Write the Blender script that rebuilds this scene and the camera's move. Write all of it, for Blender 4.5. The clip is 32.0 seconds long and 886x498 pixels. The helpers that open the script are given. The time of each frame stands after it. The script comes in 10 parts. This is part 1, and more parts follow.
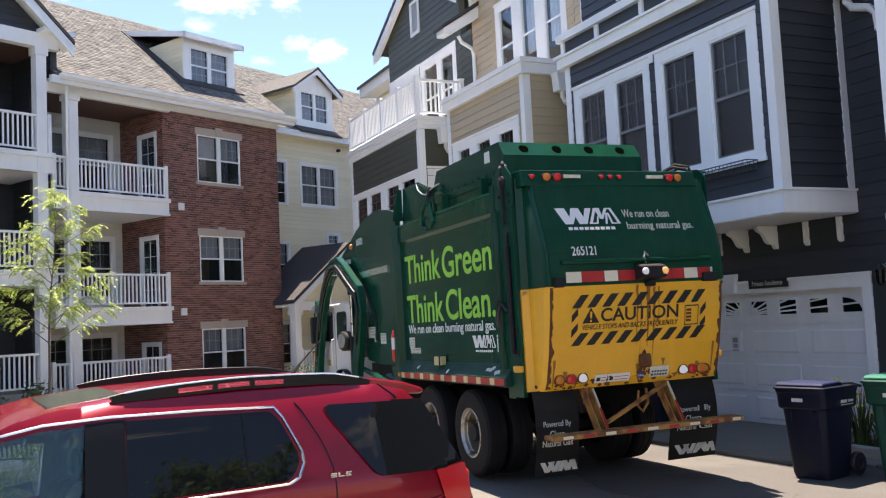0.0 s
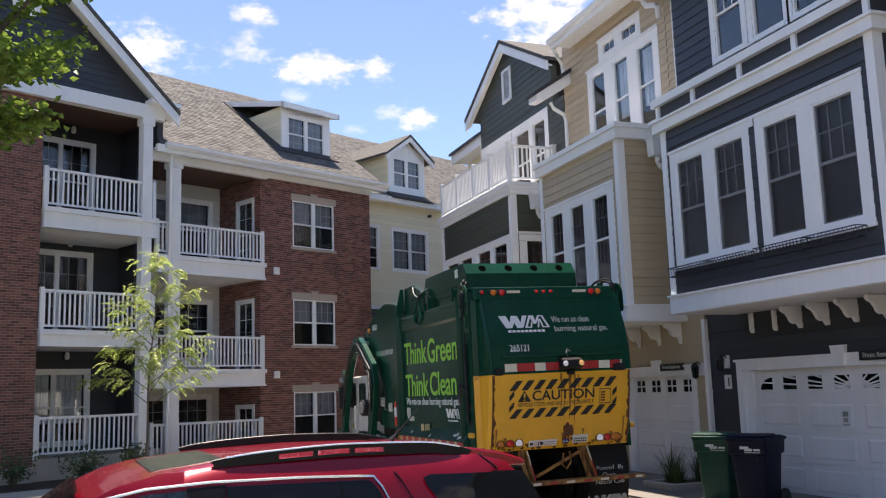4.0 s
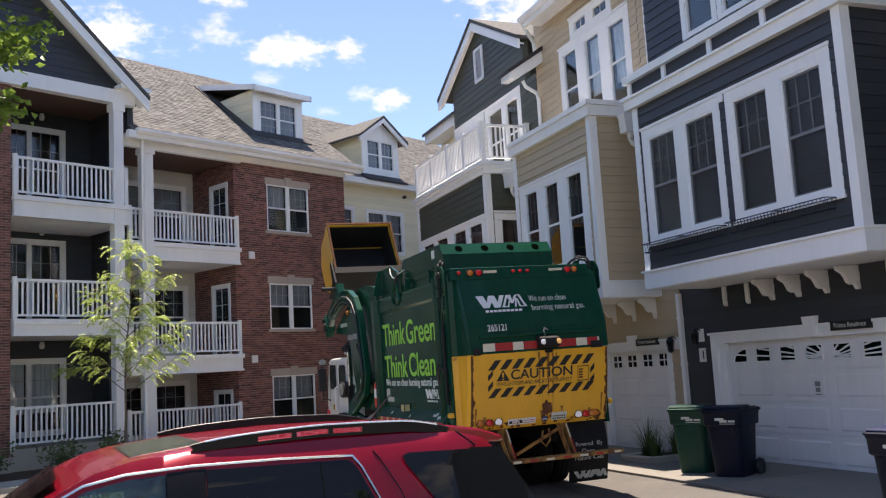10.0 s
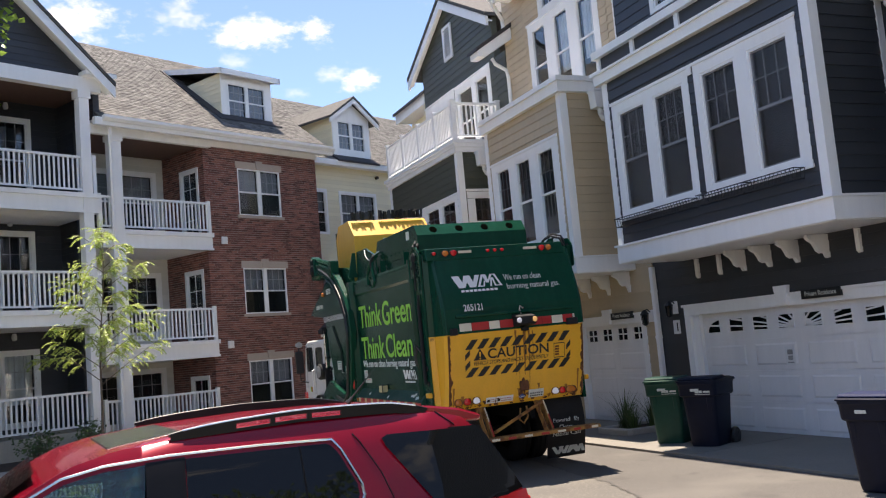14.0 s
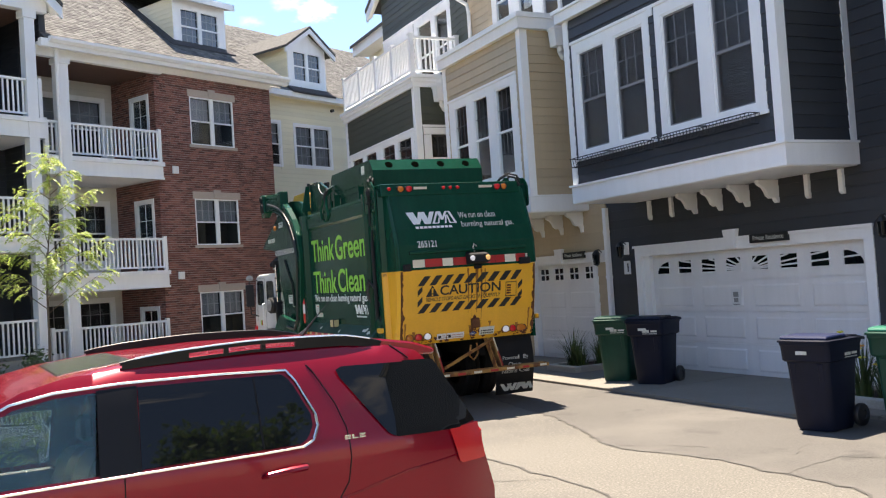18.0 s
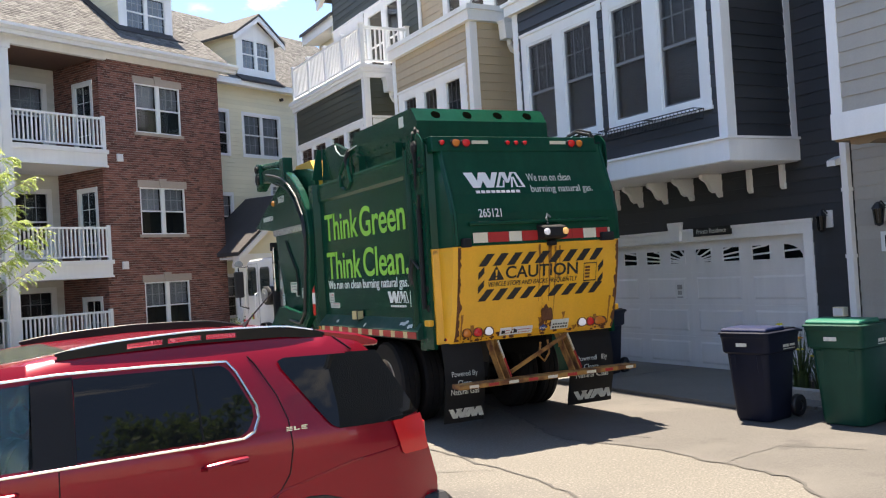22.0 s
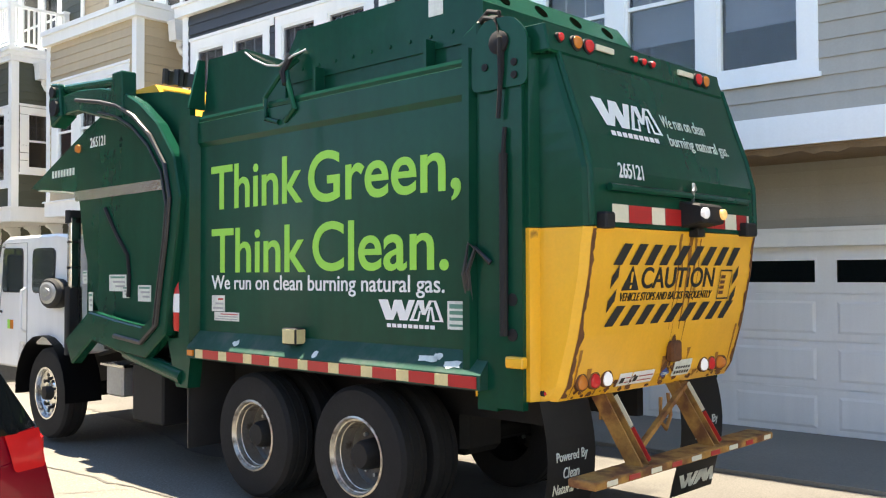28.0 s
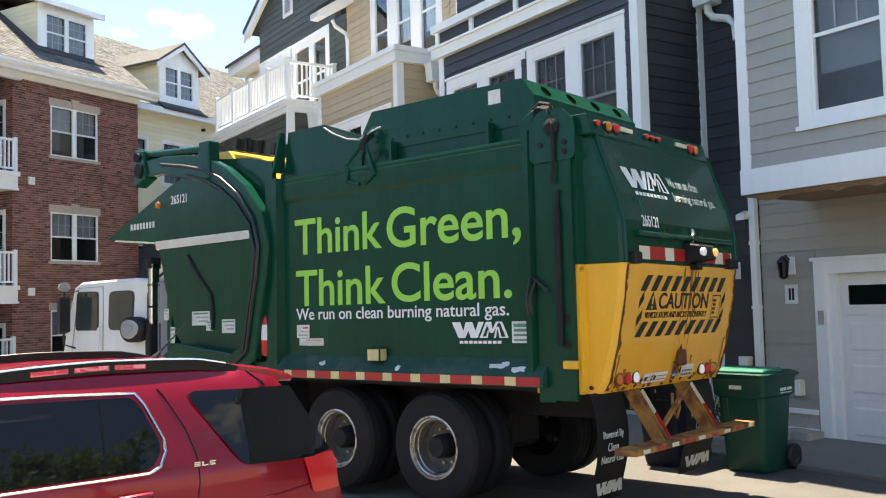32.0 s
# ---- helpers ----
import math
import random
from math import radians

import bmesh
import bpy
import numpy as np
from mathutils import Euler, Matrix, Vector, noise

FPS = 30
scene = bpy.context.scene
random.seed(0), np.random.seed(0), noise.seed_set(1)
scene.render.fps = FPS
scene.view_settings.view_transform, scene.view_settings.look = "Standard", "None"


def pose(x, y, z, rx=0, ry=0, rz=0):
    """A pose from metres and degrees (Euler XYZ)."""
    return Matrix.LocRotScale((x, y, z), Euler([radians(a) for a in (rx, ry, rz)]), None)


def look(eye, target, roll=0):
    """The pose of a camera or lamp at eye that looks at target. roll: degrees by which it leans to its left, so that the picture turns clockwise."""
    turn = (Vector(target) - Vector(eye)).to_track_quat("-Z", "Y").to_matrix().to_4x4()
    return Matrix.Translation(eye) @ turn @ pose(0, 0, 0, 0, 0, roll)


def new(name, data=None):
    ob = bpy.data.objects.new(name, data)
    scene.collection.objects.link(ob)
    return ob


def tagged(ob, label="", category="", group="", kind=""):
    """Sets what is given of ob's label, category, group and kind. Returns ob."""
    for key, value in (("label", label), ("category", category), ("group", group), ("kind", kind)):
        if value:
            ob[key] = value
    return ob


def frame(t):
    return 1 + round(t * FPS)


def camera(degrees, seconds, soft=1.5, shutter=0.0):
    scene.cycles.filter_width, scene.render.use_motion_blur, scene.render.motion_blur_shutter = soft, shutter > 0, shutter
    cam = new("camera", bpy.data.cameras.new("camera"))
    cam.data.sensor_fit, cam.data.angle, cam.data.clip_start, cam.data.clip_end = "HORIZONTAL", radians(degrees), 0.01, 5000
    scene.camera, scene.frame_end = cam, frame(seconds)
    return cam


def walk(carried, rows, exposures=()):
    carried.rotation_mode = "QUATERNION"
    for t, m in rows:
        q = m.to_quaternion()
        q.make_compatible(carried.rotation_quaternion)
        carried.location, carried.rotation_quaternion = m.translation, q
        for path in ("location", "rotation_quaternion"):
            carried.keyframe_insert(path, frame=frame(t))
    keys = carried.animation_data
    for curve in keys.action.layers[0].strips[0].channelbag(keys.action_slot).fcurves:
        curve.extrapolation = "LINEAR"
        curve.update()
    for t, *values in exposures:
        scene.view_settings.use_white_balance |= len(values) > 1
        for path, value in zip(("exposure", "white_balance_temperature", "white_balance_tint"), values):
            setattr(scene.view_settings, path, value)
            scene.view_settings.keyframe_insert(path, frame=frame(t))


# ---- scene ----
cam = camera(51.29, 32.0, soft=1.15, shutter=0.0)
PATH = [
    (0.0, pose(0.020, -0.078, 1.944, 94.42, 2.81, -24.82)),
    (0.5, pose(0.010, -0.044, 1.949, 95.33, 1.96, -24.12)),
    (1.0, pose(-0.002, -0.002, 1.953, 96.60, 1.71, -22.40)),
    (1.5, pose(-0.010, 0.022, 1.956, 97.92, 2.13, -21.65)),
    (2.0, pose(-0.014, 0.032, 1.959, 98.22, 1.88, -21.02)),
    (2.5, pose(-0.015, 0.036, 1.960, 97.77, 2.12, -21.10)),
    (3.0, pose(-0.018, 0.037, 1.960, 97.94, 1.92, -20.12)),
    (3.5, pose(-0.020, 0.035, 1.958, 98.36, 1.74, -19.38)),
    (5.5, pose(-0.029, 0.016, 1.960, 99.06, 1.96, -19.92)),
    (6.0, pose(-0.030, 0.015, 1.959, 98.73, 1.63, -20.18)),
    (6.5, pose(-0.028, 0.008, 1.959, 97.80, 1.28, -20.27)),
    (7.0, pose(-0.028, 0.008, 1.958, 97.29, 1.37, -20.11)),
    (7.5, pose(-0.027, 0.004, 1.954, 98.02, 1.59, -20.23)),
    (8.0, pose(-0.026, 0.004, 1.953, 98.42, 2.30, -20.37)),
    (8.5, pose(-0.026, 0.003, 1.952, 98.47, 2.63, -20.50)),
    (9.0, pose(-0.024, -0.002, 1.951, 98.28, 2.70, -20.68)),
    (9.5, pose(-0.022, 0.000, 1.950, 97.63, 3.21, -20.93)),
    (10.0, pose(-0.020, -0.001, 1.950, 97.43, 3.25, -20.72)),
    (10.5, pose(-0.018, -0.000, 1.951, 97.54, 3.26, -20.45)),
    (11.0, pose(-0.017, 0.002, 1.952, 97.83, 3.50, -20.69)),
    (11.5, pose(-0.012, -0.002, 1.954, 98.40, 3.74, -21.27)),
    (12.0, pose(-0.009, -0.007, 1.956, 98.69, 4.28, -21.91)),
    (12.5, pose(-0.008, -0.005, 1.958, 97.77, 4.45, -21.91)),
    (13.0, pose(-0.008, -0.002, 1.959, 96.50, 4.58, -21.48)),
    (13.5, pose(-0.010, -0.002, 1.959, 96.15, 4.77, -21.78)),
    (15.5, pose(-0.041, 0.003, 1.969, 94.92, 4.75, -22.94)),
    (16.0, pose(-0.043, 0.006, 1.963, 94.00, 4.33, -23.26)),
    (16.5, pose(-0.038, 0.013, 1.959, 93.68, 4.20, -23.67)),
    (17.0, pose(-0.035, 0.025, 1.953, 93.11, 4.17, -24.03)),
    (17.5, pose(-0.031, 0.022, 1.950, 92.42, 3.91, -24.50)),
    (18.0, pose(-0.030, 0.023, 1.951, 91.88, 3.79, -25.12)),
    (18.5, pose(-0.030, 0.027, 1.948, 91.32, 3.74, -25.28)),
    (19.0, pose(-0.025, 0.026, 1.949, 91.34, 3.62, -25.96)),
    (19.5, pose(-0.026, 0.022, 1.955, 92.04, 3.40, -26.63)),
    (20.0, pose(-0.018, 0.022, 1.953, 92.51, 3.51, -27.16)),
    (20.5, pose(-0.008, 0.016, 1.952, 92.40, 3.71, -27.86)),
    (21.0, pose(-0.006, 0.013, 1.950, 92.05, 3.58, -28.08)),
    (21.5, pose(-0.006, 0.016, 1.947, 91.61, 3.40, -27.49)),
    (22.0, pose(0.005, 0.015, 1.948, 91.16, 3.46, -28.22)),
    (22.5, pose(0.019, 0.011, 1.954, 92.22, 2.98, -30.85)),
    (23.0, pose(0.024, 0.006, 1.949, 92.74, 2.33, -33.11)),
    (23.5, pose(0.033, 0.003, 1.944, 91.95, 2.18, -34.88)),
    (24.0, pose(0.039, -0.003, 1.946, 91.83, 2.35, -36.15)),
    (24.5, pose(0.048, -0.002, 1.946, 91.92, 2.71, -37.44)),
    (25.0, pose(0.060, -0.016, 1.943, 91.65, 2.66, -38.78)),
    (25.5, pose(0.055, -0.022, 1.935, 90.98, 2.13, -40.60)),
    (27.5, pose(0.077, -0.036, 1.930, 91.70, 0.66, -48.48)),
    (28.0, pose(0.086, -0.044, 1.928, 91.46, 0.38, -48.85)),
    (28.5, pose(0.079, -0.041, 1.931, 91.05, 0.08, -47.60)),
    (29.0, pose(0.066, -0.034, 1.933, 91.18, -0.18, -46.48)),
    (29.5, pose(0.057, -0.035, 1.936, 92.43, -0.13, -45.29)),
    (30.0, pose(0.039, -0.028, 1.939, 93.96, 0.04, -43.04)),
    (30.5, pose(0.031, -0.025, 1.938, 94.37, 0.26, -40.18)),
    (31.0, pose(0.020, -0.018, 1.940, 93.30, 0.15, -38.07)),
    (31.5, pose(0.005, -0.014, 1.942, 93.43, 0.67, -36.10)),
    (32.0, pose(-0.011, -0.010, 1.943, 93.38, 1.51, -33.30)),
]
EXPOSURES = [(0.0, 1.82, 7500, 17), (1.0, 1.74, 7500, 17), (2.0, 1.38, 7500, 18), (6.0, 1.38, 7500, 18), (8.0, 1.44, 7500, 18), (13.0, 1.46, 7500, 17), (17.0, 1.82, 7600, 14), (19.0, 1.90, 7600, 13), (22.0, 1.92, 7600, 13), (25.0, 2.23, 7700, 10), (28.0, 2.52, 8050, 8), (32.0, 2.18, 7950, 8)]
walk(cam, PATH, EXPOSURES)

# ---- world, sun ----
SUN_TO = Vector((0.05, 0.31, 1.0)).normalized()
world = bpy.data.worlds.new("world")
scene.world = world
world.use_nodes = True
wn, wl = world.node_tree.nodes, world.node_tree.links
sky = wn.new("ShaderNodeTexSky")
sky.sky_type, sky.sun_disc = "NISHITA", False
sky.sun_elevation = math.asin(SUN_TO.z)
sky.sun_rotation = math.atan2(SUN_TO.x, SUN_TO.y)
sky.altitude = 2500.0
sky.air_density, sky.dust_density, sky.ozone_density = 1.0, 0.1, 4.0
wl.new(sky.outputs[0], wn["Background"].inputs[0])
wn["Background"].inputs[1].default_value = 0.102
sun = new("sun", bpy.data.lights.new("sun", "SUN"))
sun.data.energy, sun.data.angle, sun.data.color = 4.0, radians(0.53), (1.0, 0.96, 0.9)
sun.matrix_world = look(SUN_TO * 50, (0, 0, 0))


# ---- materials ----
def material(name, base, rough=0.6, metal=0.0, big=0.10, big_s=0.7, fine=0.06, fine_s=45.0, bump=0.08, bump_s=70.0,
             rnd=0.0, isl=0.0, coat=0.0, spec=0.5, glow=0.0, streak=0.0):
    m = bpy.data.materials.new(name)
    m.use_nodes = True
    n, l = m.node_tree.nodes, m.node_tree.links
    b = n["Principled BSDF"]
    b.inputs["Roughness"].default_value, b.inputs["Metallic"].default_value = rough, metal
    b.inputs["Coat Weight"].default_value, b.inputs["Specular IOR Level"].default_value = coat, spec
    b.inputs["Coat Roughness"].default_value = 0.04
    co = n.new("ShaderNodeTexCoord")

    def noise_node(scale, detail=3.0, stretch=None):
        t = n.new("ShaderNodeTexNoise")
        t.inputs["Scale"].default_value, t.inputs["Detail"].default_value = scale, detail
        if stretch:
            mp = n.new("ShaderNodeMapping")
            mp.inputs["Scale"].default_value = stretch
            l.new(co.outputs["Object"], mp.inputs["Vector"])
            l.new(mp.outputs["Vector"], t.inputs["Vector"])
        else:
            l.new(co.outputs["Object"], t.inputs["Vector"])
        return t.outputs["Fac"]

    def around(value, amount):
        a = n.new("ShaderNodeMath")
        a.operation = "MULTIPLY_ADD"
        l.new(value, a.inputs[0])
        a.inputs[1].default_value, a.inputs[2].default_value = 2 * amount, 1 - amount
        return a.outputs[0]

    terms = []
    if big:
        terms.append(around(noise_node(big_s), big * 1.8))
    if fine:
        terms.append(around(noise_node(fine_s), fine * 1.8))
    if streak:
        terms.append(around(noise_node(1.0, 3.0, (7.0, 7.0, 0.5)), streak * 1.8))
    if rnd:
        terms.append(around(n.new("ShaderNodeObjectInfo").outputs["Random"], rnd))
    if isl:
        terms.append(around(n.new("ShaderNodeNewGeometry").outputs["Random Per Island"], isl))
    col = n.new("ShaderNodeRGB")
    col.outputs[0].default_value = (*base, 1)
    out = col.outputs[0]
    for t in terms:
        v = n.new("ShaderNodeVectorMath")
        v.operation = "SCALE"
        l.new(out, v.inputs[0])
        l.new(t, v.inputs["Scale"])
        out = v.outputs[0]
    l.new(out, b.inputs["Base Color"])
    if bump:
        bp = n.new("ShaderNodeBump")
        bp.inputs["Strength"].default_value, bp.inputs["Distance"].default_value = bump, 0.01
        l.new(noise_node(bump_s), bp.inputs["Height"])
        l.new(bp.outputs[0], b.inputs["Normal"])
    if glow:
        b.inputs["Emission Color"].default_value = (*base, 1)
        b.inputs["Emission Strength"].default_value = glow
    return m


def blend(m, base2, scale, low, high, detail=5.0, rough2=None):
    """Patches of a second colour with a noisy outline, for rust, dirt and wear."""
    n, l = m.node_tree.nodes, m.node_tree.links
    b = n["Principled BSDF"]
    old = b.inputs["Base Color"].links[0].from_socket
    co = n.new("ShaderNodeTexCoord")
    t = n.new("ShaderNodeTexNoise")
    t.inputs["Scale"].default_value, t.inputs["Detail"].default_value = scale, detail
    l.new(co.outputs["Object"], t.inputs["Vector"])
    r = n.new("ShaderNodeMapRange")
    r.inputs["From Min"].default_value, r.inputs["From Max"].default_value = low, high
    l.new(t.outputs["Fac"], r.inputs["Value"])
    mx = n.new("ShaderNodeMix")
    mx.data_type = "RGBA"
    l.new(r.outputs[0], mx.inputs[0])
    l.new(old, mx.inputs[6])
    mx.inputs[7].default_value = (*base2, 1)
    l.new(mx.outputs[2], b.inputs["Base Color"])
    if rough2 is not None:
        f = n.new("ShaderNodeMapRange")
        f.inputs["To Min"].default_value, f.inputs["To Max"].default_value = b.inputs["Roughness"].default_value, rough2
        l.new(r.outputs[0], f.inputs["Value"])
        l.new(f.outputs[0], b.inputs["Roughness"])
    return m


def glass(name, tint=(0.9, 0.94, 0.95), rough=0.0):
    m = bpy.data.materials.new(name)
    m.use_nodes = True
    b = m.node_tree.nodes["Principled BSDF"]
    b.inputs["Base Color"].default_value = (*tint, 1)
    b.inputs["Roughness"].default_value, b.inputs["Transmission Weight"].default_value, b.inputs["IOR"].default_value = rough, 1.0, 1.5
    return m


M = {}
M["white"] = material("white_paint", (0.87, 0.87, 0.86), 0.5, big=0.04, fine=0.02, streak=0.03)
M["navy"] = material("navy_siding", (0.036, 0.040, 0.047), 0.5, big=0.08, fine=0.06, rnd=0.10, streak=0.06)
M["tan"] = material("tan_siding", (0.50, 0.40, 0.27), 0.55, big=0.06, fine=0.04, rnd=0.06, streak=0.04)
M["green"] = material("olive_siding", (0.064, 0.069, 0.049), 0.55, big=0.08, fine=0.06, rnd=0.10, streak=0.05)
M["grey"] = material("grey_siding", (0.37, 0.35, 0.31), 0.55, big=0.05, fine=0.04, rnd=0.06, streak=0.04)
M["cream"] = material("cream_siding", (0.82, 0.76, 0.56), 0.55, big=0.05, fine=0.03, rnd=0.05)
M["pale"] = material("off_white_siding", (0.66, 0.65, 0.60), 0.55, big=0.05, fine=0.03, rnd=0.05)
M["brick"] = material("red_brick", (0.20, 0.082, 0.064), 0.8, big=0.12, big_s=0.5, fine=0.12, fine_s=30, isl=0.5, bump=0.3)
M["brick_piece"] = material("red_brick_face", (0.20, 0.082, 0.064), 0.8, big=0.12, big_s=0.5, fine=0.12, fine_s=30, rnd=0.45, bump=0.3)
M["mortar"] = material("mortar", (0.40, 0.34, 0.30), 0.9, big=0.08, fine=0.1)
M["stone"] = material("cast_stone", (0.45, 0.38, 0.32), 0.85, big=0.08, fine=0.1, bump=0.2)
M["soffit"] = material("brown_soffit", (0.13, 0.07, 0.05), 0.7, big=0.1, streak=0.1)
M["plywood"] = material("weathered_plywood", (0.22, 0.145, 0.08), 0.75, big=0.2, big_s=2.0, fine=0.1, streak=0.1)
M["room"] = material("unlit_room_black", (0.022, 0.024, 0.026), 0.9, big=0.3, big_s=1.5, fine=0.0, bump=0.0)
M["blind"] = material("window_blind", (0.036, 0.036, 0.038), 0.7, big=0.05, fine=0.0, rnd=0.1)
M["screen"] = material("insect_screen", (0.016, 0.017, 0.018), 0.75, big=0.15, big_s=1.2, fine=0.08, fine_s=300)
M["paleblind"] = material("pale_blind", (0.30, 0.31, 0.34), 0.7, big=0.15, big_s=2.0, fine=0.0, rnd=0.15)
M["dullglass"] = glass("screened_glass", (0.8, 0.82, 0.84), 0.22)
M["dullglass"].node_tree.nodes["Principled BSDF"].inputs["Specular IOR Level"].default_value = 0.12
M["curtain"] = material("pale_curtain", (0.75, 0.77, 0.78), 0.8, big=0.15, big_s=3.0, streak=0.15)
M["glass"] = glass("window_glass")
M["bars"] = material("grey_window_bars", (0.42, 0.43, 0.45), 0.5, big=0.05, fine=0.0)
M["void"] = material("hole_shade_black", (0.002, 0.003, 0.002), 1.0, big=0.0, fine=0.0, bump=0.0, spec=0.0)
M["sash"] = material("screened_sash", (0.20, 0.20, 0.21), 0.55, big=0.05, fine=0.0)
M["grille"] = material("dark_window_bars", (0.10, 0.10, 0.11), 0.5, big=0.05, fine=0.0)
M["garage"] = material("garage_door_paint", (0.80, 0.79, 0.78), 0.45, big=0.05, big_s=1.2, fine=0.02, streak=0.04)
M["black"] = material("black_metal", (0.015, 0.015, 0.017), 0.45, big=0.1, fine=0.05)
M["rubber"] = material("tyre_rubber", (0.013, 0.013, 0.014), 0.8, spec=0.25, big=0.2, big_s=4.0, fine=0.15, bump=0.2)
M["flap"] = material("mud_flap_rubber", (0.018, 0.018, 0.019), 0.6, big=0.3, big_s=3.0, fine=0.1)
M["under"] = material("chassis_black", (0.012, 0.012, 0.013), 0.7, spec=0.3, big=0.3, big_s=3.0, fine=0.15)
M["tgreen"] = material("truck_green_paint", (0.002, 0.050, 0.028), 0.26, big=0.16, big_s=1.1, fine=0.06, fine_s=20, streak=0.12, coat=0.08, spec=0.16, bump=0.04, bump_s=2.2)
M["tyellow"] = blend(material("truck_yellow_paint", (0.80, 0.41, 0.028), 0.36, big=0.08, big_s=1.5, fine=0.04, streak=0.06, coat=0.2, bump=0.04, bump_s=8), (0.12, 0.04, 0.012), 3.2, 0.70, 0.76, 7.0, 0.9)
M["rusty"] = blend(material("rusty_step_steel", (0.38, 0.19, 0.045), 0.7, big=0.2, big_s=5.0, fine=0.15, bump=0.3), (0.15, 0.058, 0.022), 6.0, 0.42, 0.62, 9.0, 0.95)
M["rust"] = material("rust", (0.13, 0.05, 0.02), 0.95, big=0.3, big_s=8, fine=0.2)
M["lime"] = material("lime_lettering", (0.27, 0.62, 0.07), 0.45, big=0.03, fine=0.02, bump=0)
M["decal"] = material("white_decal", (0.75, 0.76, 0.75), 0.45, big=0.06, fine=0.03, bump=0)
M["decal_old"] = material("worn_white_decal", (0.62, 0.64, 0.58), 0.5, big=0.15, big_s=9, fine=0.1, bump=0)
M["ink"] = material("black_decal", (0.012, 0.012, 0.012), 0.5, big=0.1, fine=0.03, bump=0)
M["redtape"] = material("red_reflector", (0.42, 0.02, 0.02), 0.35, big=0.08, fine=0.05)
M["whitetape"] = material("white_reflector", (0.68, 0.64, 0.50), 0.35, big=0.1, big_s=6, fine=0.05)
M["agedtape"] = material("aged_white_reflector", (0.60, 0.51, 0.26), 0.4, big=0.16, big_s=5, fine=0.06)
M["ledge"] = blend(material("dusty_green_ledge", (0.012, 0.060, 0.042), 0.62, big=0.2, big_s=2.5, fine=0.12, spec=0.2), (0.06, 0.085, 0.07), 5.0, 0.5, 0.75, 7.0)
M["rimsteel"] = blend(material("dusty_wheel_rim", (0.52, 0.49, 0.44), 0.34, metal=0.85, big=0.15, big_s=6, fine=0.1), (0.16, 0.11, 0.075), 7.0, 0.5, 0.66, 7.0, 0.7)
M["redlamp"] = material("red_lamp", (0.40, 0.012, 0.014), 0.2, big=0.05, fine=0.0, glow=0.06)
M["darklamp"] = material("dull_red_lamp", (0.12, 0.012, 0.012), 0.25, big=0.05, fine=0.0)
M["amber"] = material("amber_lamp", (0.48, 0.15, 0.02), 0.25, big=0.05, fine=0.0, glow=0.02)
M["clear"] = material("white_lamp", (0.5, 0.52, 0.58), 0.2, big=0.0, fine=0.0, glow=0.14)
M["warm"] = material("warm_lamp", (0.6, 0.36, 0.14), 0.2, big=0.0, fine=0.0, glow=0.2)
M["cabwhite"] = material("cab_white_paint", (0.74, 0.74, 0.73), 0.3, big=0.06, big_s=2.0, fine=0.02, streak=0.05, coat=0.4)
M["chrome"] = material("chrome", (0.70, 0.70, 0.69), 0.22, metal=1.0, big=0.05, fine=0.03, bump=0.0)
M["alu"] = material("wheel_aluminium", (0.68, 0.68, 0.67), 0.22, metal=1.0, big=0.15, big_s=6, fine=0.08)
M["steel"] = material("grey_steel", (0.35, 0.36, 0.36), 0.45, metal=0.6, big=0.15, big_s=4, fine=0.1)
M["extred"] = material("red_extinguisher", (0.55, 0.02, 0.015), 0.3, big=0.05, fine=0.02)
M["suvred"] = material("metallic_red_paint", (0.24, 0.002, 0.014), 0.26, metal=0.30, big=0.04, fine=0.05, fine_s=600, coat=0.45, spec=0.3, bump=0.0)
M["tint"] = material("tinted_car_glass", (0.006, 0.007, 0.008), 0.02, big=0.0, fine=0.0, bump=0.0, spec=0.30)
M["carglass"] = glass("green_car_glass", (0.66, 0.80, 0.74))
M["plastic"] = material("black_plastic", (0.02, 0.02, 0.021), 0.5, big=0.1, fine=0.08)
M["suvlamp"] = material("red_tail_lamp", (0.62, 0.018, 0.02), 0.16, big=0.06, big_s=9, fine=0.0, coat=0.3, bump=0.0)
M["binblue"] = material("navy_bin_plastic", (0.006, 0.009, 0.022), 0.5, spec=0.2, big=0.15, big_s=4, fine=0.06, streak=0.1)
M["lidblue"] = material("navy_bin_lid", (0.008, 0.016, 0.060), 0.5, spec=0.3, big=0.12, big_s=4, fine=0.06)
M["bingreen"] = material("green_bin_plastic", (0.004, 0.050, 0.034), 0.45, spec=0.3, big=0.12, big_s=4, fine=0.06, streak=0.1)
M["lidgreen"] = material("green_bin_lid", (0.012, 0.16, 0.10), 0.45, spec=0.35, big=0.1, big_s=4, fine=0.05)
M["shingle"] = material("roof_shingle", (0.104, 0.101, 0.094), 0.9, big=0.12, big_s=0.6, fine=0.34, fine_s=9, isl=0.42, bump=0.4, bump_s=90)
M["darkshingle"] = material("dark_roof_shingle", (0.055, 0.05, 0.05), 0.9, big=0.12, fine=0.2, fine_s=14, bump=0.3)
M["kerb"] = material("kerb_concrete", (0.40, 0.37, 0.32), 0.85, big=0.15, big_s=1.5, fine=0.12, bump=0.25)
M["mulch"] = material("bark_mulch", (0.055, 0.035, 0.022), 0.95, big=0.3, big_s=5, fine=0.3, fine_s=60, bump=0.8, bump_s=60)
M["bark"] = material("tree_bark", (0.13, 0.10, 0.075), 0.9, big=0.2, big_s=6, fine=0.2, bump=0.6)
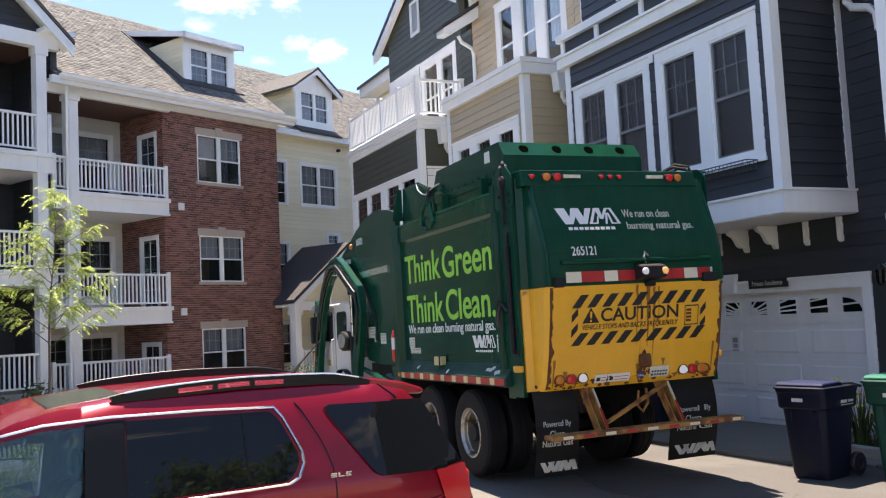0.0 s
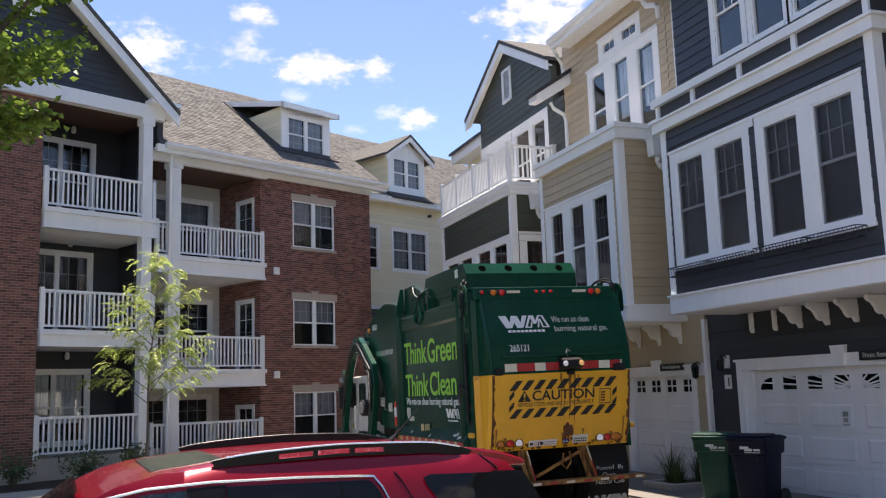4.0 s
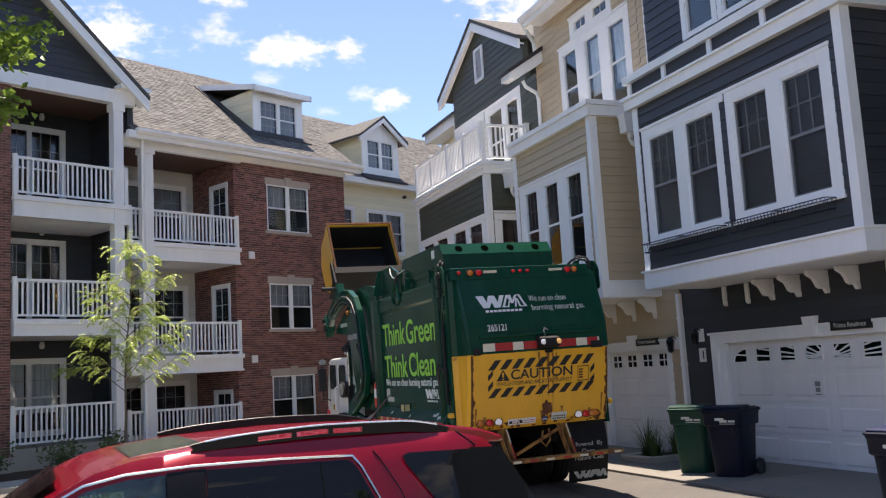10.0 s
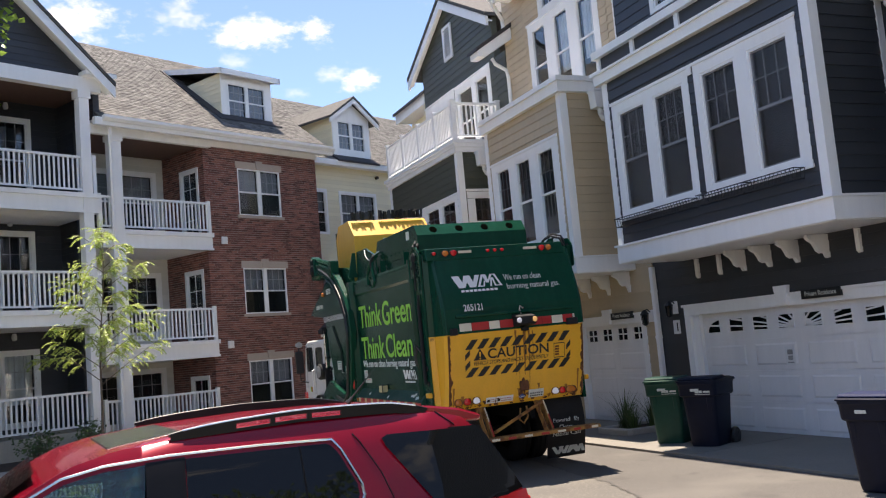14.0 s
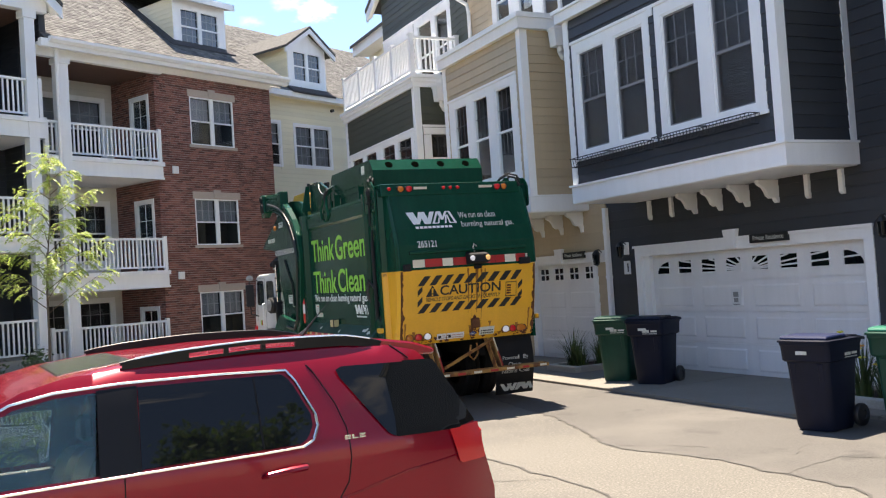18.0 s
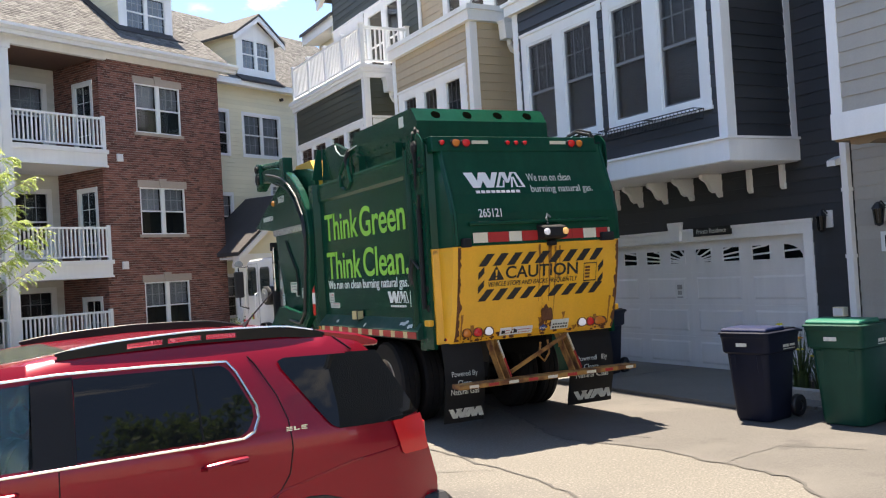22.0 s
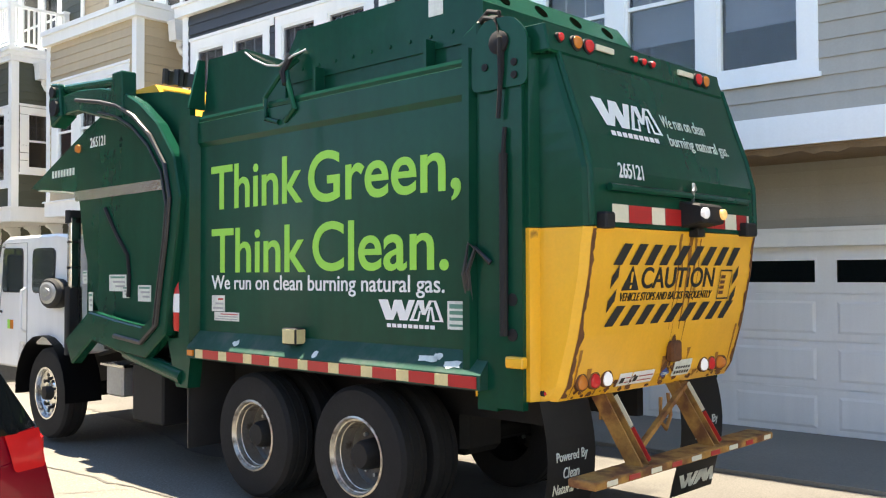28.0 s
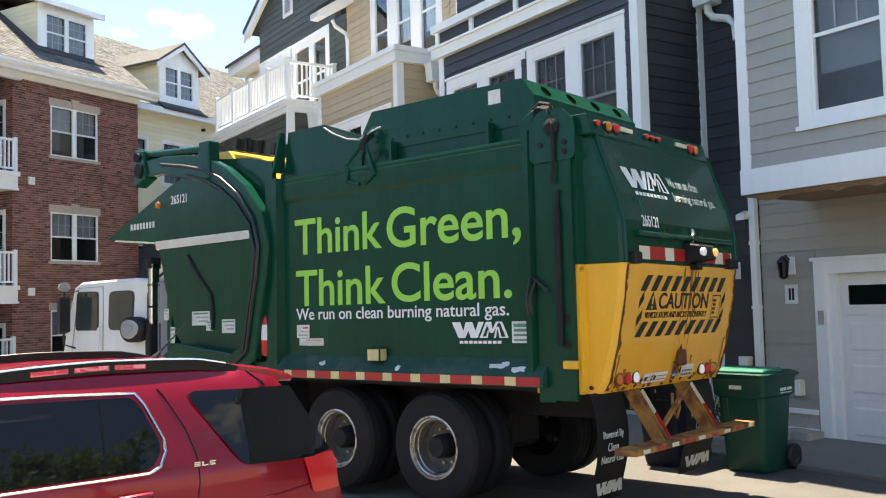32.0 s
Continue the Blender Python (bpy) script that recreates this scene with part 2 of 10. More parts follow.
M["leaf"] = material("yellow_green_leaf", (0.36, 0.45, 0.12), 0.5, big=0.1, fine=0.0, isl=0.3, bump=0.0)
M["leafdark"] = material("maple_leaf", (0.19, 0.29, 0.05), 0.5, big=0.1, fine=0.0, isl=0.35, bump=0.0)
M["shrub"] = material("shrub_leaf", (0.06, 0.10, 0.025), 0.55, big=0.2, fine=0.0, isl=0.4, bump=0.0)
M["petal"] = material("orange_petal", (0.75, 0.30, 0.03), 0.5, big=0.1, fine=0.0, isl=0.2, bump=0.0)
M["petaly"] = material("yellow_petal", (0.72, 0.62, 0.05), 0.5, big=0.1, fine=0.0, isl=0.2, bump=0.0)
for leafy in ("leaf", "leafdark", "shrub"):
    M[leafy].node_tree.nodes["Principled BSDF"].inputs["Subsurface Weight"].default_value = 0.25
    M[leafy].node_tree.nodes["Principled BSDF"].inputs["Subsurface Radius"].default_value = (0.02, 0.03, 0.005)


def leafy_light(m):
    n, l = m.node_tree.nodes, m.node_tree.links
    b = n["Principled BSDF"]
    tr, mx = n.new("ShaderNodeBsdfTranslucent"), n.new("ShaderNodeMixShader")
    l.new(b.inputs["Base Color"].links[0].from_socket, tr.inputs["Color"])
    mx.inputs[0].default_value = 0.45
    l.new(b.outputs[0], mx.inputs[1])
    l.new(tr.outputs[0], mx.inputs[2])
    l.new(mx.outputs[0], n["Material Output"].inputs[0])


for leafy in ("leaf", "leafdark"):
    leafy_light(M[leafy])


def concrete():
    m = blend(material("alley_concrete", (0.134, 0.125, 0.107), 0.9, big=0.12, big_s=0.35, fine=0.46, fine_s=52, bump=0.22, bump_s=160), (0.100, 0.094, 0.084), 0.45, 0.46, 0.62, 6.0)
    return blend(m, (0.23, 0.214, 0.184), 26.0, 0.56, 0.76, 8.0)


M["concrete"] = concrete()
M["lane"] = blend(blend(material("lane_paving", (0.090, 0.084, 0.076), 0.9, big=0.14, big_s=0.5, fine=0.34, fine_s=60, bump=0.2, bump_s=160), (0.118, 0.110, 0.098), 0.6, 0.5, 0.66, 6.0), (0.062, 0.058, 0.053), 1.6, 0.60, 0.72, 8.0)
M["apron"] = material("apron_concrete", (0.185, 0.172, 0.148), 0.85, big=0.14, big_s=0.6, fine=0.12, bump=0.25)
M["tar"] = material("crack_tar", (0.066, 0.062, 0.055), 0.8, big=0.2, big_s=6, fine=0.2)


# ---- mesh helpers ----
def box(bm, x0, x1, y0, y1, z0, z1, m=None):
    x0, x1 = min(x0, x1), max(x0, x1)
    y0, y1 = min(y0, y1), max(y0, y1)
    z0, z1 = min(z0, z1), max(z0, z1)
    p = [(x0, y0, z0), (x1, y0, z0), (x1, y1, z0), (x0, y1, z0), (x0, y0, z1), (x1, y0, z1), (x1, y1, z1), (x0, y1, z1)]
    v = [bm.verts.new(m @ Vector(q) if m else q) for q in p]
    for f in ((0, 3, 2, 1), (4, 5, 6, 7), (0, 1, 5, 4), (1, 2, 6, 5), (2, 3, 7, 6), (3, 0, 4, 7)):
        bm.faces.new([v[i] for i in f])
    return v


def prism(bm, outline, a, b, axis="x", m=None):
    """A polygon given in the two other axes, pushed from a to b along an axis."""
    def at(p, s):
        q = {"x": (s, p[0], p[1]), "y": (p[0], s, p[1]), "z": (p[0], p[1], s)}[axis]
        return m @ Vector(q) if m else q
    lo = [bm.verts.new(at(p, a)) for p in outline]
    hi = [bm.verts.new(at(p, b)) for p in outline]
    n = len(outline)
    fs = [bm.faces.new(lo), bm.faces.new(hi[::-1])]
    for i in range(n):
        fs.append(bm.faces.new((lo[i], hi[i], hi[(i + 1) % n], lo[(i + 1) % n])))
    bmesh.ops.recalc_face_normals(bm, faces=fs)


def tube(bm, pts, r, seg=10, m=None, cap=True):
    """A round bar along points; r is one radius or one for each point."""
    pts = [Vector(p) for p in pts]
    rs = r if isinstance(r, (list, tuple)) else [r] * len(pts)
    rings = []
    for i, p in enumerate(pts):
        d = (pts[min(i + 1, len(pts) - 1)] - pts[max(i - 1, 0)]).normalized()
        a = d.cross(Vector((0.31, 0.57, 0.76)))
        if a.length < 1e-3:
            a = d.cross(Vector((1, 0, 0)))
        a.normalize()
        b = d.cross(a)
        ring = []
        for k in range(seg):
            w = 2 * math.pi * k / seg
            q = p + (a * math.cos(w) + b * math.sin(w)) * rs[i]
            ring.append(bm.verts.new(m @ q if m else q))
        rings.append(ring)
    for i in range(len(rings) - 1):
        for k in range(seg):
            bm.faces.new((rings[i][k], rings[i + 1][k], rings[i + 1][(k + 1) % seg], rings[i][(k + 1) % seg]))
    if cap:
        bm.faces.new(rings[0])
        bm.faces.new(rings[-1][::-1])


def lathe(bm, profile, axis="z", seg=28, m=None, cap=True):
    """A turned shape: profile rows of (radius, along)."""
    rings = []
    for r, h in profile:
        ring = []
        for k in range(seg):
            w = 2 * math.pi * k / seg
            c, s = r * math.cos(w), r * math.sin(w)
            q = {"z": (c, s, h), "x": (h, c, s), "y": (c, h, s)}[axis]
            ring.append(bm.verts.new(m @ Vector(q) if m else q))
        rings.append(ring)
    fs = []
    for i in range(len(rings) - 1):
        for k in range(seg):
            fs.append(bm.faces.new((rings[i][k], rings[i][(k + 1) % seg], rings[i + 1][(k + 1) % seg], rings[i + 1][k])))
    if cap and profile[0][0] > 1e-4:
        fs.append(bm.faces.new(rings[0]))
    if cap and profile[-1][0] > 1e-4:
        fs.append(bm.faces.new(rings[-1]))
    bmesh.ops.recalc_face_normals(bm, faces=fs)


def bar(bm, p, q, w, h, m=None):
    """A square bar from p to q."""
    p, q = Vector(p), Vector(q)
    d = (q - p).normalized()
    a = d.cross(Vector((0, 0, 1)))
    if a.length < 1e-3:
        a = Vector((1, 0, 0))
    a.normalize()
    b = a.cross(d)
    v = []
    for e in (p, q):
        for s, t in ((-1, -1), (1, -1), (1, 1), (-1, 1)):
            k = e + a * s * w / 2 + b * t * h / 2
            v.append(bm.verts.new(m @ k if m else k))
    fs = [bm.faces.new([v[i] for i in f]) for f in ((0, 1, 2, 3), (7, 6, 5, 4), (0, 4, 5, 1), (1, 5, 6, 2), (2, 6, 7, 3), (3, 7, 4, 0))]
    bmesh.ops.recalc_face_normals(bm, faces=fs)


def part(name, bm, mat, parent=None, label="", smooth=False, bevel=0.0):
    if bevel:
        bmesh.ops.bevel(bm, geom=bm.edges[:], offset=bevel, segments=1, affect="EDGES", clamp_overlap=True)
    me = bpy.data.meshes.new(name)
    bm.to_mesh(me)
    bm.free()
    me.materials.append(M[mat] if isinstance(mat, str) else mat)
    if smooth:
        for p in me.polygons:
            p.use_smooth = True
        me.set_sharp_from_angle(angle=radians(35))
    ob = new(name, me)
    if parent:
        ob.parent = parent
    if label:
        ob["label"] = label
    return ob


def boxes(name, rows, mat, parent=None, label="", m=None, bevel=0.0):
    bm = bmesh.new()
    for r in rows:
        box(bm, *r, m)
    return part(name, bm, mat, parent, label, bevel=bevel)


def thing(name, m, label, category, group="", kind=""):
    ob = new(name)
    ob.empty_display_size = 0.1
    ob.matrix_world = m
    return tagged(ob, label, category, group, kind)


def lettering(name, body, width, height, mat, parent, place, label="", lean=0.0, weight=0.0):
    """Raised letters, width x height metres, on the plane of the matrix place (x along, y up, z out)."""
    cu = bpy.data.curves.new(name, "FONT")
    cu.body, cu.extrude, cu.shear, cu.offset = body, 0.002, lean, weight
    cu.resolution_u = 6
    tmp = bpy.data.objects.new(name, cu)
    scene.collection.objects.link(tmp)
    bpy.context.view_layer.update()
    me = bpy.data.meshes.new_from_object(tmp.evaluated_get(bpy.context.evaluated_depsgraph_get()))
    bpy.data.objects.remove(tmp)
    co = np.array([v.co[:] for v in me.vertices])
    lo, hi = co.min(0), co.max(0)
    for v in me.vertices:
        v.co = place @ Vector(((v.co.x - lo[0]) / (hi[0] - lo[0]) * width, (v.co.y - lo[1]) / (hi[1] - lo[1]) * height, v.co.z))
    me.materials.clear()
    me.materials.append(M[mat])
    ob = new(name, me)
    ob.parent = parent
    if label:
        ob["label"] = label
    return ob


# ---- walls of boards, windows ----
def spans(x0, x1, z0, z1, openings):
    """Pieces of a strip that the openings leave."""
    cuts = [(x0, x1)]
    for ox0, ox1, oz0, oz1 in openings:
        if oz0 < z1 - 0.01 and oz1 > z0 + 0.01:
            nxt = []
            for a, b in cuts:
                if ox1 <= a or ox0 >= b:
                    nxt.append((a, b))
                else:
                    if ox0 > a + 0.01:
                        nxt.append((a, ox0))
                    if ox1 < b - 0.01:
                        nxt.append((ox1, b))
            cuts = nxt
    return cuts


def siding(parent, mat, m, x0, x1, z0, z1, openings=(), course=0.178, top=None, label="", thick=0.16):
    """A wall with lapped boards: the core is one part, each board one piece of it. top: height of the wall at x."""
    zs = sorted({z0, z1, *[o[2] for o in openings if z0 < o[2] < z1], *[o[3] for o in openings if z0 < o[3] < z1]})
    bm = bmesh.new()
    if top is None:
        for a, b in zip(zs, zs[1:]):
            for u, v in spans(x0, x1, a, b, openings):
                box(bm, u, v, -thick, 0, a, b, m)
    else:
        n = 14
        xs = [x0 + (x1 - x0) * i / n for i in range(n + 1)]
        prism(bm, [(x0, z0)] + [(x1, z0)] + [(x, max(z0 + 0.01, min(z1, top(x)))) for x in xs[::-1]], -thick, 0, "y", m)
    wall = part("wall", bm, mat, parent, label)
    k, z = 0, z0
    while z < z1 - 0.02:
        zt = min(z + course, z1)
        a, b = x0, x1
        if top is not None:
            inside = [x0 + (x1 - x0) * i / 200 for i in range(201)]
            inside = [x for x in inside if top(x) >= zt]
            if not inside:
                break
            a, b = inside[0], inside[-1]
        for u, v in spans(a, b, z, zt, openings):
            bm = bmesh.new()
            j = 0.0015 * math.sin(k * 7.3 + u)
            p = [(u, 0, z), (v, 0, z), (v, 0.022 + j, z), (u, 0.022 + j, z), (u, 0, zt + 0.01), (v, 0, zt + 0.01), (v, 0.005, zt + 0.01), (u, 0.005, zt + 0.01)]
            w = [bm.verts.new(m @ Vector(q)) for q in p]
            for f in ((0, 3, 2, 1), (4, 5, 6, 7), (0, 1, 5, 4), (1, 2, 6, 5), (2, 3, 7, 6), (3, 0, 4, 7)):
                bm.faces.new([w[i] for i in f])
            part("board", bm, mat, wall)
        z, k = zt, k + 1
    return wall


def window(parent, m, x0, x1, z0, z1, trim=0.0, grid=(3, 2), lower_grid=False, back="screen", label="", sill=False, depth=0.09, one_sash=False, shade=0.0, name="window", bars="white", sash="white", sheet_glass="glass", shade_mat="blind"):
    """A sash window in the opening x0..x1, z0..z1: frame with its sashes, bars, panes and what stands behind them."""
    bm = bmesh.new()
    f = 0.038
    for r in ((x0, x0 + f, z0, z1), (x1 - f, x1, z0, z1), (x0 + f, x1 - f, z0, z0 + f), (x0 + f, x1 - f, z1 - f, z1)):
        box(bm, r[0], r[1], -0.05, 0.012, r[2], r[3], m)
    win = part(name, bm, "white", parent, label)
    zm = (z0 + z1) / 2
    if not one_sash:
        boxes("meeting_rail", [(x0 + f, x1 - f, -0.05, -0.004, zm - 0.025, zm + 0.02)], sash, win, m=m)
        if sash != "white":
            for u in (x0 + f, x1 - f - 0.03):
                boxes("sash_stile", [(u, u + 0.03, -0.048, -0.008, z0 + f, z1 - f)], sash, win, m=m)
            for v in (z0 + f, z1 - f - 0.025):
                boxes("sash_rail", [(x0 + f + 0.03, x1 - f - 0.03, -0.048, -0.008, v, v + 0.025)], sash, win, m=m)
    s = 0.016
    halves = [(z0 + f, z1 - f)] if one_sash else [(zm + 0.02, z1 - f)] + ([(z0 + f, zm - 0.025)] if lower_grid else [])
    for a, b in halves:
        for i in range(1, grid[0]):
            x = x0 + f + (x1 - x0 - 2 * f) * i / grid[0]
            boxes("glazing_bar", [(x - s / 2, x + s / 2, -0.0255, -0.0125, a, b)], bars, win, m=m)
        for i in range(1, grid[1]):
            z = a + (b - a) * i / grid[1]
            boxes("glazing_bar", [(x0 + f, x1 - f, -0.025, -0.013, z - s / 2, z + s / 2)], bars, win, m=m)
    bm = bmesh.new()
    box(bm, x0 + f - 0.005, x1 - f + 0.005, -0.036, -0.030, z0 + f - 0.005, z1 - f + 0.005, m)
    pane = part("pane", bm, sheet_glass if sash == "white" else "dullglass", win)
    pane.visible_shadow = False
    bm = bmesh.new()
    if back in ("blind", "paleblind", "halfblind"):
        low = z0 + (z1 - z0) * (0.5 if back == "halfblind" else 0.0)
        n = max(6, int((z1 - low) / 0.05))
        for i in range(n):
            z = low + f + (z1 - low - 2 * f) * i / n
            box(bm, x0 + f, x1 - f, -0.135, -0.12, z, z + 0.044, m)
        part("blind", bm, "blind" if back == "blind" else "paleblind", win)
    elif back == "curtain":
        n = 10
        for i in range(n):
            x = x0 + f + (x1 - x0 - 2 * f) * i / n
            box(bm, x, x + (x1 - x0) / n * 0.95, -0.17 + 0.02 * (i % 2), -0.15 + 0.02 * (i % 2), z0 + f + 0.25 * (z1 - z0), z1 - f, m)
        part("curtain", bm, "curtain", win)
    else:
        bm.free()
        if shade:
            bm = bmesh.new()
            box(bm, x0 + f, x1 - f, -0.13, -0.125, z1 - f - shade * (z1 - z0), z1 - f, m)
            part("roller_shade", bm, shade_mat, win)
    # shallow box coloured near-black to stand in for the unlit room
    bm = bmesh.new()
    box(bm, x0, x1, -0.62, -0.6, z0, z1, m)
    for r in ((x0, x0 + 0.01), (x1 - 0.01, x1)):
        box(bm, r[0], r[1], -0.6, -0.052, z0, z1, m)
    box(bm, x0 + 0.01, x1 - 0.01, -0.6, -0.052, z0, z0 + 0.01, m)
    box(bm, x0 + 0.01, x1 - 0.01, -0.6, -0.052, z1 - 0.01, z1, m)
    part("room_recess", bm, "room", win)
    if trim:
        t = trim
        for r in ((x0 - t, x0, 0.0, 0.03, z0 - t * 0.6, z1 + t), (x1, x1 + t, 0.0, 0.03, z0 - t * 0.6, z1 + t), (x0, x1, 0.0, 0.03, z1, z1 + t), (x0, x1, 0.0, 0.045, z0 - t * 0.6, z0)):
            boxes("casing", [r], "white", win, m=m)
    if sill:
        bm = bmesh.new()
        box(bm, x0 - 0.08, x1 + 0.08, 0.0, 0.07, z0 - 0.07, z0 - 0.002, m)
        part("window_sill", bm, "stone", win)
    return win


def railing(parent, m, x0, x1, z, h=0.95, step=0.125, posts=True, mat="white", gap=0.1):
    bm = bmesh.new()
    box(bm, x0, x1, -0.045, 0.045, z + h - 0.06, z + h, m)
    rail = part("railing", bm, mat, parent)
    bm = bmesh.new()
    box(bm, x0, x1, -0.03, 0.03, z + gap, z + gap + 0.05, m)
    part("bottom_rail", bm, mat, rail)
    n = max(2, int((x1 - x0) / step))
    for i in range(n):
        x = x0 + (x1 - x0) * (i + 0.5) / n
        bm = bmesh.new()
        box(bm, x - 0.02, x + 0.02, -0.02, 0.02, z + gap + 0.05, z + h - 0.06, m)
        part("baluster", bm, mat, rail)
    if posts:
        for x in (x0, x1):
            bm = bmesh.new()
            box(bm, x - 0.05, x + 0.05, -0.05, 0.05, z, z + h + 0.05, m)
            part("newel_post", bm, mat, rail)
    return rail


I4 = Matrix.Identity(4)

# ---- ground ----
def ground():
    bm = bmesh.new()
    n = 44
    xs = [-2500, -600, -120, -40] + [-20 + 70 * i / n for i in range(n + 1)] + [80, 200, 700, 2500]
    ys = [-2500, -600, -120, -40] + [-15 + 60 * i / n for i in range(n + 1)] + [70, 200, 700, 2500]
    grid = [[bm.verts.new((x, y, 0.0015 * noise.noise(Vector((x * 0.3, y * 0.3, 0))) if abs(x) < 60 and abs(y) < 60 else 0.0)) for y in ys] for x in xs]
    for i in range(len(xs) - 1):
        for j in range(len(ys) - 1):
            bm.faces.new((grid[i][j], grid[i + 1][j], grid[i + 1][j + 1], grid[i][j + 1]))
    tagged(part("ground", bm, "concrete", None, smooth=True), "sunlit worn concrete alley with cracks and patches", "ground", kind="structure")


def crack(pts, w, seed):
    rng = random.Random(seed)
    bm = bmesh.new()
    fine = []
    for a, b in zip(pts, pts[1:]):
        a, b = Vector(a), Vector(b)
        k = max(2, int((b - a).length / 0.12))
        for i in range(k):
            p = a.lerp(b, i / k)
            fine.append(p + Vector((rng.uniform(-0.035, 0.035), rng.uniform(-0.035, 0.035))))
    prev = None
    for i, p in enumerate(fine):
        d = (fine[min(i + 1, len(fine) - 1)] - fine[max(i - 1, 0)]).normalized()
        s = Vector((-d.y, d.x)) * w * rng.uniform(0.35, 1.0)
        cur = (bm.verts.new((p.x + s.x, p.y + s.y, 0.007)), bm.verts.new((p.x - s.x, p.y - s.y, 0.007)))
        if prev:
            bm.faces.new((prev[0], prev[1], cur[1], cur[0]))
        prev = cur
    tagged(part("pavement_crack", bm, "tar", None), "dark crack running across the concrete alley", "crack", "cracks in the alley", "structure")


ground()
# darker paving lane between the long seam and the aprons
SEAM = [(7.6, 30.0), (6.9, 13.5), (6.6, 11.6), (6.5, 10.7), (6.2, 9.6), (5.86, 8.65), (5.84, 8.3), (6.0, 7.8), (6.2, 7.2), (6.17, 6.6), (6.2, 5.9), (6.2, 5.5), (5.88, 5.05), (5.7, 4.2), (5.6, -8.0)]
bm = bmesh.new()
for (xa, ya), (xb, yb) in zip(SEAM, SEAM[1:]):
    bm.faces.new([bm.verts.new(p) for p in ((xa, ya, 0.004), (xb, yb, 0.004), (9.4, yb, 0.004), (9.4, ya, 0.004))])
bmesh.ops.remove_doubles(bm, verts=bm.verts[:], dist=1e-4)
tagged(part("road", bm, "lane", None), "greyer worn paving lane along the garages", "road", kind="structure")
crack([(6.9, 13.5), (6.6, 11.6), (6.5, 10.7), (6.2, 9.6), (5.86, 8.65), (5.84, 8.3), (6.0, 7.8), (6.2, 7.2), (6.17, 6.6), (6.2, 5.9), (6.2, 5.5), (5.88, 5.05), (5.7, 4.2)], 0.022, 1)
crack([(4.4, 9.4), (4.52, 8.7), (4.52, 8.1), (4.58, 7.5), (4.54, 6.85), (4.48, 6.35), (4.3, 5.4), (4.35, 4.6)], 0.019, 2)
crack([(5.86, 8.6), (6.4, 7.95), (6.6, 7.6)], 0.008, 3)
crack([(6.9, 6.9), (7.2, 7.1), (7.48, 7.22)], 0.008, 4)
crack([(6.2, 6.3), (6.78, 6.49), (7.12, 6.52), (7.41, 6.03), (7.6, 5.7)], 0.010, 5)
crack([(3.3, 8.4), (4.0, 7.9), (4.58, 7.5)], 0.008, 6)
crack([(7.9, 3.0), (7.2, 2.2), (7.4, 0.6)], 0.010, 7)

# apron in front of the garages, in slabs with joints
apron = thing("pavement", I4, "shaded concrete garage apron along the townhouses", "pavement", kind="structure")
for a, b, edge in ((-6.0, 0.0, 8.50), (0.02, 4.2, 8.48), (4.22, 7.6, 8.95), (7.62, 8.2, 8.95), (8.22, 11.6, 8.48), (11.62, 15.0, 8.50), (15.02, 18.6, 8.48), (18.62, 22.0, 8.50), (22.02, 28.0, 8.48)):
    bm = bmesh.new()
    prism(bm, [(edge, -0.05), (edge, 0.042), (edge + 0.02, 0.05), (10.79, 0.07), (10.79, -0.05)], a, b, "y")
    part("slab", bm, "apron", apron)

# ---- townhouses: local x runs along the alley, y out of the wall ----
HOUSE = pose(10.8, 0, 0, 0, 0, 90)
BAY = 1.35
RY = Matrix.Rotation(radians(90), 4, "Z")


def facing_camera(x):
    """Sub-frame of a wall at local x that looks down the alley: u runs out of the facade."""
    return Matrix.Translation((x, 0, 0)) @ RY


def outward(y):
    return Matrix.Translation((0, y, 0))


def boxes_of(name, rows, mat, parent):
    """One part for each length of board."""
    for r in rows:
        boxes(name, [r], mat, parent)


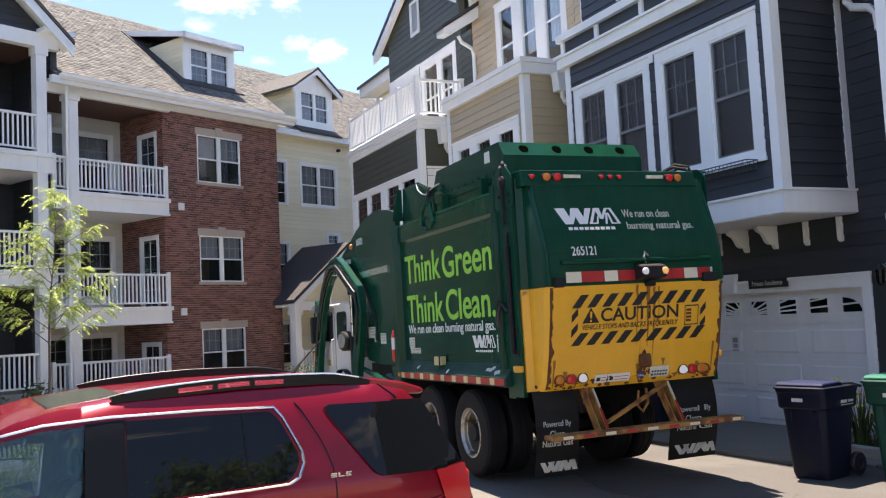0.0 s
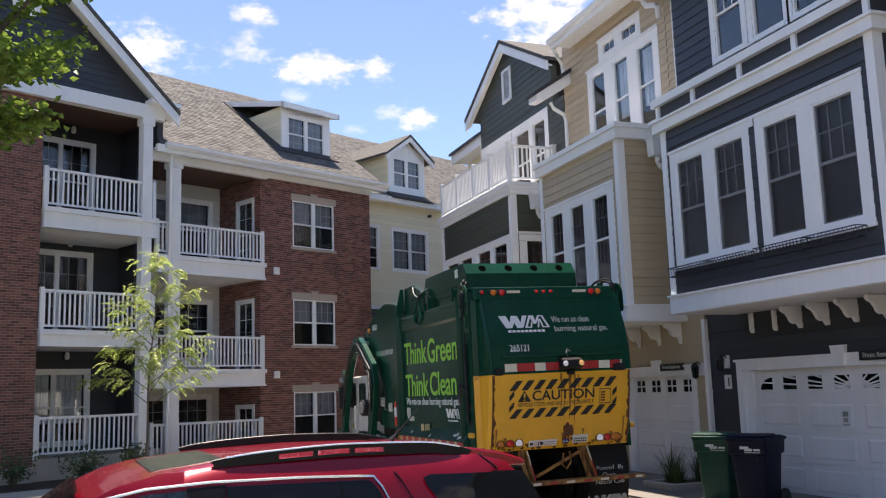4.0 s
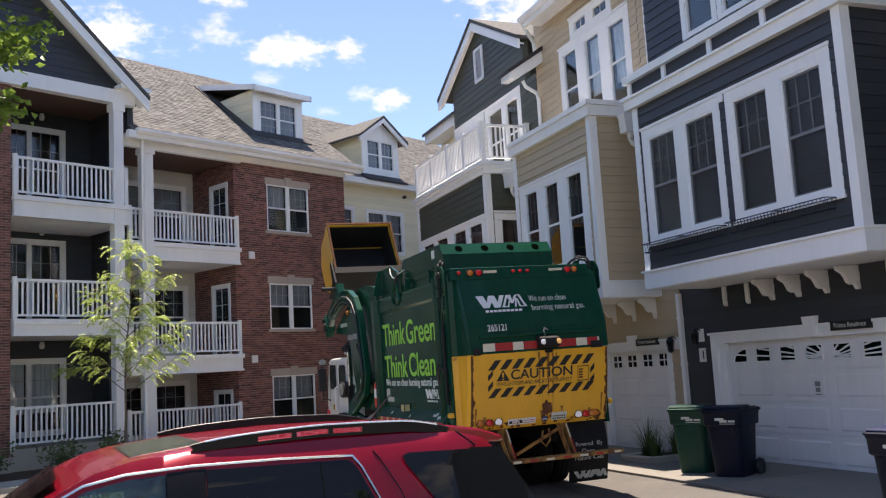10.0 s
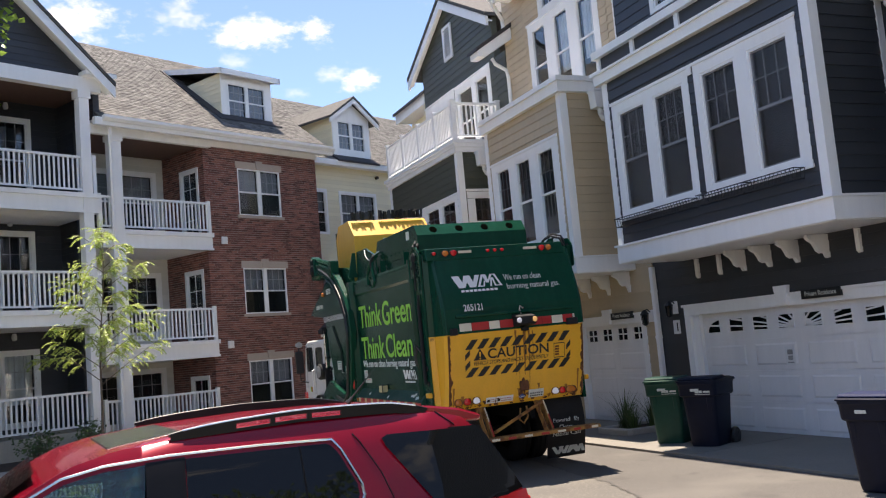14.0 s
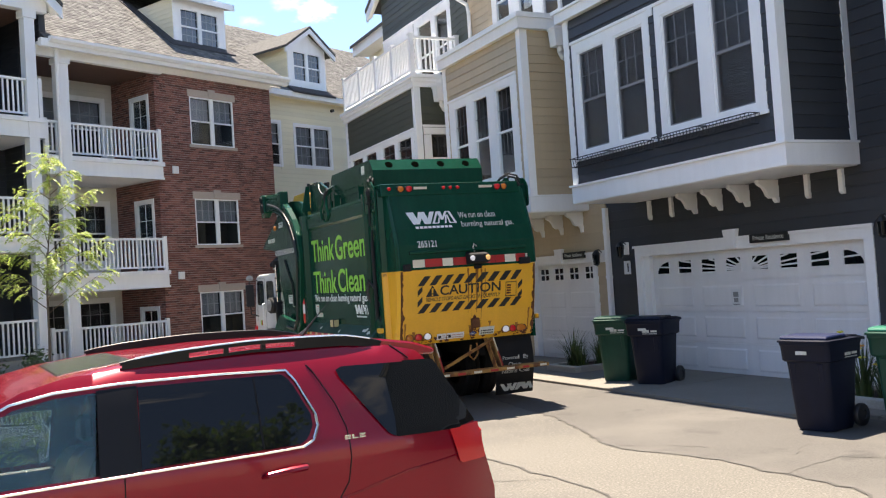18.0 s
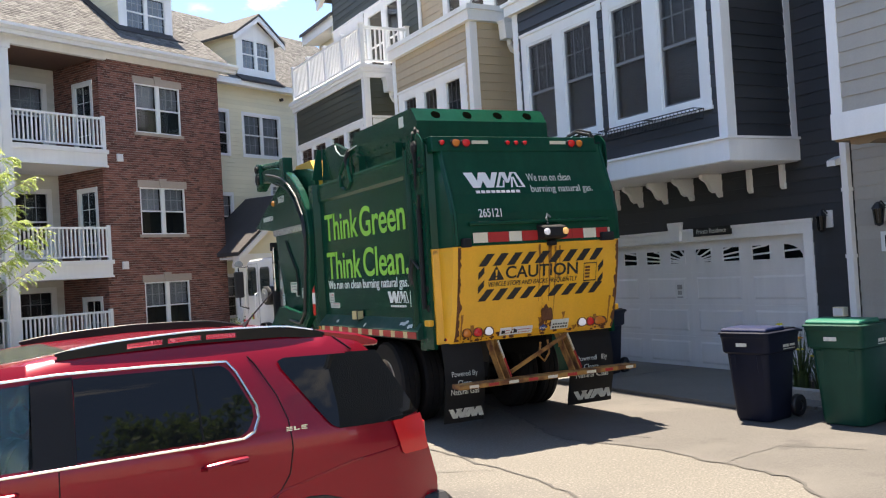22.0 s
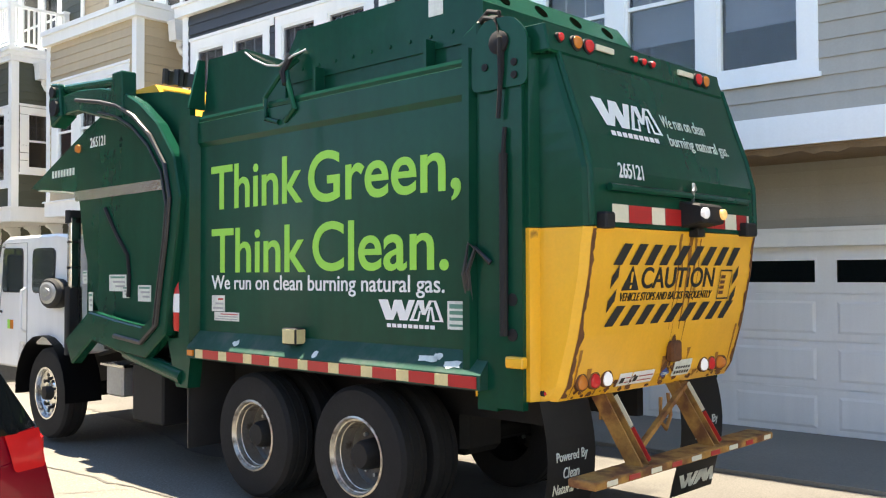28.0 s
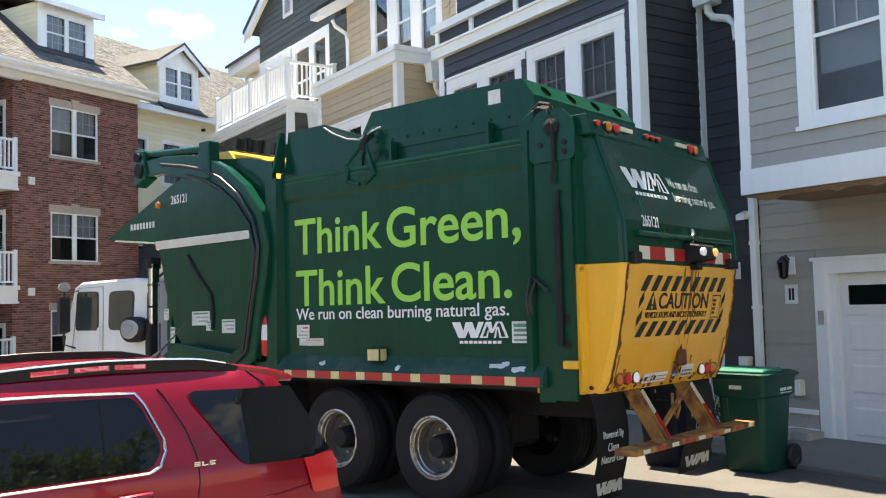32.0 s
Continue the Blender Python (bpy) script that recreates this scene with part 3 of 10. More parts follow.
def garage_door(house, x0, x1, z1, lites, fan):
    bm = bmesh.new()
    box(bm, x0, x1, -0.16, -0.12, 0.03, z1)
    door = part("garage_door", bm, "garage", house, "white sectional panelled garage door, closed")
    rows = 4
    h = (z1 - 0.03) / rows
    for r in range(rows):
        za, zb = 0.03 + r * h, 0.03 + (r + 1) * h
        bm = bmesh.new()
        panels = []
        if r < rows - 1:
            box(bm, x0 + 0.01, x1 - 0.01, -0.12, -0.1, za + 0.006, zb - 0.006)
            n = lites // 2 if fan else lites
            for i in range(n):
                a = x0 + (x1 - x0) * (i + 0.10) / n
                b = x0 + (x1 - x0) * (i + 0.90) / n
                panels.append((a, b, za + 0.085, zb - 0.085))
        else:
            holes = []
            for i in range(lites):
                w = (x1 - x0) / lites
                m, low, high = {True: (0.212, 0.16, 0.155), "cross": (0.205, 0.185, 0.09), False: (0.10, 0.13, 0.16)}[fan]
                holes.append((x0 + w * (i + m), x0 + w * (i + 1 - m), za + low, zb - high))
            for a, b in ((za + 0.006, holes[0][2]), (holes[0][2], holes[0][3]), (holes[0][3], zb - 0.006)):
                for u, v in spans(x0 + 0.01, x1 - 0.01, a, b, holes):
                    box(bm, u, v, -0.12, -0.1, a, b)
            sec = part("door_section", bm, "garage", door)
            for i, (a, b, c, d) in enumerate(holes):
                g = bmesh.new()
                box(g, a, b, -0.119, -0.112, c, d)
                part("lite", g, "tint", sec)
                g = bmesh.new()
                if fan is True:
                    # sunburst bars that spread over all the lites from the middle of the door
                    xc, ax, az = (x0 + x1) / 2, (x1 - x0) / 2 - 0.1, (d - c) * 1.12
                    for ang in (12, 26, 42, 58, 74):
                        u, v = math.cos(radians(ang)) * ax * (1 if a > xc else -1), math.sin(radians(ang)) * az * 2.6
                        ends = sorted(((a - xc) / u, (b - xc) / u))
                        lo, hi = max(ends[0], 0.02), min(ends[1], (d - c) / v)
                        if hi > lo + 0.01:
                            bar(g, (xc + u * lo, -0.104, c + v * lo), (xc + u * hi, -0.104, c + v * hi), 0.012, 0.026)
                    if abs(i - (lites - 1) / 2) < 1:
                        near = b if a < xc else a
                        sg = -1 if a < xc else 1
                        prism(g, [(near, c)] + [(near + sg * 0.16 * math.cos(radians(q)), c + 0.13 * math.sin(radians(q))) for q in (0, 30, 60, 90)], -0.112, -0.1005, "y")
                    if i in (0, lites - 1):
                        e, f = (a, b) if i == 0 else (b, a)
                        prism(g, [(e, c), (e, d), (f, d)] + [(f + (e - f) * math.sin(radians(q)), d - (d - c) * (1 - math.cos(radians(q)))) for q in (15, 35, 55, 75)], -0.112, -0.1005, "y")
                elif fan == "cross":
                    bar(g, ((a + b) / 2, -0.104, c), ((a + b) / 2, -0.104, d), 0.03, 0.014)
                    bar(g, (a, -0.104, (c + d) / 2), (b, -0.104, (c + d) / 2), 0.014, 0.03)
                for e in ((a - 0.02, a, c, d), (b, b + 0.02, c, d)):
                    box(g, e[0], e[1], -0.1, -0.09, e[2], e[3])
                box(g, a - 0.02, b + 0.02, -0.1, -0.09, d, d + 0.02)
                box(g, a - 0.02, b + 0.02, -0.1, -0.09, c - 0.02, c)
                part("lite_frame", g, "garage", sec)
            continue
        sec = part("door_section", bm, "garage", door)
        for a, b, c, d in panels:
            # raised field with sloping margins
            g = bmesh.new()
            lo = [g.verts.new(p) for p in ((a, -0.1, c), (b, -0.1, c), (b, -0.1, d), (a, -0.1, d))]
            hi = [g.verts.new(p) for p in ((a + 0.035, -0.087, c + 0.03), (b - 0.035, -0.087, c + 0.03), (b - 0.035, -0.087, d - 0.03), (a + 0.035, -0.087, d - 0.03))]
            g.faces.new(hi)
            for q in range(4):
                g.faces.new((lo[q], lo[(q + 1) % 4], hi[(q + 1) % 4], hi[q]))
            bmesh.ops.recalc_face_normals(g, faces=g.faces[:])
            part("door_panel", g, "garage", sec)
    bm = bmesh.new()
    box(bm, x0, x1, -0.125, -0.09, 0.0, 0.03)
    part("door_seal", bm, "plastic", door)
    return door


def garage_trim(house, x0, x1, z1, t=0.16, keystone=None):
    bm = bmesh.new()
    box(bm, x0 - t, x0, -0.14, 0.035, 0.03, z1)
    box(bm, x1, x1 + t, -0.14, 0.035, 0.03, z1)
    box(bm, x0 - t, x1 + t, -0.14, 0.036, z1, z1 + t + 0.03)
    box(bm, x0 - t - 0.03, x1 + t + 0.03, 0.036, 0.07, z1 + t, z1 + t + 0.045)
    part("garage_trim", bm, "white", house)
    if keystone:
        bm = bmesh.new()
        prism(bm, [(keystone - 0.10, z1 + 0.02), (keystone + 0.10, z1 + 0.02), (keystone + 0.16, z1 + t + 0.17), (keystone - 0.16, z1 + t + 0.17)], 0.03, 0.10, "y")
        part("keystone", bm, "white", house)


def wall_lantern(x, z, m, group="wall lanterns", y=0.02):
    t = thing("wall_lantern", m @ Matrix.Translation((x, y, z)), "black metal wall lantern on a white backplate", "lamp", group)
    bm = bmesh.new()
    box(bm, -0.075, 0.075, 0.0, 0.025, -0.12, 0.12)
    part("backplate", bm, "white", t)
    bm = bmesh.new()
    tube(bm, [(0, 0.02, 0.08), (0, 0.1, 0.14), (0, 0.16, 0.1)], 0.012, 8)
    lathe(bm, [(0.02, 0.13), (0.05, 0.1), (0.085, 0.05), (0.09, 0.04)], "z", 8, Matrix.Translation((0, 0.16, 0)))
    part("hood", bm, "black", t)
    for k in range(6):
        w = k * math.pi / 3
        bm = bmesh.new()
        bar(bm, (0.075 * math.cos(w), 0.16 + 0.075 * math.sin(w), 0.04), (0.055 * math.cos(w), 0.16 + 0.055 * math.sin(w), -0.15), 0.01, 0.01)
        part("cage_bar", bm, "black", t)
    bm = bmesh.new()
    lathe(bm, [(0.0, -0.19), (0.05, -0.165), (0.06, -0.15)], "z", 8, Matrix.Translation((0, 0.16, 0)))
    part("cage_base", bm, "black", t)
    bm = bmesh.new()
    lathe(bm, [(0.045, -0.15), (0.065, 0.04)], "z", 12, Matrix.Translation((0, 0.16, 0)))
    part("lamp_glass", bm, "tint", t)
    return t


def bracket(house, x, drop=0.42, reach=0.42, broken=False):
    """A scrolled corbel under the bay; of a broken one the back strip alone is left."""
    pts = [(0.0, 0.0), (reach, 0.0), (reach, -0.06), (reach * 0.9, -0.09), (reach * 0.74, -0.12), (reach * 0.64, -0.18), (reach * 0.56, -0.25), (reach * 0.40, -0.29), (reach * 0.24, -0.28), (reach * 0.17, -0.33), (0.05, -drop), (0.0, -drop)]
    if broken:
        pts = [(0.0, 0.0), (0.07, 0.0), (0.065, -drop * 0.9), (0.03, -drop), (0.0, -drop)]
    bm = bmesh.new()
    prism(bm, [(p[0], 3.15 + p[1]) for p in pts], x - 0.04, x + 0.04, "x")
    part("bracket", bm, "white", house, "back strip of a broken white bracket" if broken else "", bevel=0.004)


def bay_box(house, x0, x1, mat, z_top, openings, z0=3.17, side=True, skirt=0.3, side_openings=()):
    """A boarded bay that stands out over the garage, with skirt, corner boards and soffit."""
    bm = bmesh.new()
    box(bm, x0 - 0.05, x1 + 0.05, 0.02, BAY + 0.05, z0, z0 + skirt)
    box(bm, x0 - 0.08, x1 + 0.08, 0.02, BAY + 0.09, z0 + skirt, z0 + skirt + 0.035)
    part("bay_skirt", bm, "white", house)
    bm = bmesh.new()
    box(bm, x0, x1, 0.02, BAY, z0 - 0.012, z0 - 0.002)
    part("soffit", bm, "white", house)
    siding(house, mat, outward(BAY), x0 + 0.02, x1 - 0.02, z0 + skirt + 0.035, z_top, openings)
    if side:
        siding(house, mat, facing_camera(x0 + 0.0), 0.02, BAY - 0.02, z0 + skirt + 0.035, z_top, side_openings)
    bm = bmesh.new()
    box(bm, x0 - 0.03, x0 + 0.13, BAY - 0.14, BAY + 0.03, z0 + skirt + 0.035, z_top)
    part("corner_board", bm, "white", house)
    bm = bmesh.new()
    box(bm, x1 - 0.13, x1 + 0.03, BAY - 0.14, BAY + 0.03, z0 + skirt + 0.035, z_top)
    part("corner_board", bm, "white", house)
    bm = bmesh.new()
    box(bm, x0 - 0.03, x0 - 0.002, 0.02, 0.14, z0 + skirt + 0.035, z_top)
    part("corner_board", bm, "white", house)
    siding(house, mat, Matrix.Translation((x1, 0, 0)) @ Matrix.Rotation(radians(-90), 4, "Z"), -BAY + 0.02, -0.02, z0 + skirt + 0.035, z_top)


def casing(house, m, x0, x1, z0, z1, holes):
    """A white board round a group of windows."""
    zs = sorted({z0, z1, *[h[2] for h in holes], *[h[3] for h in holes]})
    for a, b in zip(zs, zs[1:]):
        for u, v in spans(x0, x1, a, b, holes):
            boxes("casing", [(u, v, -0.1, 0.022, a, b)], "white", house, m=m)
    boxes("casing_sill", [(x0 - 0.03, x1 + 0.03, 0.022, 0.05, z0 - 0.05, z0 + 0.0)], "white", house, m=m)
    boxes("casing_head", [(x0 - 0.02, x1 + 0.02, 0.022, 0.045, z1 - 0.03, z1 + 0.02)], "white", house, m=m)


def window_planter(x0, x1, z):
    t = thing("window_box", HOUSE @ Matrix.Translation((x0, BAY + 0.05, z)), "empty black wire window box hung under the windows", "planter", "window boxes")
    w = x1 - x0
    bm = bmesh.new()
    for y, zz in ((0.0, 0.15), (0.2, 0.15), (0.03, 0.0), (0.17, 0.0)):
        bar(bm, (0, y, zz), (w, y, zz), 0.014, 0.014)
    for x in (0, w):
        bar(bm, (x, 0, 0.15), (x, 0.2, 0.15), 0.012, 0.012)
        bar(bm, (x, 0.03, 0), (x, 0.17, 0), 0.012, 0.012)
    part("frame", bm, "black", t)
    n = int(w / 0.075)
    for i in range(n + 1):
        x = w * i / n
        bm = bmesh.new()
        tube(bm, [(x, 0.2, 0.15), (x, 0.17, 0.0), (x, 0.03, 0.0), (x, 0.0, 0.15)], 0.006, 5)
        part("wire", bm, "black", t)


def leader_box(house, x, y, z, m=None, side=1):
    """A white rainwater head with an elbowed pipe."""
    m = m or I4
    bm = bmesh.new()
    prism(bm, [(-0.19, 0.0), (0.19, 0.0), (0.165, -0.33), (-0.165, -0.33)], 0.02, 0.26, "y", m @ Matrix.Translation((x, y, z)))
    box(bm, x - 0.205, x + 0.205, y + 0.01, y + 0.275, z, z + 0.05, m)
    head = part("rain_head", bm, "white", house)
    bm = bmesh.new()
    tube(bm, [(x, y + 0.12, z - 0.3), (x, y + 0.12, z - 0.42), (x + 0.06 * side, y + 0.1, z - 0.52), (x + 0.3 * side, y + 0.06, z - 0.6), (x + 0.42 * side, y + 0.06, z - 0.7), (x + 0.44 * side, y + 0.06, z - 0.95)], 0.06, 10, m)
    part("downpipe", bm, "white", head, smooth=True)


def downpipe(house, x, y, z0, z1):
    bm = bmesh.new()
    box(bm, x - 0.05, x + 0.05, y, y + 0.08, z0, z1)
    prism(bm, [(y, z0), (y + 0.08, z0), (y + 0.24, z0 - 0.14), (y + 0.24, z0 - 0.22), (y, z0 - 0.1)], x - 0.05, x + 0.05, "x")
    for z in (z0 + 0.5, z0 + 1.5, z0 + 2.4):
        if z < z1:
            box(bm, x - 0.065, x + 0.065, y - 0.004, y + 0.084, z, z + 0.05)
    part("downpipe", bm, "white", house)


def number_sign(x, z, bars_n):
    t = thing("house_sign", HOUSE @ Matrix.Translation((x, 0.022, z)), "small white sign with black figures on the wall", "sign", "house signs")
    bm = bmesh.new()
    box(bm, -0.1, 0.1, 0, 0.012, -0.13, 0.13)
    part("plate", bm, "decal", t)
    for i in range(bars_n):
        bm = bmesh.new()
        box(bm, -0.045 + 0.05 * i, -0.012 + 0.05 * i, 0.012, 0.016, -0.08, 0.08)
        part("figure", bm, "ink", t)


def residence_sign(x, z):
    t = thing("garage_sign", HOUSE @ Matrix.Translation((x, 0.075, z)), "narrow black sign with white lettering over the garage", "sign", "garage signs")
    bm = bmesh.new()
    box(bm, -0.4, 0.4, -0.03, 0.015, -0.07, 0.07)
    part("plate", bm, "ink", t)
    place = Matrix.Translation((0.32, 0.0165, -0.03)) @ Matrix(((-1, 0, 0, 0), (0, 0, 1, 0), (0, 1, 0, 0), (0, 0, 0, 1)))
    lettering("lettering", "Private Residence", 0.64, 0.075, "decal_old", t, place)


def gable_roof_strip(house, x0, x1, z, y_eave, y_ridge, z_ridge):
    """One slope of a shingled roof, in courses, with fascia and gutter."""
    n = 16
    bm = bmesh.new()
    for i in range(n):
        a, b = i / n, (i + 1) / n
        ya, yb = y_eave + (y_ridge - y_eave) * a, y_eave + (y_ridge - y_eave) * b
        za, zb = z + (z_ridge - z) * a, z + (z_ridge - z) * b
        box_pts = [(x0, ya, za + 0.02), (x1, ya, za + 0.02), (x1, yb, zb), (x0, yb, zb)]
        v = [bm.verts.new(p) for p in box_pts] + [bm.verts.new((p[0], p[1], p[2] - 0.12)) for p in box_pts]
        for f in ((0, 1, 2, 3), (7, 6, 5, 4), (0, 4, 5, 1), (1, 5, 6, 2), (2, 6, 7, 3), (3, 7, 4, 0)):
            bm.faces.new([v[k] for k in f])
    bmesh.ops.recalc_face_normals(bm, faces=bm.faces[:])
    part("roof", bm, "darkshingle", house)
    bm = bmesh.new()
    box(bm, x0, x1, y_eave - 0.06, y_eave + 0.02, z - 0.26, z - 0.02)
    box(bm, x0, x1, 0.02, y_eave - 0.06, z - 0.16, z - 0.12)
    part("fascia", bm, "white", house)
    bm = bmesh.new()
    prism(bm, [(y_eave + 0.02, z - 0.02), (y_eave + 0.14, z - 0.02), (y_eave + 0.14, z - 0.08), (y_eave + 0.08, z - 0.14), (y_eave + 0.02, z - 0.14)], x0, x1, "x")
    part("gutter", bm, "white", house)


# navy house
navy = thing("townhouse", HOUSE, "navy townhouse with white trim and a bay over its garage", "house", "row of townhouses")
siding(navy, "navy", I4, 8.36, 15.22, 0.03, 3.2, [(9.03, 14.36, 0.0, 2.30)])
siding(navy, "navy", I4, 8.36, 9.18, 3.2, 9.8)
siding(navy, "navy", I4, 14.25, 15.22, 3.2, 9.8)
garage_door(navy, 9.17, 14.04, 2.15, 8, True)
garage_trim(navy, 9.17, 14.22, 2.13, keystone=11.74)
boxes("garage_jamb", [(14.04, 14.22, -0.16, -0.03, 0.03, 2.13)], "white", navy)
NW = [(9.60, 10.42, 4.07, 5.88), (10.70, 11.52, 4.07, 5.88), (11.97, 12.79, 4.07, 5.88), (13.06, 13.88, 4.07, 5.88)]
bay_box(navy, 9.18, 14.25, "navy", 6.52, [(9.42, 11.67, 3.97, 6.08), (11.82, 14.05, 3.97, 6.08)])
casing(navy, outward(BAY), 9.42, 11.67, 3.97, 6.08, NW[:2])
casing(navy, outward(BAY), 11.82, 14.05, 3.97, 6.08, NW[2:])
boxes("casing_head", [(11.69, 11.80, 0.024, 0.043, 5.93, 6.10)], "white", navy, m=outward(BAY))
for k, w in enumerate(NW):
    window(navy, outward(BAY), *w, back="blind", grid=(3, 2), bars="sash", sash="sash")
for a, b in ((9.55, 10.57), (10.61, 11.66), (11.86, 12.93), (12.98, 13.99)):
    window_planter(a, b, 3.80)
for k in range(8):
    bracket(navy, 9.46 + 0.625 * k, 0.36, broken=k in (0, 1, 6, 7))
boxes_of("cornice", [(9.05, 14.4, 0.0, BAY + 0.12, 6.52, 6.7), (9.0, 14.45, 0.0, BAY + 0.16, 6.7, 6.74)], "white", navy)
bm = bmesh.new()
box(bm, 9.12, 14.33, 0.9, BAY + 0.02, 6.74, 7.02)
part("parapet", bm, "navy", navy)
for x in (9.14, 10.55, 11.84, 13.13, 14.23):
    bm = bmesh.new()
    box(bm, x, x + 0.1, BAY + 0.02, BAY + 0.06, 6.74, 7.02)
    part("parapet_post", bm, "white", navy)
bm = bmesh.new()
box(bm, 9.05, 14.4, 0.85, BAY + 0.12, 7.02, 7.16)
part("parapet_cap", bm, "white", navy)
UPN = [(12.31, 13.05, 7.56, 9.15), (11.28, 12.05, 7.56, 9.15), (10.32, 11.09, 7.56, 9.15)]
siding(navy, "navy", outward(0.9), 9.2, 14.3, 7.0, 9.8, UPN)
for w in UPN:
    window(navy, outward(0.9), *w, trim=0.12, shade=0.35)
siding(navy, "navy", facing_camera(9.2), 0.02, 0.88, 6.74, 9.8)
# eave out of view, deepened so that its shadow reaches the apron edge
gable_roof_strip(navy, 8.3, 15.3, 10.0, 1.80, -4.5, 13.0)
leader_box(navy, 8.95, 0.0, 6.55, side=-1)
downpipe(navy, 15.2, 0.03, 0.25, 3.15)
wall_lantern(14.64, 2.31, HOUSE)
wall_lantern(8.73, 2.3, HOUSE)
number_sign(14.65, 1.94, 1)
residence_sign(10.9, 2.27)
residence_sign(16.42, 2.27)
bm = bmesh.new()
box(bm, -0.11, 0.11, 0, 0.004, -0.15, 0.15)
paper = thing("paper_notice", HOUSE @ Matrix.Translation((11.88, -0.083, 1.32)), "white paper notice taped to the garage door", "notice")
part("sheet", bm, "decal", paper)
for r in ((-0.06, 0.06, 0.02, 0.10), (-0.05, 0.05, -0.07, 0.0), (-0.07, 0.07, -0.12, -0.1)):
    bm = bmesh.new()
    box(bm, r[0], r[1], 0.004, 0.006, r[2], r[3])
    part("print", bm, "steel", paper)

# tan house
tan = thing("townhouse", HOUSE, "tan townhouse with white trim and a bay over its garage", "house", "row of townhouses")
siding(tan, "tan", I4, 15.27, 20.55, 0.03, 3.2, [(15.66, 18.36, 0.0, 2.3)])
siding(tan, "tan", I4, 15.27, 15.86, 3.2, 10.85)
siding(tan, "tan", I4, 19.45, 20.55, 3.2, 10.85)
garage_door(tan, 15.82, 18.2, 2.1, 4, "cross")
garage_trim(tan, 15.82, 18.2, 2.1, keystone=17.0)
TW = [(16.35, 17.02, 4.02, 5.87), (17.38, 18.04, 4.02, 5.87), (18.37, 19.01, 4.02, 5.87)]
bay_box(tan, 15.86, 19.45, "tan", 6.85, [(16.1, 19.26, 3.84, 6.05)])
casing(tan, outward(BAY), 16.1, 19.26, 3.84, 6.05, TW)
for w in TW:
    window(tan, outward(BAY), *w, back="screen", grid=(3, 2), bars="grille")
for k in range(5):
    bracket(tan, 16.1 + 3.1 * k / 4)
boxes_of("cornice", [(15.72, 19.5, 0.0, BAY + 0.12, 6.85, 7.06), (15.66, 19.5, 0.0, BAY + 0.17, 7.06, 7.16)], "white", tan)
TU = [(16.35, 17.03, 7.5, 9.32), (17.41, 18.06, 7.5, 9.36), (18.46, 19.11, 7.5, 9.36), (16.98, 17.62, 9.69, 9.98), (17.91, 18.49, 9.69, 9.98)]
siding(tan, "tan", outward(0.01), 15.86, 19.45, 7.0, 10.85, [(16.15, 19.29, 7.4, 9.54), (16.8, 18.68, 9.54, 10.1)])
casing(tan, outward(0.01), 16.15, 19.29, 7.4, 9.54, TU[:3])
casing(tan, outward(0.01), 16.8, 18.68, 9.54, 10.1, TU[3:])
for k, w in enumerate(TU):
    window(tan, outward(0.01), *w, back="curtain" if k < 2 else "screen", one_sash=k > 2, grid=(2, 1) if k > 2 else (1, 1))
gable_roof_strip(tan, 15.3, 20.1, 10.63, 0.55, -5.0, 13.4)
leader_box(tan, 0.58, 0.12, 6.80, facing_camera(15.86), side=-1)
leader_box(tan, 16.0, 0.3, 10.35, side=-1)
bm = bmesh.new()
prism(bm, [(0.02, 9.55), (0.80, 9.06), (1.0, 9.06), (1.0, 9.2), (0.02, 9.85)], 20.15, 20.62, "x")
shed = part("eave_return", bm, "white", tan)
bm = bmesh.new()
prism(bm, [(1.06, 9.19), (1.06, 9.26), (0.02, 9.97), (0.02, 9.86)], 20.1, 20.68, "x")
part("eave_shingles", bm, "darkshingle", shed)
bm = bmesh.new()
tube(bm, [(20.4, 0.5, 9.1), (20.4, 0.42, 8.95), (20.4, 0.12, 8.8), (20.4, 0.08, 8.6), (20.4, 0.08, 7.2)], 0.05, 10)
part("downpipe", bm, "white", tan, smooth=True)
bm = bmesh.new()
tube(bm, [(20.0, 0.6, 10.45), (20.02, 0.5, 10.3), (20.3, 0.16, 10.1), (20.35, 0.12, 9.95), (20.35, 0.12, 9.7)], 0.05, 10)
part("downpipe", bm, "white", tan, smooth=True)
downpipe(tan, 15.45, 0.03, 7.2, 10.0)
wall_lantern(15.45, 2.2, HOUSE)
wall_lantern(18.7, 2.2, HOUSE)

# green house with the roof deck and gable
olive = thing("townhouse", HOUSE, "dark olive townhouse with a gable and a white-railed deck", "house", "row of townhouses")
siding(olive, "green", I4, 20.6, 28.2, 0.03, 3.2)
siding(olive, "green", I4, 20.6, 21.2, 3.2, 9.4)
GW = [(21.56, 22.50, 4.1, 5.69), (22.68, 23.62, 4.1, 5.69), (24.03, 24.97, 4.1, 5.69), (25.15, 26.12, 4.1, 5.69)]
bay_box(olive, 21.2, 26.4, "green", 6.85, [(21.36, 26.25, 3.98, 5.82)], side_openings=[(0.38, 1.0, 4.4, 5.69)])
casing(olive, outward(BAY), 21.36, 26.25, 3.98, 5.82, GW)
for w in GW:
    window(olive, outward(BAY), *w, grid=(2, 3), bars="grille")
casing(olive, facing_camera(21.2), 0.2, 1.18, 4.3, 5.87, [(0.38, 1.0, 4.4, 5.69)])
window(olive, facing_camera(21.2), 0.38, 1.0, 4.4, 5.69, grid=(3, 2), bars="grille")
for k in range(5):
    bracket(olive, 21.5 + 4.5 * k / 4)
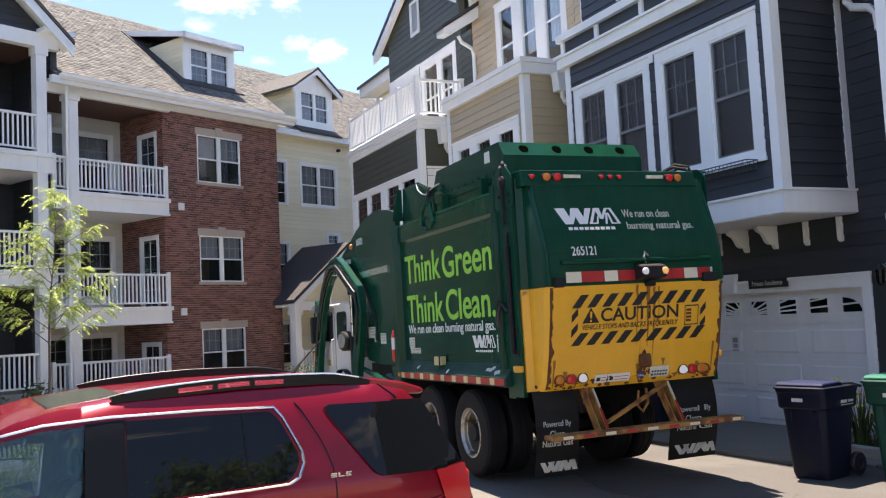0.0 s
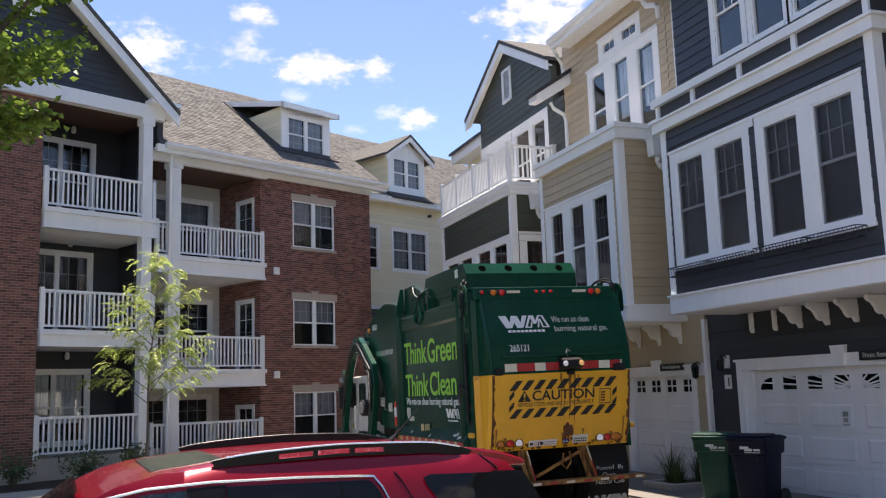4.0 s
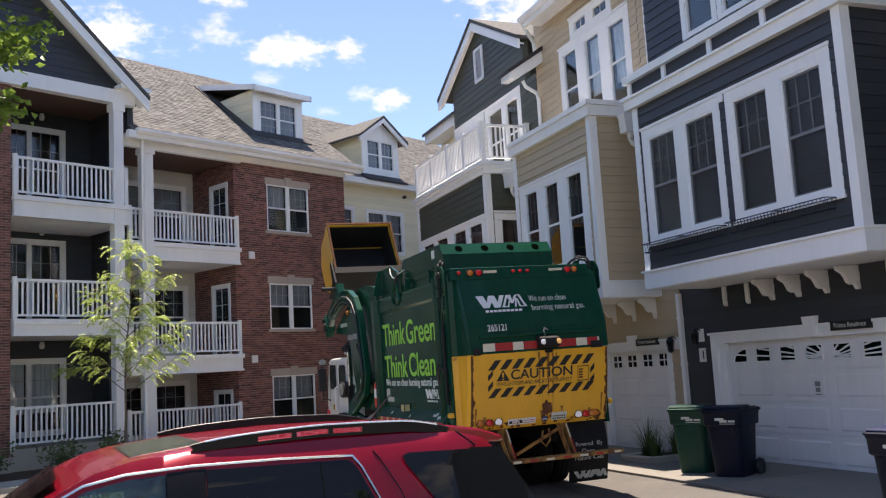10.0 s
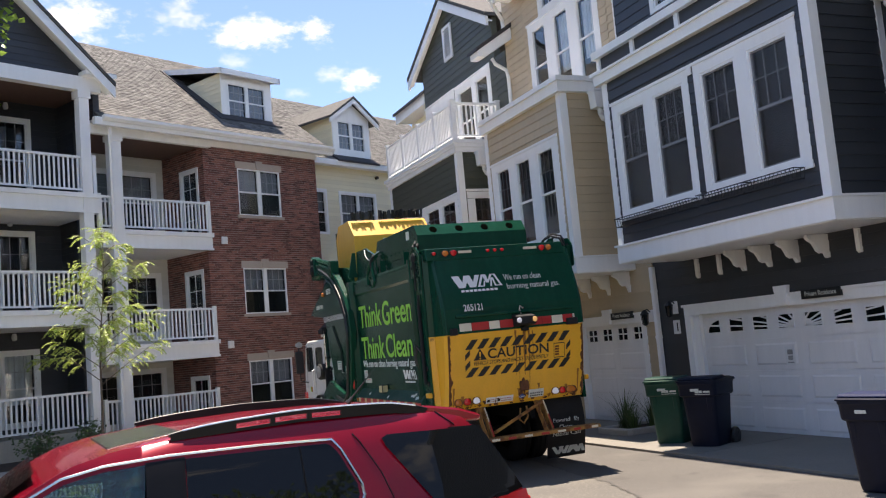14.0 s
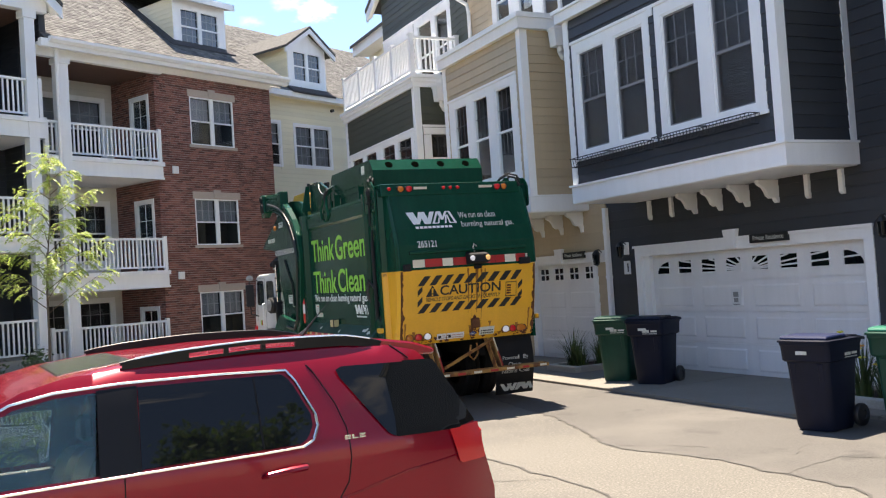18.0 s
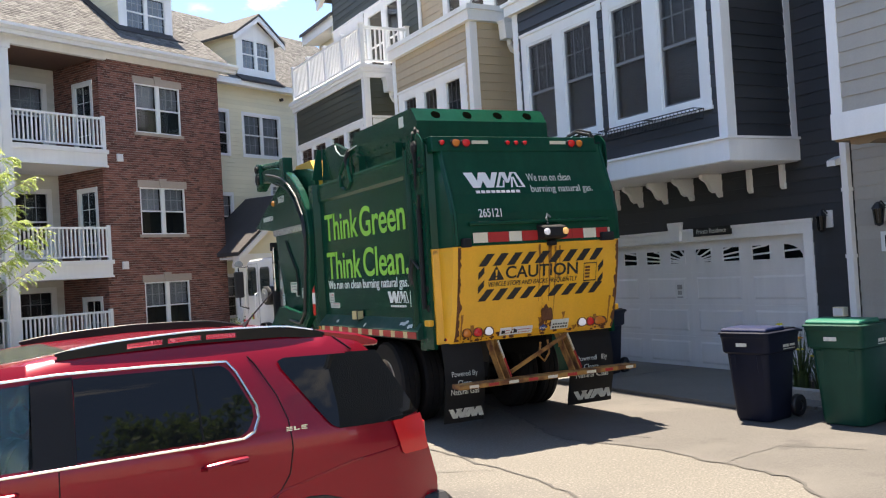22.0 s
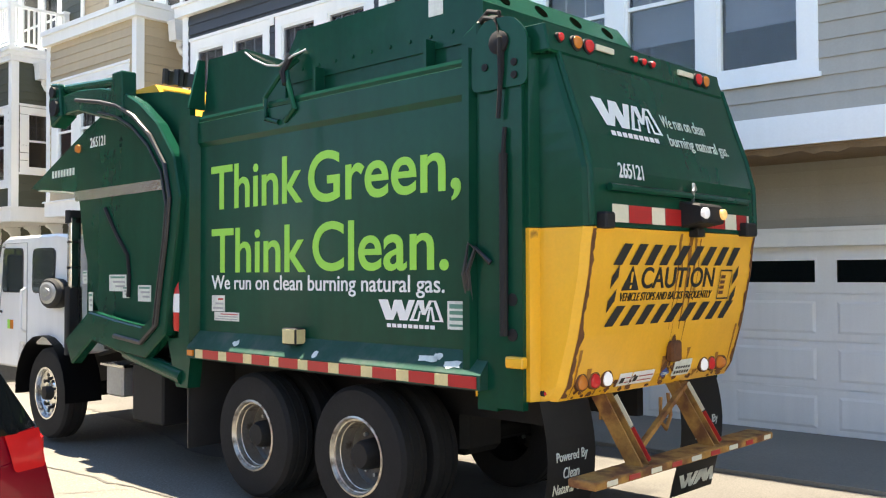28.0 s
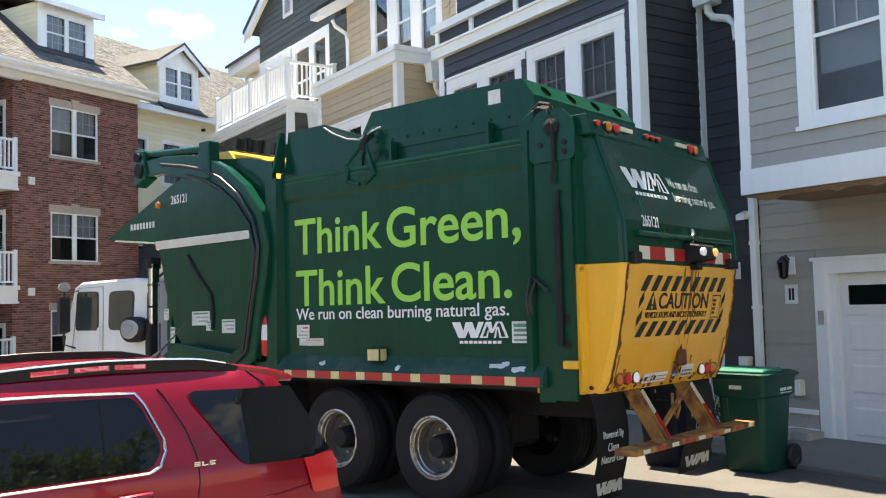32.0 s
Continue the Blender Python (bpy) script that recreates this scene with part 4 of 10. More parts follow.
boxes_of("cornice", [(21.13, 26.47, 0.0, BAY + 0.07, 6.85, 6.98), (21.09, 26.51, 0.0, BAY + 0.11, 6.98, 7.07), (21.05, 26.55, 0.0, BAY + 0.15, 7.07, 7.16)], "white", olive)
deck_rail = railing(olive, outward(BAY + 0.02), 21.2, 26.3, 7.16, 1.0, step=0.11, posts=False)
railing(olive, facing_camera(21.2), 0.12, BAY - 0.04, 7.16, 1.0, step=0.13, posts=False)
for px, py in ((21.2, BAY + 0.02), (22.42, BAY + 0.02), (23.66, BAY + 0.02), (24.95, BAY + 0.02), (26.3, BAY + 0.02), (21.2, 0.08)):
    bm = bmesh.new()
    box(bm, px - 0.055, px + 0.055, py - 0.055, py + 0.055, 7.16, 8.19)
    post = part("newel_post", bm, "white", deck_rail)
    bm = bmesh.new()
    box(bm, px - 0.08, px + 0.08, py - 0.08, py + 0.08, 8.19, 8.225)
    part("post_cap", bm, "white", post)
GD = [(21.76, 22.55, 7.3, 9.17), (22.78, 23.74, 7.3, 9.17), (24.55, 25.95, 7.9, 8.98)]
gable_top = lambda x: 12.06 - abs(x - 24.1) * 0.53
siding(olive, "green", outward(0.0), 21.25, 26.3, 9.65, 12.4, top=gable_top)
siding(olive, "green", outward(0.0), 21.2, 26.3, 6.9, 9.65, [(21.55, 23.95, 7.2, 9.36), (24.0, 26.3, 7.75, 9.38)])
casing(olive, outward(0.0), 21.55, 23.95, 7.2, 9.36, GD[:2])
casing(olive, outward(0.0), 24.0, 26.3, 7.75, 9.38, GD[2:])
for w in GD:
    window(olive, outward(0.0), *w, grid=(1, 1), back="screen")
bm = bmesh.new()
for r in ((23.78, 23.86, 10.3, 11.32), (24.32, 24.40, 10.3, 11.32), (23.86, 24.32, 10.3, 10.38), (23.86, 24.32, 11.24, 11.32)):
    box(bm, r[0], r[1], 0.025, 0.07, r[2], r[3])
vent = part("gable_vent", bm, "white", olive)
for k in range(11):
    z = 10.4 + 0.075 * k
    bm = bmesh.new()
    prism(bm, [(0.028, z + 0.05), (0.036, z + 0.05), (0.062, z), (0.054, z)], 23.865, 24.315, "x")
    part("louvre", bm, "white", vent)
for s in (-1, 1):
    bm = bmesh.new()
    x_e, x_p = 24.1 + s * 3.0, 24.1
    z_e, z_p = 10.5, 12.09
    prism(bm, [(x_e, z_e), (x_p, z_p), (x_p, z_p - 0.26), (x_e, z_e - 0.26)], 0.15, 0.22, "y")
    part("bargeboard", bm, "white", olive)
    bm = bmesh.new()
    prism(bm, [(x_e, z_e + 0.02), (x_p, z_p + 0.02), (x_p, z_p + 0.12), (x_e - 0.0, z_e + 0.12)], -6.0, 0.25, "y")
    part("roof", bm, "shingle", olive)
    bm = bmesh.new()
    prism(bm, [(x_e, z_e - 0.1), (x_p, z_p - 0.1), (x_p, z_p - 0.14), (x_e, z_e - 0.14)], 0.03, 0.15, "y")
    part("eave_soffit", bm, "white", olive)
leader_box(olive, 0.68, 0.02, 6.80, facing_camera(21.2), side=-1)
# lower side roof beside the gable
bm = bmesh.new()
box(bm, 26.3, 29.1, -0.08, 0.0, 9.62, 9.97)
box(bm, 26.3, 29.1, -0.7, -0.08, 9.66, 9.70)
part("porch_fascia", bm, "white", olive)
bm = bmesh.new()
prism(bm, [(0.08, 10.0), (-2.4, 11.3), (-2.4, 11.2), (0.08, 9.9)], 26.3, 29.15, "x")
part("porch_roof", bm, "shingle", olive)
siding(olive, "cream", outward(-0.6), 26.3, 29.1, 6.9, 9.65, [(26.75, 27.65, 7.6, 9.3)])
window(olive, outward(-0.6), 26.75, 27.65, 7.6, 9.3, trim=0.1, grid=(1, 1))
siding(olive, "cream", facing_camera(26.32), -0.6, -0.02, 6.9, 9.65)
siding(olive, "green", outward(-0.05), 26.4, 28.5, 0.03, 6.9)

# grey house, nearest
greyh = thing("townhouse", HOUSE, "grey townhouse with white trim and an overhang above its garage", "house", "row of townhouses")
siding(greyh, "grey", I4, -7.0, 8.3, 0.03, 3.2, [(2.22, 7.46, 0.0, 2.38)])
siding(greyh, "grey", I4, 7.47, 8.3, 3.2, 9.8)
garage_door(greyh, 2.4, 7.20, 2.2, 4, False)
garage_trim(greyh, 2.4, 7.31, 2.2, t=0.17)
bm = bmesh.new()
box(bm, 7.20, 7.31, -0.16, -0.03, 0.03, 2.2)
part("garage_jamb", bm, "white", greyh)
bm = bmesh.new()
box(bm, -7.0, 7.5, 0.02, BAY + 0.04, 3.19, 3.5)
part("overhang_beam", bm, "white", greyh)
bm = bmesh.new()
box(bm, -7.0, 7.48, 0.02, BAY + 0.0, 3.165, 3.188)
part("overhang_soffit", bm, "plywood", greyh, "bare weathered plywood soffit")
bm = bmesh.new()
rg = random.Random(5)
prev = None
for i in range(60):
    x = 7.3 - i * 0.12
    a = bm.verts.new((x, BAY - 0.02, 3.165))
    b = bm.verts.new((x, BAY - 0.03 - 0.01 * rg.random(), 3.135 - 0.05 * rg.random() ** 3))
    if prev:
        bm.faces.new((prev[0], a, b, prev[1]))
    prev = (a, b)
part("loose_edge", bm, "plywood", greyh)
YW = [(5.55, 6.45, 4.02, 5.85), (4.42, 5.32, 4.02, 5.85), (3.32, 4.2, 4.02, 5.85)]
siding(greyh, "grey", outward(BAY), -7.0, 7.36, 3.5, 9.6, [(3.14, 6.64, 3.9, 6.05)])
casing(greyh, outward(BAY), 3.14, 6.64, 3.9, 6.05, YW)
for w in YW:
    window(greyh, outward(BAY), *w, grid=(3, 2), shade=0.72, sheet_glass="dullglass", shade_mat="paleblind", bars="bars")
bm = bmesh.new()
box(bm, 7.34, 7.49, BAY - 0.12, BAY + 0.03, 3.5, 9.6)
part("corner_board", bm, "white", greyh)
siding(greyh, "grey", Matrix.Translation((7.47, 0, 0)) @ Matrix.Rotation(radians(-90), 4, "Z"), -BAY + 0.02, -0.02, 3.5, 9.6)
downpipe(greyh, 8.36, 0.03, 0.25, 9.6)
gable_roof_strip(greyh, -7.0, 8.3, 9.9, 1.75, -4.5, 13.0)
wall_lantern(7.83, 2.33, HOUSE)
number_sign(7.83, 1.945, 2)
residence_sign(4.9, 2.33)
for x, z, w, h in ((8.6, 1.02, 0.18, 0.13), (7.74, 0.70, 0.10, 0.21)):
    u = thing("utility_box", HOUSE @ Matrix.Translation((x, 0.02, z)), "small beige utility box fixed to the wall", "utility box", "utility boxes")
    bm = bmesh.new()
    box(bm, -w / 2, w / 2, 0, 0.1, -h / 2, h / 2)
    part("box", bm, "cream", u, bevel=0.008)
    bm = bmesh.new()
    box(bm, -w / 2 + 0.015, w / 2 - 0.015, 0.1, 0.108, -h / 2 + 0.015, h / 2 - 0.015)
    part("cover", bm, "white", u)
boxes_of("base_trim", [(7.5, 8.3, 0.024, 0.06, 0.355, 0.42), (7.5, 8.3, 0.024, 0.05, 0.11, 0.17)], "white", greyh)
boxes("foundation", [(7.5, 8.3, 0.023, 0.032, 0.0, 0.355)], "kerb", greyh)
pad = thing("door_keypad", HOUSE @ Matrix.Translation((7.39, 0.036, 1.63)), "small beige keypad on the garage door frame", "keypad")
boxes("case", [(-0.04, 0.04, 0, 0.025, -0.09, 0.09)], "stone", pad, bevel=0.006)
boxes("cover", [(-0.03, 0.03, 0.025, 0.032, -0.02, 0.075)], "kerb", pad, bevel=0.003)
block = thing("stone_block", HOUSE @ Matrix.Translation((7.62, 0.22, 0.03)), "rough grey stone block on the apron by the wall", "stone", "edging stones")
bm = bmesh.new()
box(bm, -0.22, 0.22, -0.14, 0.2, 0.0, 0.13)
bmesh.ops.subdivide_edges(bm, edges=bm.edges[:], cuts=2, use_grid_fill=True)
for v in bm.verts:
    v.co += noise.noise_vector(v.co * 7.0) * 0.018
part("block", bm, "kerb", block, smooth=True)
pot = thing("plant_pot", HOUSE @ Matrix.Translation((7.92, 0.28, 0.05)), "small round white pot standing by the wall", "pot")
bm = bmesh.new()
lathe(bm, [(0.0, 0.0), (0.07, 0.0), (0.105, 0.08), (0.11, 0.13), (0.095, 0.19), (0.085, 0.2), (0.08, 0.18)], "z", 20)
part("bowl", bm, "decal", pot, smooth=True)
cl = thing("security_light", HOUSE @ Matrix.Translation((8.47, 0.02, 3.08)), "white wall-mounted security light under the eaves", "lamp")
bm = bmesh.new()
box(bm, -0.05, 0.05, 0, 0.03, -0.06, 0.06)
part("base", bm, "white", cl)
bm = bmesh.new()
prism(bm, [(0.03, 0.06), (0.2, 0.0), (0.2, -0.08), (0.03, -0.03)], -0.07, 0.07, "x")
part("head", bm, "white", cl)

# unseen walls added to limit sky reflections; the rear one closes the townhouse row
bm = bmesh.new()
box(bm, -16.0, 15.5, -16.3, -16.0, 0.0, 4.5)
tagged(part("wall_south", bm, "cream", None), "unseen cream wall added to block low sky reflections", "wall", kind="structure")
bm = bmesh.new()
box(bm, -24.3, -24.0, -16.0, 44.0, 0.0, 8.0)
tagged(part("wall_west", bm, "tan", None), "unseen tan wall added to block the low western sky", "wall", kind="structure")
bm = bmesh.new()
box(bm, 15.5, 15.7, -7.0, 33.0, 0.0, 9.5)
tagged(part("wall_rear", bm, "grey", None), "plain rear wall of the townhouse row", "wall", kind="structure")

# ---- apartment building across the end of the alley; local x runs to the left along its front, y out of it ----
APT = pose(8.08, 30.0, 0, 0, 0, 207)
apt = thing("apartment_building", APT, "three-storey brick and siding apartment building with white balconies", "apartment building")


def brick_wall(parent, m, x0, x1, z0, z1, openings=(), label="", single=None):
    """Running-bond bricks in front of a mortar wall."""
    bm = bmesh.new()
    zs = sorted({z0, z1, *[o[2] for o in openings], *[o[3] for o in openings]})
    for a, b in zip(zs, zs[1:]):
        for u, v in spans(x0, x1, a, b, openings):
            box(bm, u, v, -0.2, 0.0, a, b, m)
    wall = part("brick_wall", bm, "mortar", parent, label)
    L, H, J = 0.215, 0.0675, 0.011
    rows = int((z1 - z0) / H)
    verts, faces = [], []
    whole = None
    for r in range(rows):
        z = z0 + r * H
        for u, v in spans(x0, x1, z, z + H, openings):
            x = u - (L / 2 if r % 2 else 0.0)
            while x < v - 0.02:
                a, b = max(x, u), min(x + L - J, v)
                x += L
                if b - a < 0.03:
                    continue
                if single and single[0] < a and b < single[1] and single[2] < z < single[3] and b - a > L - J - 0.001:
                    if whole is None:
                        bm = bmesh.new()
                        box(bm, 0, L - J, 0, 0.009, 0, H - J)
                        ob = part("brick", bm, "brick_piece", wall)
                        whole = ob.data
                    else:
                        ob = new("brick", whole)
                        ob.parent = wall
                    ob.matrix_basis = m @ Matrix.Translation((a, 0.0015 * math.sin(a * 91 + z * 37), z))
                    continue
                o = len(verts)
                y = 0.008 + 0.003 * math.sin(o * 12.9)
                for p in ((a, 0, z), (b, 0, z), (b, 0, z + H - J), (a, 0, z + H - J), (a, y, z), (b, y, z), (b, y, z + H - J), (a, y, z + H - J)):
                    verts.append((m @ Vector(p))[:])
                faces += [(o + 4, o + 7, o + 6, o + 5), (o, o + 4, o + 5, o + 1), (o + 3, o + 2, o + 6, o + 7), (o, o + 3, o + 7, o + 4), (o + 1, o + 5, o + 6, o + 2)]
    me = bpy.data.meshes.new("bricks")
    me.from_pydata(verts, [], faces)
    me.materials.append(M["brick"])
    ob = new("bricks", me)
    ob.parent = wall
    ob["kind"] = "stuff"
    return wall


def twin_window(parent, m, x0, x1, z0, z1, lintel=True, back="screen", trim=0.0, name="window", lower=False):
    mid = (x0 + x1) / 2
    w = window(parent, m, x0, mid - 0.03, z0, z1, lower_grid=lower, grid=(3, 2), back=back, trim=0.0, name=name, bars="bars")
    window(parent, m, mid + 0.03, x1, z0, z1, lower_grid=lower, grid=(3, 2), back=back, name=name, bars="bars")
    bm = bmesh.new()
    box(bm, mid - 0.03, mid + 0.03, -0.1, 0.02, z0, z1, m)
    if trim:
        box(bm, x0 - trim, x0, -0.02, 0.03, z0 - trim, z1 + trim, m)
        box(bm, x1, x1 + trim, -0.02, 0.03, z0 - trim, z1 + trim, m)
        box(bm, x0, x1, -0.02, 0.03, z1, z1 + trim, m)
        box(bm, x0, x1, -0.02, 0.03, z0 - trim, z0, m)
    part("mullion", bm, "white", w)
    if lintel:
        bm = bmesh.new()
        box(bm, x0 - 0.09, x1 + 0.06, -0.05, 0.03, z1 + 0.0, z1 + 0.22, m)
        prism(bm, [(mid - 0.1, z1), (mid + 0.1, z1), (mid + 0.14, z1 + 0.28), (mid - 0.14, z1 + 0.28)], 0.03, 0.06, "y", m)
        part("lintel", bm, "stone", w)
        bm = bmesh.new()
        box(bm, x0 - 0.08, x1 + 0.08, -0.05, 0.05, z0 - 0.09, z0, m)
        part("window_sill", bm, "stone", w)
    return w


# brick section
BO = [(1.59, 3.26, 6.56, 8.04), (1.59, 3.26, 3.48, 4.9), (1.59, 3.26, 0.6, 2.04)]
brick_wall(apt, I4, 0.0, 4.49, 0.1, 8.83, BO, single=(0.05, 4.45, 2.3, 3.32))
for k, o in enumerate(BO):
    twin_window(apt, I4, *o, back="halfblind")
brick_wall(apt, Matrix.Translation((4.49, 0, 0)) @ Matrix.Rotation(radians(-90), 4, "Z"), 0.0, 2.2, 0.1, 8.83, [(0.38, 1.16, 0.3, 1.62), (0.38, 1.16, 2.75, 4.8), (0.38, 1.16, 5.92, 7.92)])
brick_wall(apt, Matrix.Rotation(radians(90), 4, "Z") @ Matrix.Translation((-1.4, 0, 0)), 0.0, 1.4, 0.1, 8.83)
SIDE = Matrix.Translation((4.49, 0, 0)) @ Matrix.Rotation(radians(-90), 4, "Z")
for z0, z1 in ((0.3, 1.62), (2.75, 4.8), (5.92, 7.92)):
    w = window(apt, SIDE, 0.38, 1.16, z0, z1, trim=0.1, one_sash=True, grid=(2, 4), name="balcony_door")
for z in (5.74, 2.58):
    v = thing("wall_vent", APT @ Matrix.Translation((3.91, 0.01, z)), "small white square vent cover on the brick wall", "vent", "wall vents")
    bm = bmesh.new()
    box(bm, -0.1, 0.1, 0, 0.05, -0.11, 0.11)
    part("cover", bm, "white", v)
    for i in range(3):
        bm = bmesh.new()
        box(bm, -0.08, 0.08, 0.05, 0.065, -0.08 + 0.06 * i, -0.045 + 0.06 * i)
        part("louvre", bm, "white", v)

# balcony bay beside the brick
BACK = outward(-2.2)
siding(apt, "pale", BACK, 4.49, 8.3, 0.1, 8.83, [(4.87, 7.1, 0.5, 1.95), (4.87, 7.1, 3.15, 4.88), (4.87, 7.1, 6.3, 8.04)], course=0.15)
for z0, z1 in ((0.5, 1.95), (3.15, 4.88), (6.3, 8.04)):
    twin_window(apt, BACK, 4.87, 7.1, z0, z1, lintel=False, trim=0.12, back="halfblind" if z0 > 6 else "screen")


def balcony(x0, x1, z, y0, y1, mat="white", drop=0.33, rail=1.05):
    bm = bmesh.new()
    box(bm, x0, x1, y0, y1, z - drop, z)
    box(bm, x0 - 0.03, x1 + 0.03, y1 - 0.1, y1 + 0.06, z - 0.1, z + 0.02)
    box(bm, x0 - 0.02, x1 + 0.02, y1 - 0.1, y1 + 0.03, z - drop, z - drop + 0.06)
    slab = part("balcony", bm, mat, apt)
    railing(apt, outward(y1 - 0.08), x0 + 0.04, x1 - 0.04, z, rail, step=0.125)
    return slab


balcony(4.4, 8.0, 5.90, -2.2, 0.12, drop=0.49, rail=0.96)
balcony(4.4, 8.0, 2.73, -2.2, 0.12, drop=0.48, rail=0.97)
railing(apt, outward(0.05), 4.5, 8.05, 0.30, 1.0)
bm = bmesh.new()
box(bm, 4.4, 7.98, -2.2, 0.1, 8.6, 8.83)
part("balcony_ceiling", bm, "soffit", apt)
bm = bmesh.new()
box(bm, 4.3, 8.2, 0.0, 0.16, 8.55, 8.86)
part("header_beam", bm, "white", apt)
for x in (7.45,):
    bm = bmesh.new()
    box(bm, x - 0.15, x + 0.15, -0.12, 0.19, 0.2, 8.56)
    box(bm, x - 0.19, x + 0.19, -0.16, 0.23, 0.2, 0.5)
    box(bm, x - 0.19, x + 0.19, -0.16, 0.23, 8.4, 8.56)
    part("column", bm, "white", apt)
bm = bmesh.new()
tube(bm, [(7.8, 0.45, 8.95), (7.7, 0.36, 8.75), (7.66, 0.25, 8.5), (7.66, 0.25, 0.3)], 0.05, 8)
part("downpipe", bm, "white", apt, smooth=True)

# gabled block with navy recesses
GB = 0.25
siding(apt, "navy", outward(-1.9), 8.0, 11.3, 0.1, 10.0, [(8.95, 10.75, 0.9, 2.74), (8.95, 10.75, 3.9, 5.99), (8.95, 10.75, 7.0, 9.17)])
for z0, z1 in ((0.9, 2.74), (3.9, 5.99), (7.0, 9.17)):
    twin_window(apt, outward(-1.9), 8.95, 10.75, z0, z1, lintel=False, trim=0.12, back="curtain" if z0 < 3 else "screen")
siding(apt, "navy", Matrix.Translation((8.06, 0, 0)) @ Matrix.Rotation(radians(-90), 4, "Z"), 0.95, 1.9, 0.1, 8.83)
siding(apt, "navy", Matrix.Translation((8.06, 0, 0)) @ Matrix.Rotation(radians(-90), 4, "Z"), -0.2, 1.9, 8.83, 9.7)
brick_wall(apt, outward(GB), 11.25, 15.6, 0.1, 9.75)
brick_wall(apt, Matrix.Translation((11.25, 0, 0)) @ Matrix.Rotation(radians(90), 4, "Z"), -1.9, GB - 0.005, 0.1, 9.75)
for z, d in ((6.80, 0.51), (3.72, 0.39)):
    balcony(8.15, 11.2, z, -1.9, GB + 0.1, drop=d, rail=1.03)
railing(apt, outward(GB), 8.35, 11.2, 0.62, 1.0)
bm = bmesh.new()
box(bm, 8.25, 11.25, -1.9, GB, 0.1, 0.62)
part("terrace", bm, "kerb", apt)
bm = bmesh.new()
box(bm, 4.49, 8.25, -2.2, 0.1, 0.1, 0.25)
part("terrace", bm, "kerb", apt)
bm = bmesh.new()
box(bm, 8.0, 11.25, -1.9, GB + 0.05, 9.72, 9.8)
part("balcony_ceiling", bm, "soffit", apt)
for x in (8.43,):
    bm = bmesh.new()
    box(bm, x - 0.14, x + 0.14, GB - 0.14, GB + 0.12, 0.2, 9.62)
    box(bm, x - 0.18, x + 0.18, GB - 0.18, GB + 0.16, 9.42, 9.62)
    part("column", bm, "white", apt)
bm = bmesh.new()
box(bm, 7.95, 15.8, GB - 0.1, GB + 0.16, 9.62, 10.0)
box(bm, 7.6, 8.5, GB - 0.3, GB + 0.42, 10.0, 10.12)
part("gable_beam", bm, "white", apt)
for z in (9.55, 6.3, 3.2):
    lamp = thing("balcony_light", APT @ Matrix.Translation((9.55, -1.86, z)), "small white light high on the balcony wall", "lamp", "balcony lights")
    bm = bmesh.new()
    lathe(bm, [(0.0, -0.1), (0.06, -0.08), (0.075, 0.0), (0.05, 0.1), (0.0, 0.11)], "z", 10, Matrix.Translation((0, 0.08, 0)))
    part("globe", bm, "decal", lamp, smooth=True)
gable_apt = lambda x: 13.3 - abs(x - 11.8) * 0.88
siding(apt, "navy", outward(GB + 0.02), 7.9, 15.7, 10.0, 13.3, top=lambda x: gable_apt(x) - 0.12)
bm = bmesh.new()
lathe(bm, [(0.0, 0.0), (0.36, 0.0), (0.36, 0.05), (0.30, 0.07), (0.0, 0.06)], "y", 24, Matrix.Translation((11.8, GB + 0.04, 11.98)))
part("gable_vent", bm, "white", apt)
for s in (-1, 1):
    xe, xp, ze, zp = 11.8 + s * 4.1, 11.8, 9.74, 13.34
    bm = bmesh.new()
    prism(bm, [(xe, ze), (xp, zp), (xp, zp - 0.3), (xe, ze - 0.3)], GB + 0.42, GB + 0.5, "y")
    part("bargeboard", bm, "white", apt)
    bm = bmesh.new()
    prism(bm, [(xe, ze + 0.02), (xp, zp + 0.02), (xp, zp + 0.12), (xe, ze + 0.12)], -9.0, GB + 0.54, "y")
    part("roof", bm, "shingle", apt)
    bm = bmesh.new()
    prism(bm, [(xe, ze - 0.06), (xp, zp - 0.06), (xp, zp - 0.1), (xe, ze - 0.1)], GB - 0.05, GB + 0.42, "y")
    part("eave_soffit", bm, "white", apt)


